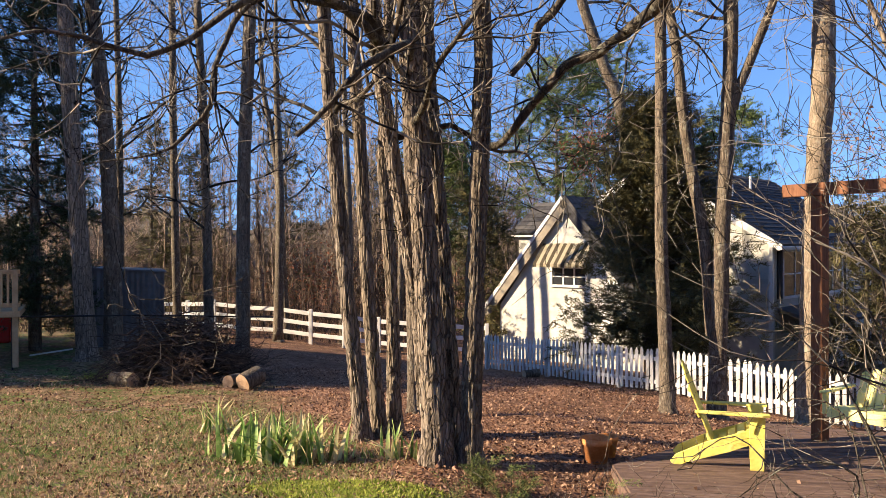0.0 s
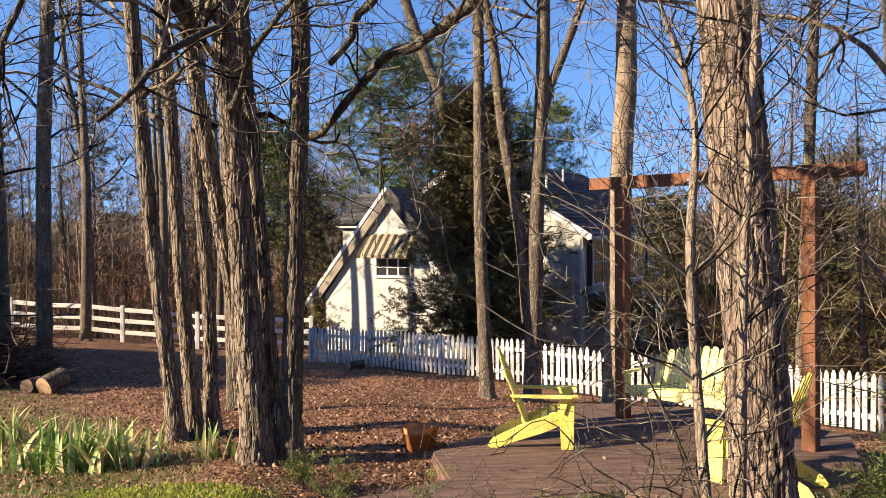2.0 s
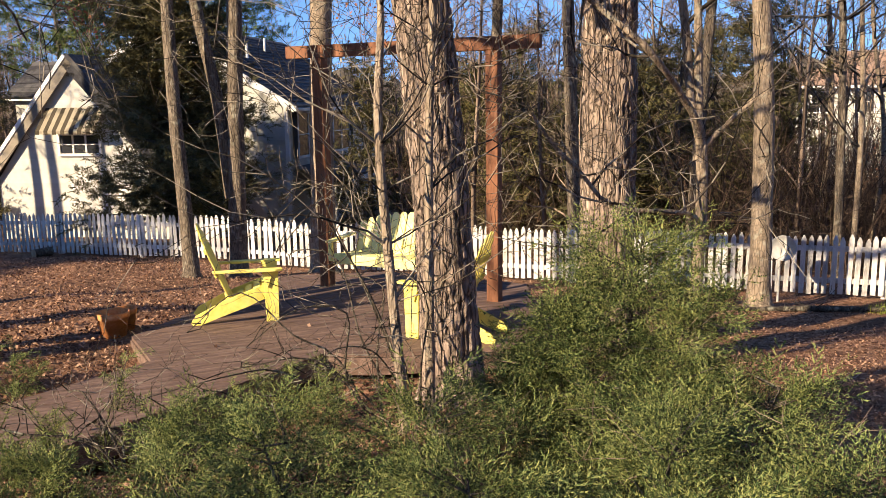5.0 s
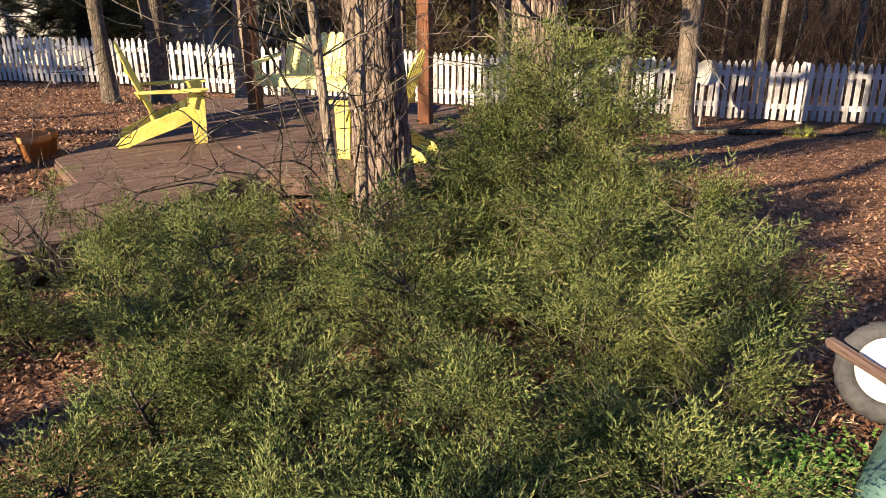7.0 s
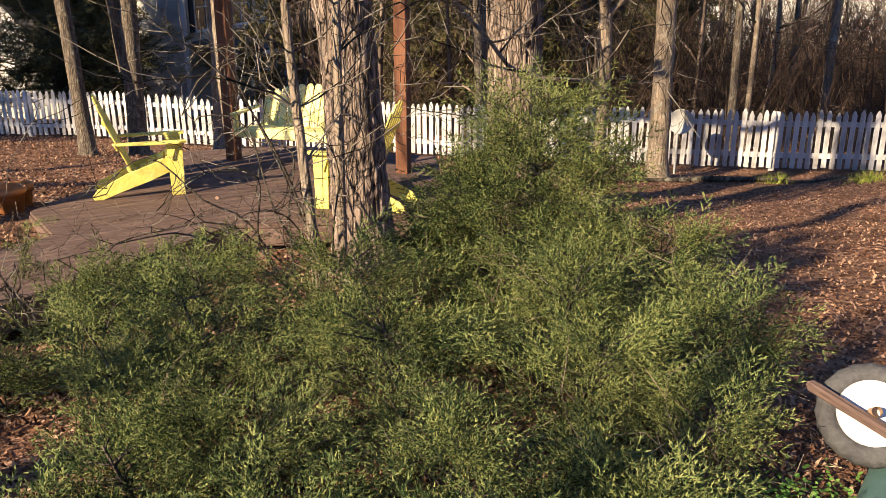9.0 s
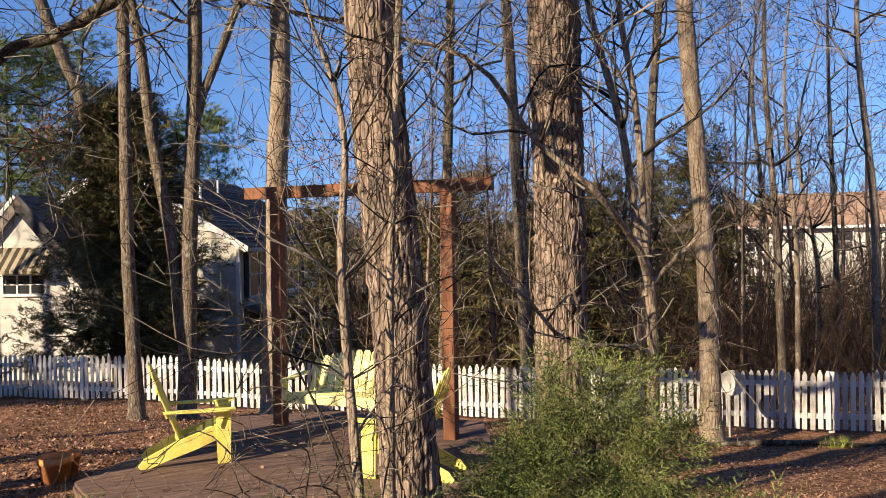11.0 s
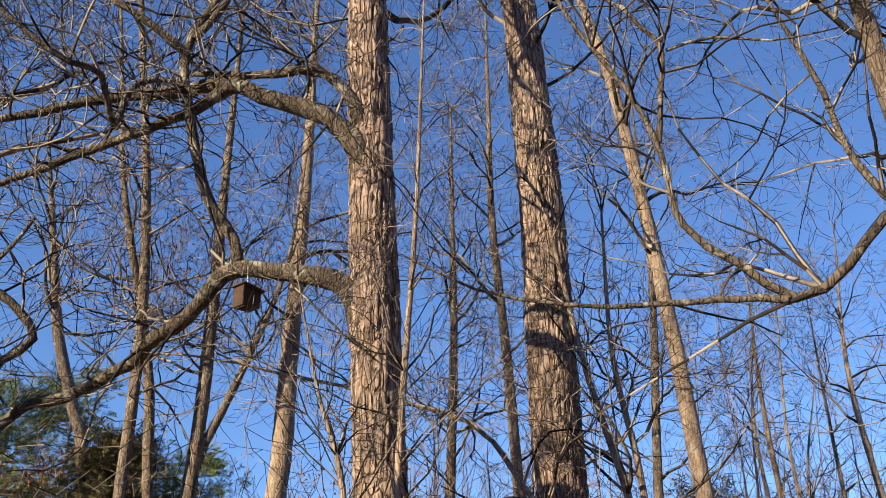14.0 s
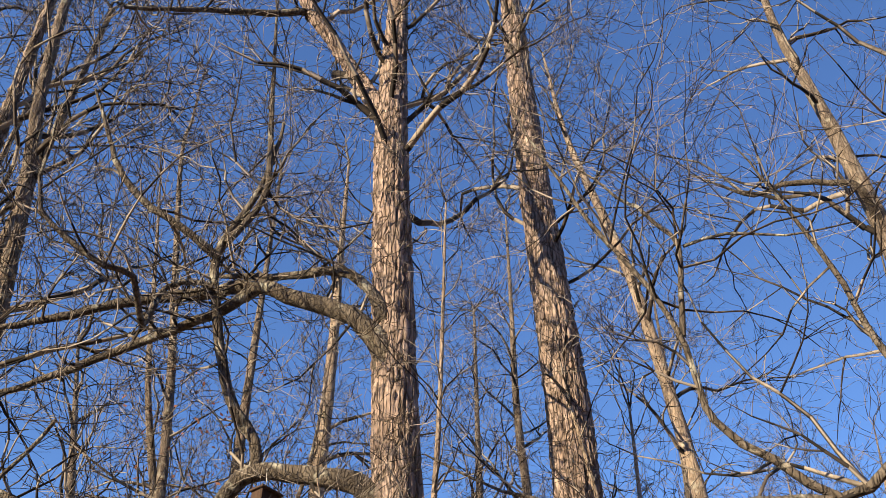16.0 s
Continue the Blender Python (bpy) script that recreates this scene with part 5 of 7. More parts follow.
# ---- garden chairs ----
def garden_chair(place, rz, label):
    """A slatted reclining garden chair that faces its own +x; the front legs stand at x = 0."""
    ob = empty("garden_chair", place, rz, label, "chair", "yellow chairs on the deck")
    for s in (-1, 1):
        y = s * 0.27
        part("side_rail", prism([(0.06, 0.40), (0.06, 0.29), (-0.30, 0.16), (-0.62, 0.07), (-0.84, 0.0), (-0.93, 0.0), (-0.96, 0.03), (-0.90, 0.10), (-0.55, 0.25), (-0.05, 0.40)], 0.026, pose(0, y, 0), 0.004), YELLOW, ob)
        part("front_leg", prism([(-0.075, 0), (0.075, 0), (0.09, 0.54), (-0.09, 0.54)], 0.026, pose(0.0, y + s * 0.028, 0), 0.004), YELLOW, ob)
        part("arm_bracket", prism([(-0.04, 0.36), (0.03, 0.54), (-0.11, 0.54)], 0.022, pose(0.0, y + s * 0.055, 0), 0.003), YELLOW, ob)
        part("armrest", prism([(0.13, -0.05), (0.14, 0.05), (0.05, 0.085), (-0.3, 0.075), (-0.66, 0.03), (-0.68, -0.03), (-0.4, -0.05)], 0.024, pose(0, s * 0.335, 0.553, 90, 0, 0) if s < 0 else pose(0, s * 0.335, 0.553, -90, 0, 0), 0.004), YELLOW, ob)
    for i in range(6):
        t = i / 5
        part("seat_slat", box(0.085, 0.56, 0.02, pose(0.03 - 0.50 * t, 0, 0.415 - 0.185 * t + 0.02 * math.cos(t * 3), 0, -19 if i else 30, 0), 0.004), YELLOW, ob)
    n = 7
    for i in range(n):
        k = i - 3
        ln = 0.92 - 0.030 * k * k * 0.85
        wd = 0.040
        part("back_slat", prism([(-wd * 0.8, 0), (wd * 0.8, 0), (wd, ln - 0.045), (wd * 0.55, ln - 0.008), (0, ln), (-wd * 0.55, ln - 0.008), (-wd, ln - 0.045)], 0.018,
                                pose(-0.47, k * 0.074, 0.19, 0, 0, 90) @ pose(0, 0, 0, -24, 0, 0) @ pose(0, 0, 0, 0, k * 2.6, 0), 0.003), YELLOW, ob)
    for d, wdt in ((0.10, 0.50), (0.36, 0.70), (0.62, 0.56)):
        part("back_brace", box(0.025, wdt, 0.05, pose(-0.47 - math.sin(radians(24)) * d - 0.022, 0, 0.19 + math.cos(radians(24)) * d, 0, -24, 0), 0.004), YELLOW, ob)
    for piece in ob.children:
        piece.data.transform(Matrix.Diagonal((0.86, 0.80, 1.0, 1.0)))
    return ob


garden_chair((2.98, 8.78, 0.0), -10.5, "yellow painted slatted garden chair standing on the deck")
garden_chair((4.17, 7.47, 0.0), 137.0, "yellow painted garden chair behind the shaggy tree")


# ---- clay pots ----
def pot(place, r, h, label, tilt=0.0):
    ob = empty("flower_pot", place, 0, label, "pot")
    prof = [(0.0, 0.0), (r * 0.66, 0.0), (r * 0.92, h * 0.8), (r * 0.94, h * 0.8), (r * 1.0, h * 0.81), (r * 1.04, h), (r * 0.92, h), (r * 0.86, h * 0.8), (r * 0.62, 0.06), (0.0, 0.06)]
    n = 28
    v = np.array([(a * math.cos(t), a * math.sin(t), z) for a, z in prof for t in np.arange(n) * 2 * math.pi / n])
    i, j = np.meshgrid(np.arange(len(prof) - 1), np.arange(n), indexing="ij")
    f = np.stack([i * n + j, i * n + (j + 1) % n, (i + 1) * n + (j + 1) % n, (i + 1) * n + j], -1).reshape(-1, 4)
    part("body", mesh_from("pot", v, f, CLAY), CLAY, ob)
    s = [(r * 0.84 * math.cos(t), r * 0.84 * math.sin(t), h * 0.78 + 0.01 * math.sin(5 * t)) for t in np.arange(14) * 2 * math.pi / 14]
    part("soil", mesh_from("soil", s, [list(range(14))], GROUND), GROUND, ob, "dark potting soil")
    return ob


pot((1.403, 9.06, -0.17), 0.165, 0.33, "weathered orange clay flower pot at the deck edge")
pot((1.53, 9.3, -0.15), 0.12, 0.28, "smaller orange clay pot behind the large one")


# ---- white picket fence ----
def picket_fence():
    a, b = Vector((-1.2, 23.75, 0)), Vector((16.2, 5.45, 0))
    ln = (b - a).length
    d = (b - a) / ln
    rz = math.degrees(math.atan2(d.y, d.x))
    base = gz(a.x, a.y)
    ob = empty("picket_fence", (a.x, a.y, base), rz, "worn white-painted wooden picket fence along the yard", "fence")
    rng = random.Random(8)
    shapes = []
    for k in range(5):
        h, w = 1.0 + 0.012 * (k - 2), 0.088
        me = bpy.data.meshes.new("picket")
        bm = prism([(-w / 2, 0.05), (w / 2, 0.05), (w / 2, h - 0.07), (0.012, h), (-0.012, h), (-w / 2, h - 0.07)], 0.02, None, 0.003)
        bm.to_mesh(me)
        bm.free()
        me.materials.append(FENCE)
        shapes.append(me)
    s, k = 0.04, 0
    while s < ln:
        p = a + d * s
        o = part("picket", shapes[rng.randrange(5)], FENCE, ob)
        o.matrix_basis = pose(s, -0.03, gz(p.x, p.y) - base + rng.uniform(-0.012, 0.012), rng.uniform(-1, 1), rng.gauss(0, 0.6), rng.uniform(-3, 3))
        if s > 10.5:
            o.matrix_basis = o.matrix_basis @ Matrix.Diagonal((0.88, 1, 1, 1))
        s += (0.150 if s < 10.5 else 0.118) + rng.uniform(-0.008, 0.008)
    n = int(ln / 2.4)
    for i in range(n + 1):
        s = min(ln, i * ln / n)
        p = a + d * s
        part("fence_post", box(0.09, 0.09, 1.02, pose(s, 0.065, gz(p.x, p.y) - base + 0.46, rng.uniform(-1, 1), rng.uniform(-1, 1)), 0.006), FENCE, ob)
        if i < n:
            q = a + d * ((i + 1) * ln / n)
            z0, z1 = gz(p.x, p.y) - base, gz(q.x, q.y) - base
            for z in (0.26, 0.78):
                part("rail", box(ln / n, 0.036, 0.085, pose(s + ln / n / 2, 0.0, (z0 + z1) / 2 + z, 0, -math.degrees(math.atan2(z1 - z0, ln / n))), 0.004), FENCE, ob)


picket_fence()


# ---- white rail fence ----
def rail_fence():
    pts = [Vector((-17.0, 31.2, 0)), Vector((-12.0, 29.6, 0)), Vector((-1.6, 28.4, 0))]
    base = gz(-12, 29.6)
    ob = empty("rail_fence", (-12.0, 29.6, base), 0, "white three-rail vinyl fence at the back of the yard", "fence")
    for a, b in zip(pts, pts[1:]):
        n = max(1, round((b - a).length / 1.32))
        for i in range(n + 1):
            p = a.lerp(b, i / n)
            o = Vector((p.x + 12.0, p.y - 29.6, gz(p.x, p.y) - base))
            if i or a is pts[0]:
                post = part("post", box(0.125, 0.125, 1.3, pose(o.x, o.y, o.z + 0.62), 0.01), WHITE, ob)
            if i < n:
                q = a.lerp(b, (i + 1) / n)
                e = Vector((q.x + 12.0, q.y - 29.6, gz(q.x, q.y) - base))
                v = e - o
                for z in (0.35, 0.74, 1.12):
                    part("rail", box(v.length, 0.04, 0.145, pose((o.x + e.x) / 2, (o.y + e.y) / 2 - 0.02, (o.z + e.z) / 2 + z, 0, -math.degrees(math.atan2(v.z, math.hypot(v.x, v.y))), math.degrees(math.atan2(v.y, v.x))), 0.008), WHITE, ob)


rail_fence()


# ---- the pale house beyond the fence ----
def window_part(parent, x, y, z, w, h, rz=0.0, mullions=1, name="window"):
    """A framed window whose face is the local -y side, as a part with its pieces."""
    win = part(name, box(w, 0.05, h, None, 0.004), GLASS, parent)
    win.matrix_basis = pose(x, y, z, 0, 0, rz)
    for dx, dz, a, b in ((0, h / 2 + 0.03, w + 0.18, 0.09), (0, -h / 2 - 0.03, w + 0.18, 0.09), (-w / 2 - 0.045, 0, 0.09, h), (w / 2 + 0.045, 0, 0.09, h)):
        part("frame", box(a, 0.09, b, pose(dx, -0.02, dz), 0.006), WHITE, win)
    for i in range(mullions):
        part("mullion", box(0.06, 0.03, h, pose(-w / 2 + w * (i + 1) / (mullions + 1), -0.035, 0), 0.004), WHITE, win)
    part("mullion", box(w, 0.03, 0.04, pose(0, -0.037, 0), 0.004), WHITE, win)
    return win


def siding(parent, outline, y, rz_pose, pitch=0.15):
    """Lapped boards that follow a wall's outline given as f(z) -> (x0, x1), as parts."""
    z, top, f = outline
    while z < top:
        x0, x1 = f(z)
        x2, x3 = f(min(top, z + pitch))
        if x1 - x0 > 0.1:
            b = prism([(x0, z), (x1, z), (x3, z + pitch), (x2, z + pitch)], 0.014, rz_pose @ pose(0, y, 0), 0)
            part("siding_board", b, SIDING, parent)
        z += pitch


def roof_slope(parent, a, b, c, d, material, rows=0, thick=0.10):
    """A roof plane with its thickness; a, b along the eave, c, d along the ridge; courses are laid on it as shingle strips."""
    a, b, c, d = map(Vector, (a, b, c, d))
    n = (b - a).cross(d - a).normalized()
    if n.z < 0:
        n = -n
    bm = bmesh.new()
    lo = [bm.verts.new(p - n * thick) for p in (a, b, c, d)]
    hi = [bm.verts.new(p) for p in (a, b, c, d)]
    bm.faces.new(lo[::-1]), bm.faces.new(hi)
    for i in range(4):
        bm.faces.new((lo[i], lo[(i + 1) % 4], hi[(i + 1) % 4], hi[i]))
    bmesh.ops.recalc_face_normals(bm, faces=bm.faces[:])
    roof = part("roof", bm, material, parent)
    for i in range(rows):
        t0, t1 = i / rows, (i + 1.08) / rows
        p, q = a.lerp(d, t0), b.lerp(c, t0)
        r, s = b.lerp(c, min(1, t1)), a.lerp(d, min(1, t1))
        bm = bmesh.new()
        up = [p + n * 0.035, q + n * 0.035, r + n * 0.012, s + n * 0.012]
        dn = [p + n * 0.004, q + n * 0.004, r + n * 0.004, s + n * 0.004]
        vu, vd = [bm.verts.new(x) for x in up], [bm.verts.new(x) for x in dn]
        bm.faces.new(vu)
        for k in range(4):
            bm.faces.new((vd[k], vd[(k + 1) % 4], vu[(k + 1) % 4], vu[k]))
        bmesh.ops.recalc_face_normals(bm, faces=bm.faces[:])
        part("shingle_course", bm, material, roof)
    return roof


def house():
    gx, gy = 1.127, 30.093
    base = gz(gx, gy)
    ob = empty("house", (gx, gy, 0.0), -34, "cream-sided gabled house with dark shingle roofs", "house")
    low = base - 0.3
    # small steep gable towards the yard
    def small(z):
        if z < -0.1:
            return (-3.05, 3.05)
        k = (3.75 - z) / 3.85
        return (-3.05 * k, 3.05 * k)
    part("wall", prism([(-3.05, low), (3.05, low), (3.05, -0.1), (0, 3.72), (-3.05, -0.1)], 0.2, pose(0, 0.1, 0), 0), SIDING, ob)
    siding(ob, (low, 3.7, small), -0.012, Matrix(), 0.16)
    for s in (-1, 1):
        part("wall", box(0.2, 5.6, -0.1 - low, pose(s * 2.95, 2.9, (low - 0.1) / 2), 0), SIDING, ob)
        roof_slope(ob, (s * 3.75, -0.2, -0.32), (s * 3.75, 5.8, -0.32), (0, 5.8, 3.95), (0, -0.2, 3.95), SHINGLE, 14)
        ln = math.hypot(3.75, 4.27)
        slope = s * math.degrees(math.atan2(4.27, 3.75))
        # the right slope's edge boards take the dark shingle material
        part("barge_board", box(ln + 0.02, 0.07, 0.13, pose(s * 1.93, -0.215, 1.76, 0, slope, 0), 0.006), WHITE if s < 0 else SHINGLE, ob, "gable edge board, white on the left slope, dark on the right")
        part("rake_board", box(ln - 0.05, 0.04, 0.30, pose(s * 1.89, -0.2, 1.72, 0, slope, 0) @ pose(0, 0, -0.16), 0.006), RAKE if s < 0 else SHINGLE, ob, "board under the gable edge, weathered beige left, dark right")
        part("soffit", box(ln, 0.18, 0.03, pose(s * 1.82, -0.10, 1.66, 0, s * math.degrees(math.atan2(4.27, 3.75)), 0), 0.004), WHITE, ob)
    window_part(ob, 0.12, -0.04, 1.06, 1.4, 0.62, mullions=2)
    aw = part("awning", prism([(0, 0), (-0.02, 0.0), (-0.02, 0.02)], 2.1, pose(0.05, -0.02, 2.2, 0, 0, 90), 0), AWN_D, ob, "striped cloth awning over a window")
    for i in range(14):
        x = -1.02 + i * 0.15
        bm = bmesh.new()
        w = 0.15
        pts = [(x, -0.03, 2.25), (x + w, -0.03, 2.25), (x + w, -0.68, 1.52), (x, -0.68, 1.52), (x, -0.68, 1.40 + 0.02 * (i % 2)), (x + w, -0.68, 1.40 + 0.02 * (i % 2))]
        vs = [bm.verts.new(p) for p in pts]
        bm.faces.new(vs[:4])
        bm.faces.new((vs[3], vs[2], vs[5], vs[4]))
        bmesh.ops.solidify(bm, geom=bm.faces[:], thickness=0.012)
        part("stripe", bm, AWN_L if i % 2 else AWN_D, aw)
    # wing behind, with a small shed roof
    part("wing", box(2.4, 2.4, 5.0, pose(-3.4, 4.4, 0.15), 0.01), SIDING, ob)
    roof_slope(ob, (-4.85, 2.9, 2.66), (-2.0, 2.9, 2.66), (-2.0, 4.4, 4.0), (-4.5, 4.4, 4.0), SHINGLE, 8)
    part("eave_trim", box(2.0, 0.05, 0.18, pose(-3.85, 2.98, 2.62), 0.006), WHITE, ob)
    # main block
    y0, xr, eave, ridge_x, ridge_z, dep = 2.0, 6.55, 2.3, 2.2, 4.98, 10.5
    xl = 2 * ridge_x - xr
    def main(z):
        if z < eave:
            return (xl, xr)
        k = (ridge_z - z) / (ridge_z - eave)
        return (ridge_x - (ridge_x - xl) * k, ridge_x + (xr - ridge_x) * k)
    part("wall", prism([(xl, low), (xr, low), (xr, eave), (ridge_x, ridge_z - 0.05), (xl, eave)], 0.2, pose(0, y0 + 0.1, 0), 0), SIDING, ob)
    siding(ob, (low, ridge_z - 0.1, main), y0 - 0.012, Matrix(), 0.16)
    part("wall", box(0.2, dep, eave - low, pose(xr - 0.1, y0 + 0.2 + dep / 2, (eave + low) / 2), 0), SIDING, ob)
    part("wall", box(0.2, dep, eave - low, pose(xl + 0.1, y0 + 0.2 + dep / 2, (eave + low) / 2), 0), SIDING, ob)
    part("wall", box(xr - xl, 0.2, eave - low, pose(ridge_x, y0 + dep + 0.3, (eave + low) / 2), 0), SIDING, ob)
    z = low
    while z < eave - 0.1:
        part("siding_board", prism([(0, z), (dep, z), (dep, z + 0.16), (0, z + 0.16)], 0.014, pose(xr + 0.008, y0 + 0.2, 0, 0, 0, 90), 0), SIDING, ob)
        z += 0.16
    part("corner_board", box(0.14, 0.14, eave - low, pose(xr - 0.04, y0 + 0.04, (eave + low) / 2), 0.006), WHITE, ob)
    for s in (-1, 1):
        ex = ridge_x + s * (xr - ridge_x + 0.4)
        ez = eave - 0.4 * (ridge_z - eave) / (xr - ridge_x)
        roof_slope(ob, (ex, y0 - 0.3, ez + 0.12), (ex, y0 + dep + 0.6, ez + 0.12), (ridge_x, y0 + dep + 0.6, ridge_z + 0.12), (ridge_x, y0 - 0.3, ridge_z + 0.12), SHINGLE, 20)
        ang = math.degrees(math.atan2(ridge_z - ez, abs(ex - ridge_x)))
        part("barge_board", box(math.hypot(ex - ridge_x, ridge_z - ez), 0.05, 0.22, pose((ex + ridge_x) / 2, y0 - 0.31, (ez + ridge_z) / 2 + 0.02, 0, s * ang, 0), 0.006), WHITE, ob)
        part("gutter", box(0.12, dep + 0.8, 0.12, pose(ex, y0 + dep / 2, ez + 0.02), 0.01), WHITE, ob)
    for y, w in ((y0 + 1.9, 2.1), (y0 + 5.8, 2.1)):
        win = window_part(ob, xr + 0.01, y, 1.2, w, 1.5, 90, 1)
        for sx in (-1, 1):
            part("shutter", box(0.38, 0.04, 1.6, pose(sx * (w / 2 + 0.30), -0.03, 0), 0.004), DARK, win)
    part("porch_roof", box(1.6, 7.0, 0.12, pose(xr + 0.75, y0 + 3.9, -0.15, 0, 16, 0), 0.01), SHINGLE, ob)
    for y in (y0 + 0.7, y0 + 3.8, y0 + 7.0):
        part("porch_post", box(0.12, 0.12, -0.4 - low, pose(xr + 1.35, y, (low - 0.4) / 2), 0.006), WHITE, ob)
    for x, y, z in ((ridge_x + 1.9, y0 + 2.6, 4.05), (ridge_x + 1.2, y0 + 6.0, 4.5), (ridge_x + 0.5, y0 + 1.6, 4.9)):
        v, f = tube([(x, y, z - 0.1), (x, y, z + 0.42)], 0.05, 10)
        part("vent_pipe", mesh_from("vent_pipe", v, f, WHITE, True), WHITE, ob)


house()


def far_house():
    a, b = Vector((44.5, 41.5, 0)), Vector((58.0, 25.0, 0))
    d = (b - a).normalized()
    rz = math.degrees(math.atan2(d.y, d.x))
    ob = empty("far_house", (a.x, a.y, 0), rz, "large pale two-storey house with a tan hipped roof", "house")
    ln = 17.0
    part("wall", box(ln, 9.0, 6.4, pose(ln / 2, 4.5, -0.3), 0), SIDING, ob)
    e, t = 2.9, 5.3
    roof_slope(ob, (-0.5, -0.5, e), (ln + 0.5, -0.5, e), (ln - 2.5, 4.5, t), (2.5, 4.5, t), SHINGLE_TAN)
    roof_slope(ob, (-0.5, 9.5, e), (ln + 0.5, 9.5, e), (ln - 2.5, 4.5, t), (2.5, 4.5, t), SHINGLE_TAN)
    roof_slope(ob, (-0.5, -0.5, e), (-0.5, 9.5, e), (2.5, 4.52, t), (2.5, 4.5, t), SHINGLE_TAN)
    part("gutter", box(ln + 1.0, 0.14, 0.16, pose(ln / 2, -0.55, e - 0.06), 0.01), WHITE, ob)
    for x in (1.4, 4.0, 6.8, 10.0, 13.2):
        for z in (1.9, -1.0):
            window_part(ob, x, -0.02, z, 1.0, 1.3)


far_house()


# ---- shed, black wire fence and things beside them ----
def shed():
    a = Vector((-9.85, 21.46, 0))
    b = Vector((-11.75, 20.35, 0))
    d = (a - b).normalized()
    base = min(gz(a.x, a.y), gz(b.x, b.y)) - 0.05
    ob = empty("shed", (b.x, b.y, base), math.degrees(math.atan2(d.y, d.x)), "grey ribbed metal shed in the shade", "shed")
    ln, h, dep = (a - b).length, 2.15, 2.4
    n = 26
    def ribbed(x0, y0, x1, y1, h0, h1):
        v, f = [], []
        m = int(math.hypot(x1 - x0, y1 - y0) / 0.035)
        nx, ny = (y1 - y0), -(x1 - x0)
        l = math.hypot(nx, ny)
        for i in range(m + 1):
            t = i / m
            o = 0.025 * (1 if (i // 2) % 2 else 0)
            px, py = x0 + (x1 - x0) * t + nx / l * o, y0 + (y1 - y0) * t + ny / l * o
            v += [(px, py, 0), (px, py, h0 + (h1 - h0) * t)]
            if i:
                f.append((2 * i - 2, 2 * i, 2 * i + 1, 2 * i - 1))
        return mesh_from("panel", v, f, SHED)
    for w in ((0, 0, ln, 0, h + 0.1, h - 0.02), (ln, 0, ln, dep, h - 0.02, h - 0.02), (ln, dep, 0, dep, h - 0.02, h + 0.1), (0, dep, 0, 0, h + 0.1, h + 0.1)):
        part("wall_panel", ribbed(*w), SHED, ob)
    part("roof", prism([(-0.08, h + 0.11), (ln + 0.08, h - 0.02), (ln + 0.08, h + 0.03), (-0.08, h + 0.16)], dep + 0.16, pose(0, dep / 2, 0), 0.004), SHED, ob)
    part("corner_trim", box(0.05, 0.05, h, pose(ln - 0.01, -0.01, h / 2), 0.004), SHED, ob)


shed()


def wire_fence():
    pts = [Vector((-13.5, 15.6, 0)), Vector((-9.0, 18.6, 0)), Vector((-6.4, 20.6, 0))]
    base = gz(pts[0].x, pts[0].y)
    ob = empty("wire_fence", (pts[0].x, pts[0].y, base), 0, "thin black metal rail and wire fence", "fence")
    rel = lambda p, z: (p.x - pts[0].x, p.y - pts[0].y, gz(p.x, p.y) - base + z)
    rows = []
    for a, b in zip(pts, pts[1:]):
        n = max(1, round((b - a).length / 2.4))
        for i in range(n):
            p, q = a.lerp(b, i / n), a.lerp(b, (i + 1) / n)
            v, f = tube([rel(p, -0.1), rel(p, 1.25)], 0.022, 8)
            part("post", mesh_from("post", v, f, BLACKIRON, True), BLACKIRON, ob)
            v, f = tube([rel(p, 1.2), rel(q, 1.2)], 0.02, 8)
            part("rail", mesh_from("rail", v, f, BLACKIRON, True), BLACKIRON, ob)
            for z in (0.25, 0.5, 0.75, 1.0):
                rows.append((*rel(p, z), *rel(q, z), 0.003, 0.003))
    twig_part(ob, rows, "wires", BLACKIRON)


wire_fence()


def neighbour_deck():
    ob = empty("timber_platform", (-12.95, 17.3, gz(-12.95, 17.3) + 0.12), 32, "raised tan timber deck with a slatted railing", "deck")
    part("floor_boards", box(3.0, 2.4, 0.14, pose(0, 0, 1.1), 0.01), TANWOOD, ob)
    for x in (-1.4, -0.5, 0.5, 1.4):
        part("post", box(0.12, 0.12, 2.2, pose(x, -1.1, 1.0), 0.006), TANWOOD, ob)
    part("rail", box(3.0, 0.05, 0.1, pose(0, -1.1, 2.05), 0.006), TANWOOD, ob)
    part("rail", box(3.0, 0.05, 0.1, pose(0, -1.1, 1.3), 0.006), TANWOOD, ob)
    for i in range(22):
        part("baluster", box(0.05, 0.03, 0.75, pose(-1.4 + i * 0.133, -1.13, 1.68), 0.003), TANWOOD, ob)


neighbour_deck()


def red_bin():
    x, y = -14.4, 21.0
    ob = empty("red_bin", (x, y, gz(x, y)), 20, "bright red plastic bin beyond the wire fence", "bin")
    part("body", prism([(-0.26, 0), (0.26, 0), (0.32, 0.72), (-0.32, 0.72)], 0.5, None, 0.03), RED, ob)
    part("lid", box(0.72, 0.6, 0.07, pose(0, 0, 0.76), 0.02), RED, ob)


red_bin()


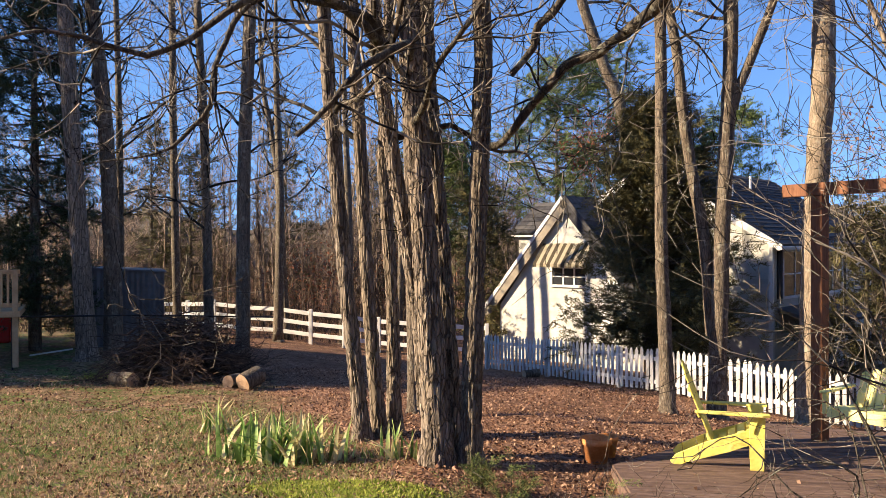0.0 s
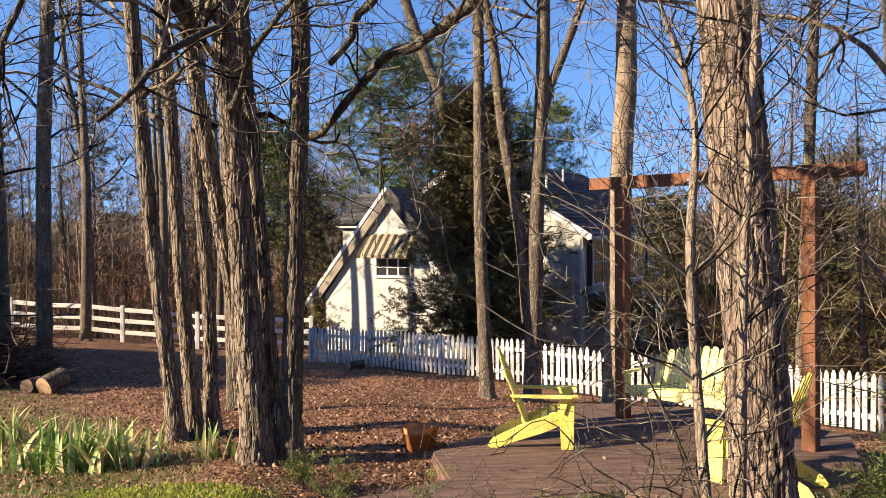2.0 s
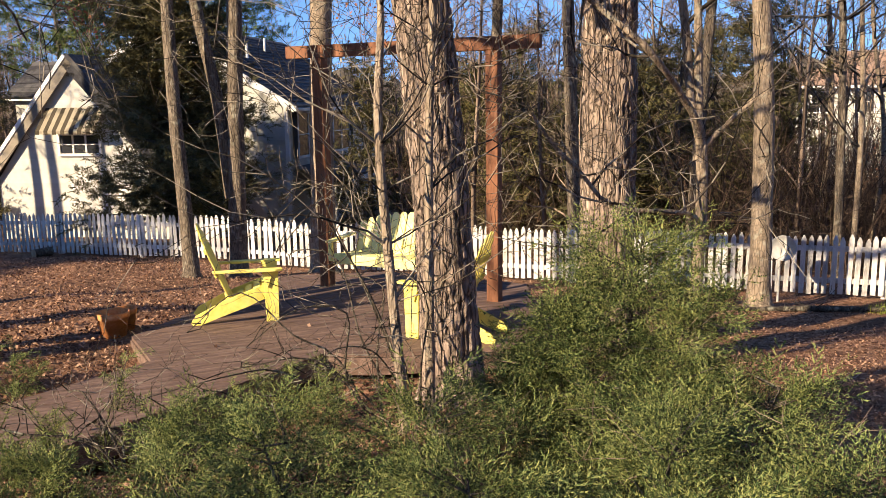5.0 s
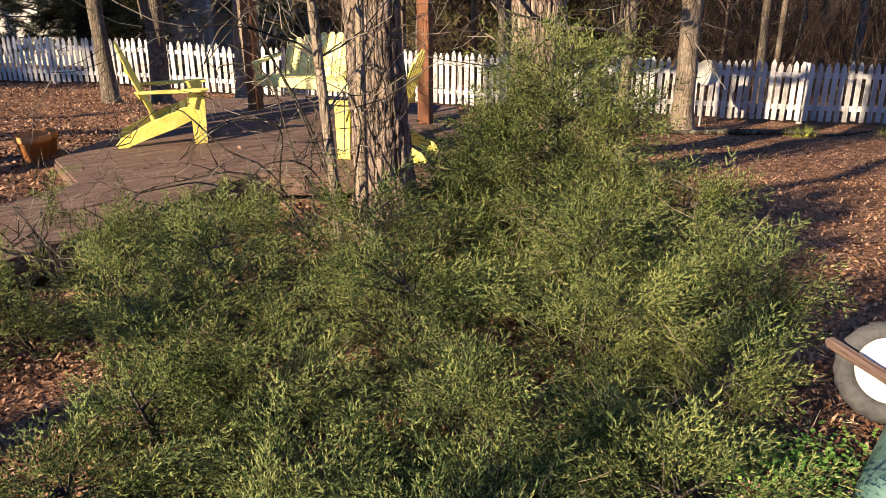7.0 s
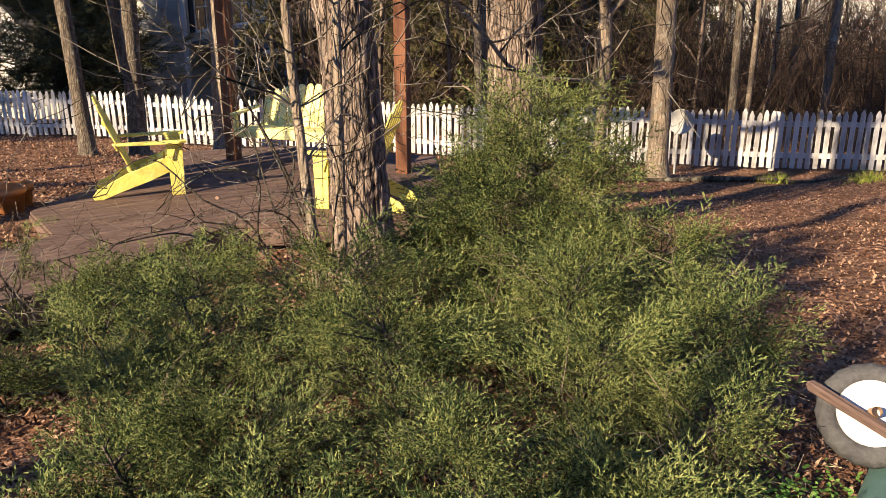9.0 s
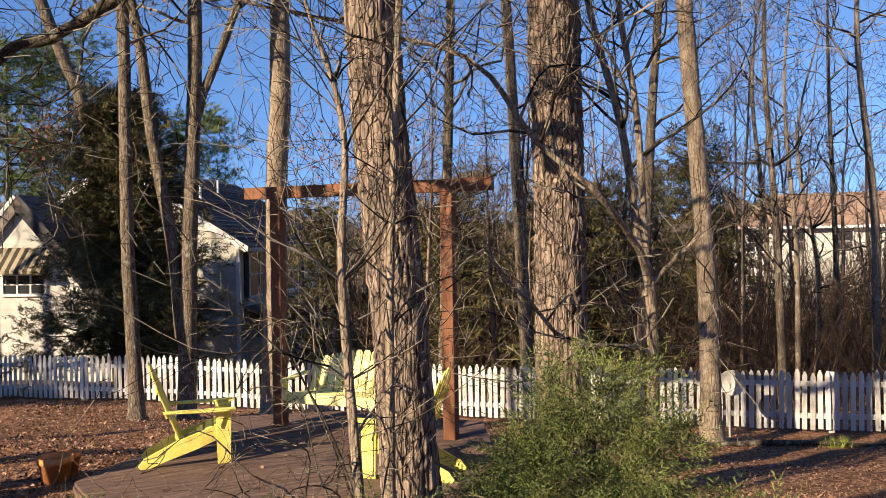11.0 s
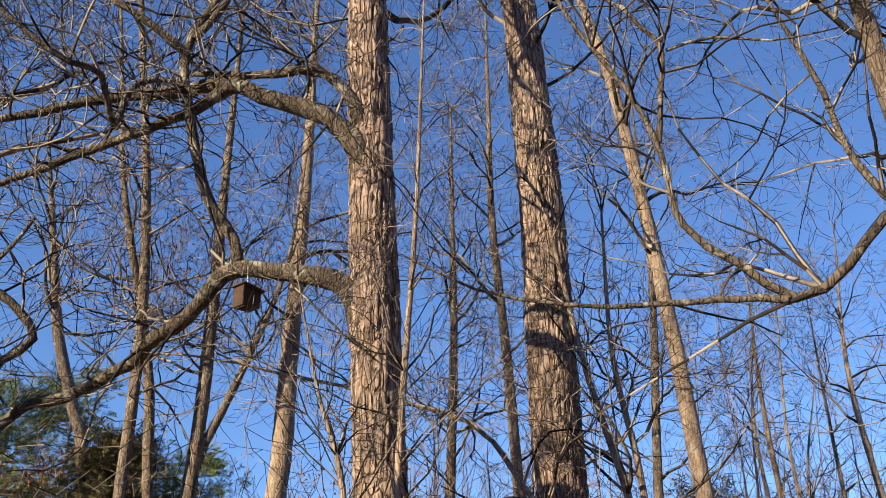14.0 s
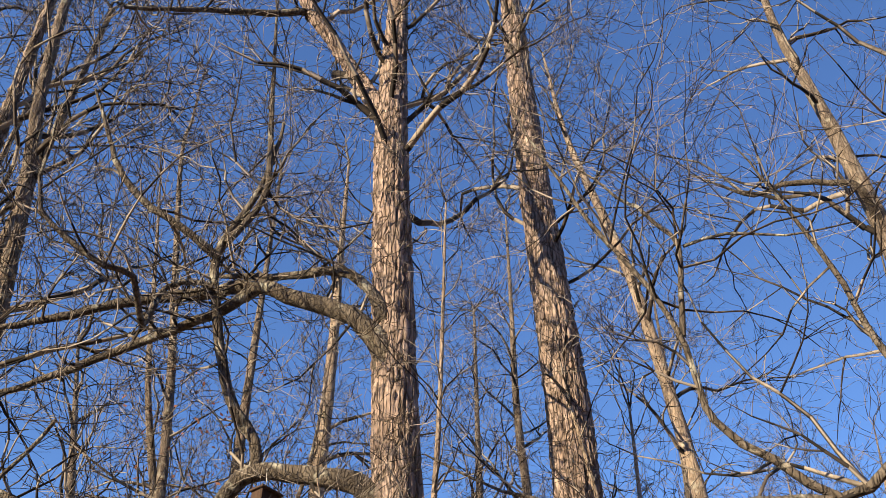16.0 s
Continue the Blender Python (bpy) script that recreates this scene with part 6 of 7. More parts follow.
# ---- brush pile and logs ----
def brush_pile():
    LEAST[0] = 0.0042
    x, y = -7.0, 16.5
    ob = tagged(new("brush_pile"), "heap of cut dark branches and twigs on the leaves", "brush pile")
    ob.matrix_basis = pose(x, y, gz(x, y)) @ Matrix.Diagonal((1.12, 1.12, 1.1, 1))
    rng = random.Random(6)
    rows = []
    for k in range(1250):
        a, t = rng.uniform(0, 6.283), rng.random() ** 0.5
        px, py = 1.15 * t * math.cos(a), 0.85 * t * math.sin(a)
        top = 1.15 * (1 - t ** 2.4)
        outer = k % 8 == 0
        p = Vector((px, py, (1.0 if outer else rng.uniform(0.0, 1.0)) * top + 0.02))
        b = rng.uniform(0, 6.283)
        d = Vector((math.cos(b), math.sin(b) * 0.8, rng.gauss(0.05, 0.25)))
        ln = rng.uniform(0.5, 1.3)
        if outer:
            bend = Vector((rng.gauss(0, 0.12), rng.gauss(0, 0.12), rng.gauss(0, 0.05)))
            pts = [p + d * ln * (q - 0.5) + bend * math.sin(3 * q) + Vector((0, 0, -0.35 * ln * (q - 0.5) ** 2)) for q in (0, 0.2, 0.4, 0.6, 0.8, 1)]
            r0 = rng.uniform(0.008, 0.018)
            v, f = tube([(q.x, q.y, max(0.012, q.z)) for q in pts], np.linspace(r0, r0 * 0.35, 6), 5, 0.1, k)
            part("branch", mesh_from("branch", v, f, BRUSH, True), BRUSH, ob)
        else:
            grow(rng, p, d, ln * 0.8, rng.uniform(0.006, 0.016), 1, rows, droop=0.12, wiggle=0.22, kids=(1, 3))
    r = np.array(rows)
    r[:, 2] = np.maximum(r[:, 2], 0.01)
    r[:, 5] = np.maximum(r[:, 5], 0.01)
    v, f = sticks(r, 4)
    tagged(part("inner_brush", mesh_from("inner_brush", v, f, BRUSH), BRUSH, ob), kind="stuff")


brush_pile()


def log(x, y, rz, ln, r, label, tilt=0.0, lift=0.0):
    ob = empty("log", (x, y, gz(x, y) + r * 0.9 + lift), rz, label, "log", "cut logs by the brush pile")
    rng = np.random.RandomState(int(abs(x) * 100))
    s = np.array([(t, 0.01 * math.sin(3 * t), tilt * t) for t in np.linspace(-ln / 2, ln / 2, 9)])
    v, f = tube(s, r, 20, 0.05, int(abs(x) * 100))
    part("bark", mesh_from("bark", v, f, BARK_GREY, True), BARK_GREY, ob)
    for e, k in ((0, 1), (-1, -1)):
        ring = v[:20] if e == 0 else v[-20:]
        part("cut_end", mesh_from("cut_end", ring - [0.003 * k, 0, 0], [list(range(20))[::k]], LOGEND), LOGEND, ob, "pale sawn log end")


log(-7.6, 15.4, -20, 0.55, 0.15, "short sawn log lying on the grass")
log(-4.95, 15.4, 60, 0.42, 0.18, "sawn log leaning on the brush pile", 0.3, 0.04)
log(-5.35, 15.5, 75, 0.36, 0.13, "dark sawn log end beside the pile")
log(0.2, 21.5, 35, 0.45, 0.10, "dark thick log lying near the fence")


def pole():
    x, y = -11.7, 19.2
    ob = tagged(new("white_pole"), "thin white plastic pole lying on the ground", "pole")
    ob.matrix_basis = pose(x, y, gz(x, y) + 0.10, 0, -7, 25)
    v, f = tube([(-0.5, 0, 0), (0.5, 0, 0)], 0.022, 10)
    part("tube", mesh_from("tube", v, f, WHITE, True), WHITE, ob)


pole()


# ---- round metal dish on a stake by the fence ----
def dish():
    x, y = 10.85, 9.42
    b = gz(x, y)
    ob = empty("metal_dish", (x, y, b), 0, "round pale grey metal dish on a stake before the fence", "dish")
    v, f = tube([(0, 0.05, -0.1), (0, 0.05, -0.05 - b)], 0.018, 8)
    part("stake", mesh_from("stake", v, f, GREYMETAL, True), GREYMETAL, ob)
    prof = [(0.0, 0.05), (0.08, 0.045), (0.14, 0.03), (0.185, 0.0), (0.195, -0.005), (0.195, 0.01), (0.13, 0.05), (0.0, 0.07)]
    n = 28
    v = np.array([(a * math.cos(t), z, a * math.sin(t)) for a, z in prof for t in np.arange(n) * 2 * math.pi / n])
    i, j = np.meshgrid(np.arange(len(prof) - 1), np.arange(n), indexing="ij")
    f = np.stack([i * n + j, i * n + (j + 1) % n, (i + 1) * n + (j + 1) % n, (i + 1) * n + j], -1).reshape(-1, 4)
    o = part("disc", mesh_from("disc", v, f, GREYMETAL, True), GREYMETAL, ob)
    o.matrix_basis = pose(0, 0, -0.03 - b, -8, 0, -46)


dish()


# ---- bird box on the elbowed limb ----
def bird_box():
    ob = empty("bird_box", (2.49, 6.06, 4.44), 20, "dark brown wooden bird box hanging from a limb", "bird box")
    part("body", prism([(-0.08, 0), (0.08, 0), (0.08, 0.13), (-0.08, 0.165)], 0.14, None, 0.004), BOXWOOD, ob)
    part("lid", box(0.20, 0.18, 0.016, pose(0, -0.01, 0.157, 0, 11), 0.003), BOXWOOD, ob)
    v, f = tube([(0.0, 0, 0.15), (0.0, 0.02, 0.36)], 0.004, 6)
    part("wire", mesh_from("wire", v, f, CHAIN), CHAIN, ob)


bird_box()


# ---- wheelbarrow lying in the leaves ----
def wheelbarrow():
    c = Vector((3.55, 1.40, 0.78))
    ob = empty("wheelbarrow", (c.x, c.y, gz(c.x, c.y)), 0, "tipped wheelbarrow with a white-hubbed wheel and green tub", "wheelbarrow")
    eye = Vector((1.18, 0.0, 2.1))
    n = (eye - c).normalized()
    n = (n + Vector((0.12, 0.05, 0.1))).normalized()
    rot = n.to_track_quat("Z", "Y").to_matrix().to_4x4()
    rel = Matrix.Translation(c - Vector((c.x, c.y, gz(c.x, c.y)))) @ rot
    k, s = 40, 12
    v, R, r = [], 0.128, 0.04
    for i in range(k):
        a = 2 * math.pi * i / k
        for j in range(s):
            b = 2 * math.pi * j / s
            rr = R + r * 0.95 * math.cos(b) + (0.004 if (i % 2 and math.cos(b) > 0.6) else 0)
            v.append((rr * math.cos(a), rr * math.sin(a), r * math.sin(b)))
    i, j = np.meshgrid(np.arange(k), np.arange(s), indexing="ij")
    f = np.stack([i * s + j, ((i + 1) % k) * s + j, ((i + 1) % k) * s + (j + 1) % s, i * s + (j + 1) % s], -1).reshape(-1, 4)
    wheel = part("wheel", mesh_from("tyre", v, f, TYRE, True), TYRE, ob, "black rubber tyre with a white hub")
    wheel.matrix_basis = rel
    prof = [(0.0, 0.03), (0.05, 0.032), (0.08, 0.02), (0.098, 0.024), (0.106, 0.035)]
    v = np.array([(a * math.cos(t), a * math.sin(t), z) for a, z in prof for t in np.arange(32) * 2 * math.pi / 32])
    i, j = np.meshgrid(np.arange(len(prof) - 1), np.arange(32), indexing="ij")
    f = np.stack([i * 32 + j, i * 32 + (j + 1) % 32, (i + 1) * 32 + (j + 1) % 32, (i + 1) * 32 + j], -1).reshape(-1, 4)
    part("hub", mesh_from("hub", v, f, WHITE, True), WHITE, wheel, "white painted wheel disc")
    v, f = tube([(0, 0, 0.02), (0.01, 0, 0.09)], [0.02, 0.016], 12)
    part("axle_bolt", mesh_from("axle_bolt", v, f, LOGEND, True), LOGEND, wheel)
    h = part("handle", box(0.80, 0.038, 0.038, None, 0.014), DECK, ob, "weathered wooden handle bar")
    h.matrix_basis = rel @ pose(0.17, -0.105, 0.07, 0, 3, -22)
    bm = prism([(-0.30, 0), (0.30, 0), (0.42, 0.24), (-0.42, 0.24)], 0.5, None, 0)
    bmesh.ops.bevel(bm, geom=bm.edges[:], offset=0.10, segments=6, profile=0.5, affect="EDGES")
    for face in bm.faces:
        face.smooth = True
    tub = part("tub", bm, GREEN_TUB, ob, "dull green tub")
    t0 = Vector((3.52, 1.12, 0.40))
    tub.matrix_basis = pose(t0.x - c.x, t0.y - c.y, t0.z - gz(c.x, c.y), 8, 6, 25)


wheelbarrow()


# ---- young juniper in the foreground ----
def juniper():
    x, y = 2.75, 3.3
    b = gz(x, y)
    ob = empty("juniper_bush", (x, y, b), 0, "sprawling green juniper with feathery sprays and bare twigs", "shrub")
    rng = random.Random(15)
    LEAST[0] = 0.0013
    spots, rows, bare = [], [], []
    # plume: foot x, y, top x, y, height, reach
    plumes = [(3.75, 3.3, 4.04, 3.45, 1.55, 0.55), (3.65, 3.4, 3.86, 3.5, 1.34, 0.5), (3.55, 3.45, 3.72, 3.6, 1.15, 0.5), (3.5, 3.5, 3.6, 3.65, 0.72, 0.42), (3.9, 3.15, 4.12, 3.2, 1.2, 0.45), (4.1, 2.9, 4.4, 2.9, 0.7, 0.45), (2.5, 3.9, 2.4, 4.3, 0.58, 0.45),
              (2.0, 3.9, 1.95, 4.3, 0.5, 0.38), (2.9, 3.2, 2.9, 3.4, 0.72, 0.5), (2.3, 3.2, 2.2, 3.5, 0.6, 0.5),
              (1.95, 3.1, 1.85, 3.4, 0.45, 0.38), (3.5, 2.7, 3.7, 2.7, 0.75, 0.5), (2.8, 2.6, 2.8, 2.8, 0.55, 0.5), (2.2, 2.5, 2.1, 2.7, 0.45, 0.42), (1.85, 2.5, 1.75, 2.65, 0.36, 0.32),
              (3.2, 2.2, 3.4, 2.2, 0.48, 0.42), (3.7, 2.25, 4.05, 2.15, 0.55, 0.42), (2.6, 2.0, 2.7, 2.05, 0.35, 0.4), (2.1, 1.95, 2.1, 2.0, 0.28, 0.32), (3.0, 1.8, 3.1, 1.75, 0.25, 0.3), (3.4, 1.85, 3.55, 1.8, 0.3, 0.36), (2.5, 1.65, 2.5, 1.6, 0.2, 0.3), (4.4, 3.5, 4.6, 3.6, 0.5, 0.35), (1.5, 3.8, 1.3, 4.3, 0.42, 0.36), (1.1, 3.6, 0.85, 4.2, 0.42, 0.36), (0.8, 4.2, 0.6, 4.6, 0.36, 0.34), (2.35, 1.6, 2.3, 1.5, 0.22, 0.36), (2.95, 1.5, 2.95, 1.4, 0.22, 0.34), (1.95, 1.75, 1.85, 1.7, 0.24, 0.36), (1.6, 2.2, 1.5, 2.25, 0.3, 0.34)]
    for fx, fy, tx, ty, h, reach in plumes:
        fx, fy, tx, ty, h = fx - 0.36, fy - 0.1, tx - 0.36, ty - 0.1, h * 0.82
        p0, p1 = Vector((fx - x, fy - y, gz(fx, fy) - b)), Vector((tx - x, ty - y, gz(tx, ty) - b + h))
        rows.append((*p0, *p1, 0.016, 0.005))
        for _ in range(int(12 + 42 * h)):
            t = rng.uniform(0.02, 1)
            a = rng.uniform(0, 6.283)
            q = p0.lerp(p1, t)
            ln = reach * (1.15 - 0.70 * t) * rng.uniform(0.4, 1.1)
            d = Vector((math.cos(a), math.sin(a), rng.uniform(0.05, 0.75)))
            e = q + d.normalized() * ln
            rows.append((*q, *e, 0.006, 0.002))
            for _ in range(12):
                k = 1.0 - 0.85 * rng.random() ** 1.4
                s = q.lerp(e, k) + Vector((rng.gauss(0, 0.018), rng.gauss(0, 0.018), rng.gauss(0, 0.018)))
                sd = d.normalized() + Vector((rng.gauss(0, 0.45), rng.gauss(0, 0.45), rng.gauss(0.0, 0.4)))
                spots.append((*s, *sd, rng.uniform(0.11, 0.23)))
        for _ in range(6):
            q = p0.lerp(p1, rng.uniform(0.1, 0.9)) + Vector((rng.gauss(0, reach * 0.3), rng.gauss(0, reach * 0.3), 0))
            grow(rng, q, (rng.gauss(0, 1), rng.gauss(0, 1), rng.gauss(0.3, 0.6)), rng.uniform(0.10, 0.34), 0.0026, 1, bare, kids=(2, 3))
    v, f = place_fronds(spots, SPRAYS, 5)
    part("foliage", mesh_from("foliage", v, f, JUNIPER), JUNIPER, ob)
    twig_part(ob, rows, "stem_wood", LIMB)
    twig_part(ob, bare, "dead_twig_wood", FAR_TWIG)


juniper()


def seedling(x, y, h, seed):
    ob = empty("juniper_seedling", (x, y, gz(x, y)), 0, "small thin juniper seedling in the leaf litter", "shrub", "juniper seedlings by the deck")
    rng = random.Random(seed)
    rows, spots = [], []
    for _ in range(4):
        a = rng.uniform(0, 6.283)
        p0, p1 = Vector((0, 0, -0.02)), Vector((math.cos(a) * h * 0.5, math.sin(a) * h * 0.5, h * rng.uniform(0.6, 1)))
        rows.append((*p0, *p1, 0.006, 0.003))
        for _ in range(16):
            k = rng.uniform(0.2, 1)
            d = (p1 - p0).normalized() + Vector((rng.gauss(0, 0.8), rng.gauss(0, 0.8), rng.gauss(0, 0.4)))
            spots.append((*p0.lerp(p1, k), *d, rng.uniform(0.08, 0.17)))
    v, f = place_fronds(spots, FRONDS, seed)
    part("foliage", mesh_from("foliage", v, f, JUNIPER), JUNIPER, ob)
    twig_part(ob, rows, "stem_wood", LIMB)


for k, (x, y, h) in enumerate([(0.6, 7.4, 0.42), (0.35, 7.6, 0.3), (2.3, 5.9, 0.65), (2.9, 6.3, 0.55), (1.1, 5.5, 0.75), (1.75, 5.5, 0.6), (0.5, 5.4, 0.6), (0.75, 5.1, 0.5), (1.45, 5.1, 0.5)]):
    seedling(x, y, h, 70 + k)


def bare_shrub(label, x, y, stems, reach, height, toward, seed):
    """Thin arching stems with crooked twigs."""
    ob = empty("bare_shrub", (x, y, gz(x, y)), 0, label, "shrub")
    rng = random.Random(seed)
    LEAST[0], BENDS[0] = 0.0014, 4
    rows = []
    for k in range(stems):
        a = toward + rng.gauss(0, 0.75)
        ln, top = reach * rng.uniform(0.6, 1.15), height * rng.uniform(0.45, 1.1)
        pts = [(rng.gauss(0, 0.03), rng.gauss(0, 0.03), -0.03, 0.009)]
        for q in (0.25, 0.5, 0.75, 1.0):
            pts.append((math.cos(a) * ln * q + rng.gauss(0, 0.05), math.sin(a) * ln * q + rng.gauss(0, 0.05), top * math.sin(2.1 * q) + rng.gauss(0, 0.04), 0.009 - 0.0065 * q))
        sp = spline(pts, 0.09)
        v, f = tube(sp[:, :3], sp[:, 3], 5, 0.12, seed + k)
        part("stem", mesh_from("stem", v, f, LIMB, True), LIMB, ob)
        for _ in range(8):
            q = sp[rng.randrange(len(sp) // 5, len(sp))]
            grow(rng, q[:3], (rng.gauss(0, 1), rng.gauss(0, 1), rng.gauss(0.15, 0.6)), rng.uniform(0.2, 0.6), 0.0042, 1, rows, kids=(2, 4), wiggle=0.3)
    twig_part(ob, rows, "twig_wood", TWIG)
    LEAST[0], BENDS[0] = 0.0042, 2


bare_shrub("leafless shrub with thin crooked twigs before the deck", 2.95, 5.0, 7, 1.35, 0.95, 2.9, 91)
bare_shrub("leafless shrub with arching twigs by the shaggy trunk", 3.25, 5.3, 6, 1.1, 1.5, 3.3, 92)
bare_shrub("low leafless twigs at the juniper's edge", 1.35, 4.9, 6, 0.75, 0.5, 2.0, 93)


def fallen_branch():
    x, y = 10.6, 8.45
    ob = empty("fallen_branch", (x, y, gz(x, y)), 0, "long dead branch lying in the leaves before the fence", "branch")
    line = [(-2.3, 0.1), (-1.5, -0.05), (-0.7, 0.1), (0.1, 0.02), (0.9, 0.12), (1.6, 0.3), (2.2, 0.35)]
    rows = [(a, b - 0.45 * a, gz(x + a, y + b - 0.45 * a) - gz(x, y) + 0.05 + 0.03 * math.sin(3 * a), 0.045 - 0.014 * abs(a)) for a, b in line]
    sp = spline(rows, 0.12)
    v, f = tube(sp[:, :3], sp[:, 3], 8, 0.14, 5)
    part("limb", mesh_from("limb", v, f, LIMB, True), LIMB, ob)
    rng = random.Random(44)
    tw = []
    for _ in range(14):
        q = sp[rng.randrange(len(sp))]
        grow(rng, q[:3], (rng.gauss(0, 1), rng.gauss(0, 1), rng.uniform(0.1, 0.8)), rng.uniform(0.3, 0.9), 0.012, 1, tw, kids=(2, 3))
    twig_part(ob, tw, "twig_wood", TWIG)


fallen_branch()


def dead_leaves(label, cx, cy, cz, rx, rz, n, size, seed):
    """Withered leaves still hanging in a tree's upper twigs."""
    r = np.random.RandomState(seed)
    d = r.normal(0, 1, (n, 3))
    d /= np.linalg.norm(d, axis=1)[:, None]
    c = np.array([cx, cy, cz]) + d * (r.uniform(0, 1, (n, 1)) ** 0.45) * [rx, rx, rz]
    a, b = r.normal(0, 1, (n, 3)), r.normal(0, 1, (n, 3))
    a *= size * r.uniform(0.6, 1.2, (n, 1)) / np.linalg.norm(a, axis=1)[:, None]
    b *= size * 0.6 / np.linalg.norm(b, axis=1)[:, None]
    v = np.stack([c - a, c + b, c + a, c - b], 1).reshape(-1, 3)
    tagged(new("hanging_leaves", mesh_from("hanging_leaves", v, np.arange(4 * n).reshape(-1, 4), HUNG_LEAF)), label, "leaves", kind="stuff")


dead_leaves("withered brown oak leaves high in the yard trees", 3.4, 15.4, 8.2, 2.0, 2.4, 420, 0.05, 1)
dead_leaves("red-brown dead leaves beside the pine", 2.2, 33.0, 6.2, 1.6, 1.6, 420, 0.09, 2)
dead_leaves("withered leaves in the woods behind the swing", 9.0, 20.0, 4.6, 2.2, 1.6, 380, 0.06, 3)
dead_leaves("rusty beech leaves in the woods beyond the rail fence", -5.5, 38.0, 1.2, 3.0, 2.0, 700, 0.09, 4)
dead_leaves("tan beech leaves low in the woods", -10.0, 36.0, 0.8, 2.6, 1.8, 600, 0.08, 5)
dead_leaves("tan leaves low in the woods beyond the picket fence", 21.0, 15.0, 0.4, 3.0, 1.3, 800, 0.05, 6)


# ---- irises ----
def iris_blade(bend, lean, w):
    """One sword-shaped blade, 1 high, bending towards +x."""
    v, f = [], []
    for k in range(6):
        t = k / 5
        r, z, ww = lean * t + bend * 0.6 * t * t, t - 0.35 * bend * t * t, w * (1 - t ** 2.5) + 0.002
        v += [(r, -ww, z), (r, ww, z), (r + 0.012, 0, z)]
        if k:
            m = 3 * k
            f += [(m - 3, m - 1, m + 2, m), (m - 1, m - 2, m + 1, m + 2)]
    return mesh_from("blade", v, f, IRIS)


BLADES = [iris_blade(0.15 + 0.12 * k, 0.06 * k, 0.048 + 0.006 * (k % 3)) for k in range(9)]


def iris(x, y, n, spread, h, label):
    ob = empty("iris_clump", (x, y, gz(x, y)), 0, label, "plant")
    rng = random.Random(int(x * 100))
    for _ in range(n):
        px, py = rng.gauss(0, spread), rng.gauss(0, spread * 0.45)
        hh = h * rng.uniform(0.5, 1.1)
        o = part("blade", BLADES[min(8, int(rng.random() ** 1.6 * 9))], IRIS, ob)
        o.matrix_basis = pose(px, py, -0.01, rng.gauss(0, 6), rng.gauss(0, 8), rng.uniform(0, 360)) @ Matrix.Diagonal((hh, hh, hh, 1))


iris(-1.93, 8.5, 170, 0.30, 0.58, "clump of green and yellowing iris blades")
iris(-3.2, 9.9, 26, 0.14, 0.5, "small clump of iris blades in the leaves")
iris(-0.68, 8.6, 24, 0.10, 0.4, "small yellow-green tuft of iris blades by the trunk")
iris(-1.15, 8.7, 18, 0.14, 0.24, "low withered iris blades among dead leaves")


# ---- leaf litter, grass, moss, weeds ----
def scatter_leaves():
    r = np.random.RandomState(2)
    n = 200000
    ang = np.radians(r.uniform(-48, 80, n))
    dist = 2.0 + 19 * r.uniform(0, 1, n) ** 1.5
    x, y = 1.1 + dist * np.sin(ang), dist * np.cos(ang)
    lawn = (-2.0 * x - y + 7.6 > 1.3) & (y < 11.5) & (y > 4.4) & (r.uniform(0, 1, n) < 0.35)
    on_deck = np.zeros(n, bool)
    for panel in DECK_PANELS:
        inside = np.ones(n, bool)
        for (x0, y0), (x1, y1) in zip(panel, panel[1:] + panel[:1]):
            inside &= ((x1 - x0) * (y - y0) - (y1 - y0) * (x - x0)) > -0.06
        on_deck |= inside
    ok = ~lawn & (~on_deck | (r.uniform(0, 1, n) < 0.006))
    x, y, on_deck, dist = x[ok], y[ok], on_deck[ok], dist[ok]
    z = np.where(on_deck, 0.006, ground_z(x, y) + r.uniform(0.002, 0.03, len(x)))
    s = r.uniform(0.010, 0.026, len(x)) * np.where(x > 4.0, 0.62, np.clip(0.22 + 0.13 * dist, 0.5, 1.0))
    a = r.uniform(0, 6.283, len(x))
    tilt = r.normal(0, 0.55, (len(x), 2))
    ex = np.stack([np.cos(a), np.sin(a), tilt[:, 0]], 1)
    ey = np.stack([-np.sin(a), np.cos(a), tilt[:, 1]], 1) * r.uniform(0.4, 0.75, (len(x), 1))
    c = np.stack([x, y, z], 1)
    up = np.array([0, 0, 1.0]) * (s * r.uniform(0.05, 0.4, len(x)))[:, None]
    S = s[:, None]
    v = np.stack([c - ex * S, c - ey * S + up, c + ex * S, c + ey * S + up], 1).reshape(-1, 3)
    b = np.arange(len(x))[:, None] * 4
    f = np.concatenate([b + [0, 1, 2], b + [0, 2, 3]], 1).reshape(-1, 3)
    tagged(new("leaf_litter", mesh_from("leaf_litter", v, f, DRY_LEAF)), "dry red-brown fallen leaves covering the ground", "leaves", kind="stuff")


scatter_leaves()


def blades(name, label, x, y, h, w, material, seed, category="grass"):
    r = np.random.RandomState(seed)
    n = len(x)
    z = ground_z(x, y) - 0.005
    a, l = r.uniform(0, 6.283, n), r.normal(0, 0.55, (n, 2)) * h[:, None]
    s = np.stack([np.cos(a), np.sin(a), np.zeros(n)], 1) * w[:, None]
    c = np.stack([x, y, z], 1)
    t = c + np.column_stack([l, h])
    v = np.stack([c - s, c + s, t], 1).reshape(-1, 3)
    tagged(new(name, mesh_from(name, v, np.arange(3 * n).reshape(-1, 3), material)), label, category, kind="stuff")


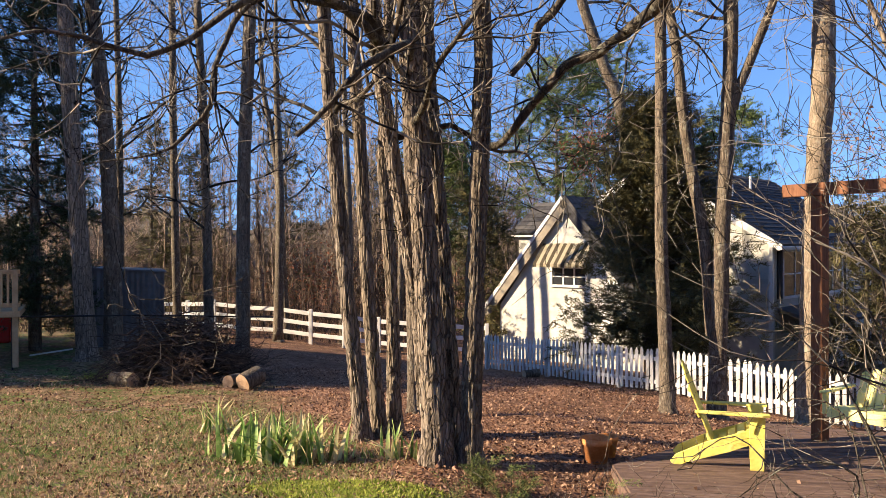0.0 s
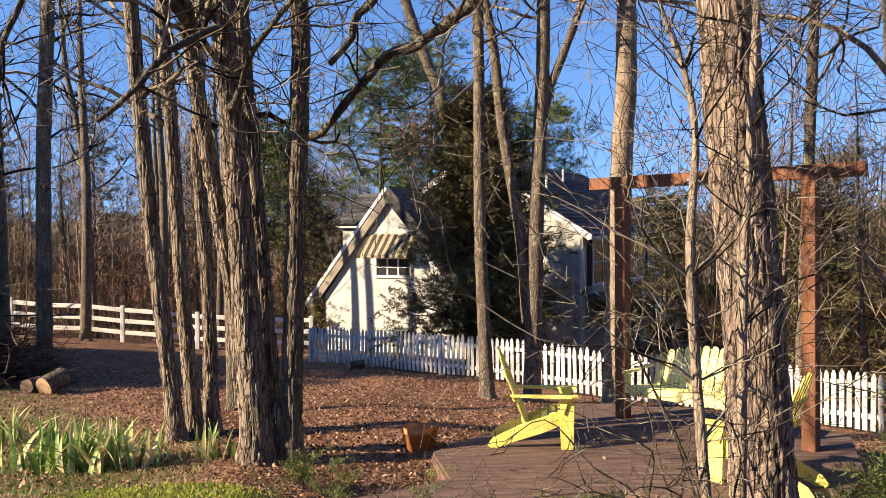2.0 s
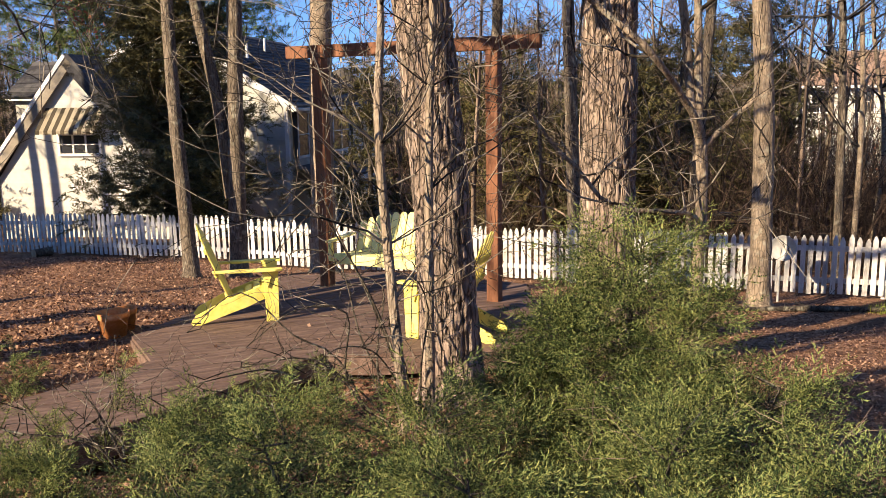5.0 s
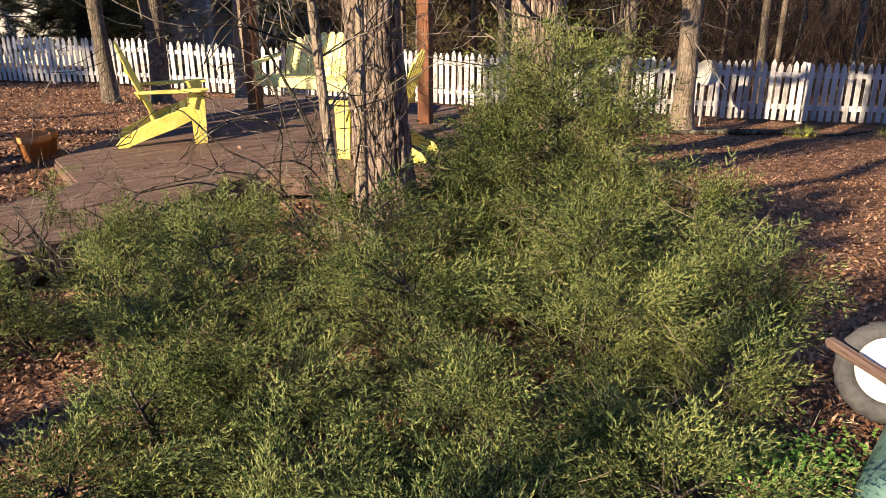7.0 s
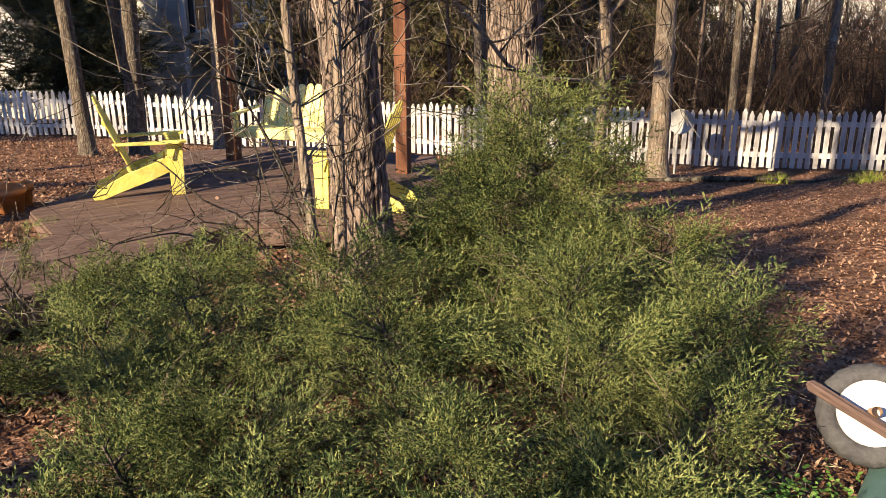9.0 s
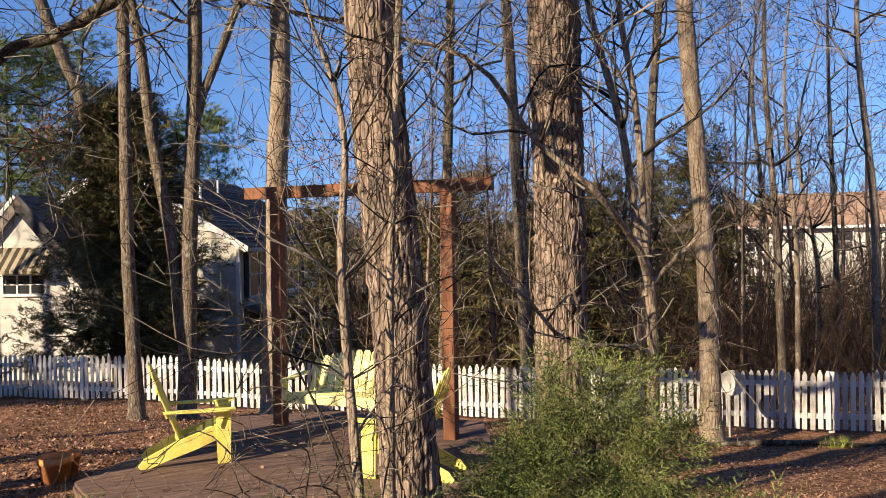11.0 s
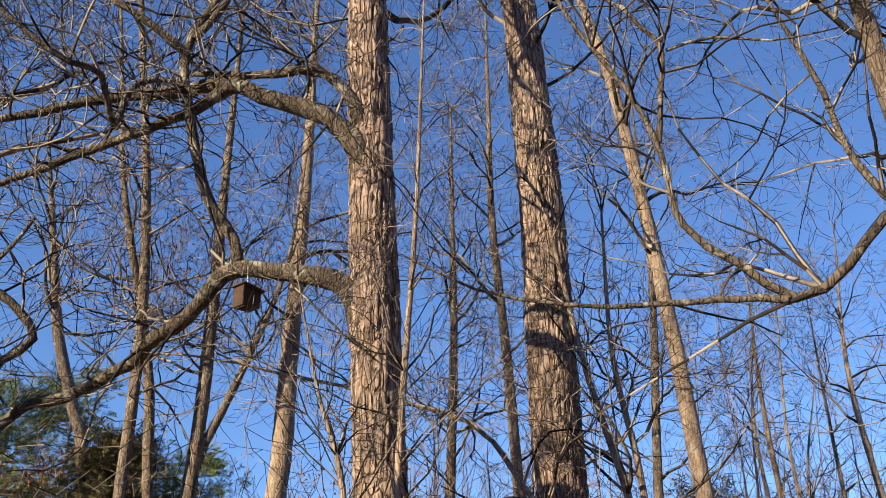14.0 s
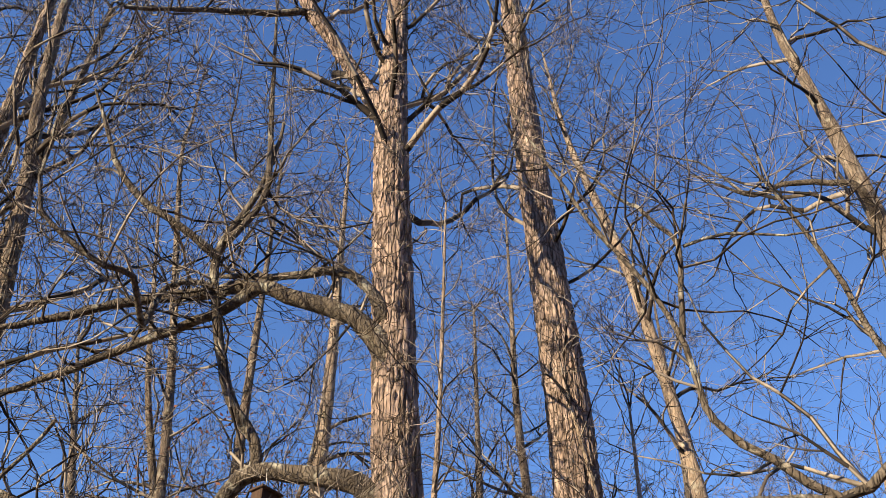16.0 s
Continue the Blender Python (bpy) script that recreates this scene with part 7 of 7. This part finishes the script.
def plants_on_ground():
    r = np.random.RandomState(12)
    n = 120000
    x, y = r.uniform(-10, 1.6, n), r.uniform(4.6, 14.5, n)
    patch = np.sin(1.7 * x + 0.6) * np.sin(1.9 * y + 0.3) + 0.6 * np.sin(4.1 * x + 2.2 * y) + r.normal(0, 0.5, n)
    ok = (-2.0 * x - y + 7.6 + 0.8 * patch > 0.9) & (y + 0.4 * patch < 11.6)
    x, y = x[ok], y[ok]
    blades("lawn_grass", "thin tan and green winter grass", x, y, r.uniform(0.015, 0.075, len(x)), r.uniform(0.002, 0.006, len(x)), GRASS, 1)
    n = 30000
    x, y = r.uniform(-9, 0.6, n), r.uniform(4.8, 12.5, n)
    ok = (np.sin(1.3 * x + 0.9 * y) * np.sin(1.1 * y - 0.7 * x + 1) + 0.5 * np.sin(3.1 * x) * np.sin(2.7 * y) + r.normal(0, 0.2, n) > 0.35) & (-2.0 * x - y + 7.6 > 0.7)
    x, y = x[ok], y[ok]
    blades("clover_patch", "short green clover patches in the thin lawn", x, y, r.uniform(0.012, 0.04, len(x)), r.uniform(0.005, 0.011, len(x)), IVY, 7)
    n = 22000
    t, k = r.uniform(0, 6.283, n), r.uniform(0, 1, n) ** 0.5 * (1 + r.normal(0, 0.12, n))
    x, y = -0.8 + 0.85 * k * np.cos(t), 7.1 + 0.42 * k * np.sin(t)
    blades("moss_patch", "bright yellow-green mossy ground cover", x, y, r.uniform(0.015, 0.05, n), r.uniform(0.006, 0.014, n), MOSS, 2, "moss")
    for i, (cx, cy, sp, m) in enumerate([(-8.6, 16.6, 0.28, 900), (13.0, 7.6, 0.2, 250), (11.6, 8.2, 0.15, 200), (14.2, 7.4, 0.25, 400)]):
        blades("grass_tuft", "fresh green tuft of grass in the leaves", cx + r.normal(0, sp, m), cy + r.normal(0, sp * 0.6, m), r.uniform(0.05, 0.2, m), np.full(m, 0.005), MOSS, 20 + i)
    # weeds with small round leaves
    rng = random.Random(31)
    rows = []
    for _ in range(26):
        LEAST[0] = 0.0016
        vx, vy = rng.gauss(3.15, 0.22), rng.gauss(1.5, 0.16)
        grow(rng, (vx, vy, gz(vx, vy) + 0.03), (rng.gauss(0, 1), rng.gauss(0, 1), 0.05), rng.uniform(0.10, 0.3), 0.0026, 1, rows, droop=0.3, kids=(1, 3))
    v, f = sticks(rows, 4)
    tagged(new("dry_vines", mesh_from("dry_vines", v, f, VINE)), "pale dry vine stems sprawling over the leaves", "vines", kind="stuff")
    n = 1300
    x, y = r.normal(3.12, 0.17, n), r.normal(1.36, 0.11, n)
    z = ground_z(x, y) + r.uniform(0.01, 0.10, n)
    s = r.uniform(0.004, 0.009, n)
    m = 6
    ang = np.arange(m) * 2 * np.pi / m
    nx = r.normal(0, 0.35, (n, 2))
    px, py = np.cos(ang)[None] * s[:, None], np.sin(ang)[None] * s[:, None]
    v = np.stack([x[:, None] + px, y[:, None] + py, z[:, None] + px * nx[:, :1] + py * nx[:, 1:]], -1).reshape(-1, 3)
    f = (np.arange(n)[:, None] * m + np.arange(m)[None])
    tagged(new("weeds", mesh_from("weeds", v, f, IVY)), "bright green small-leaved weeds by the wheelbarrow", "weeds", kind="stuff")


plants_on_ground()
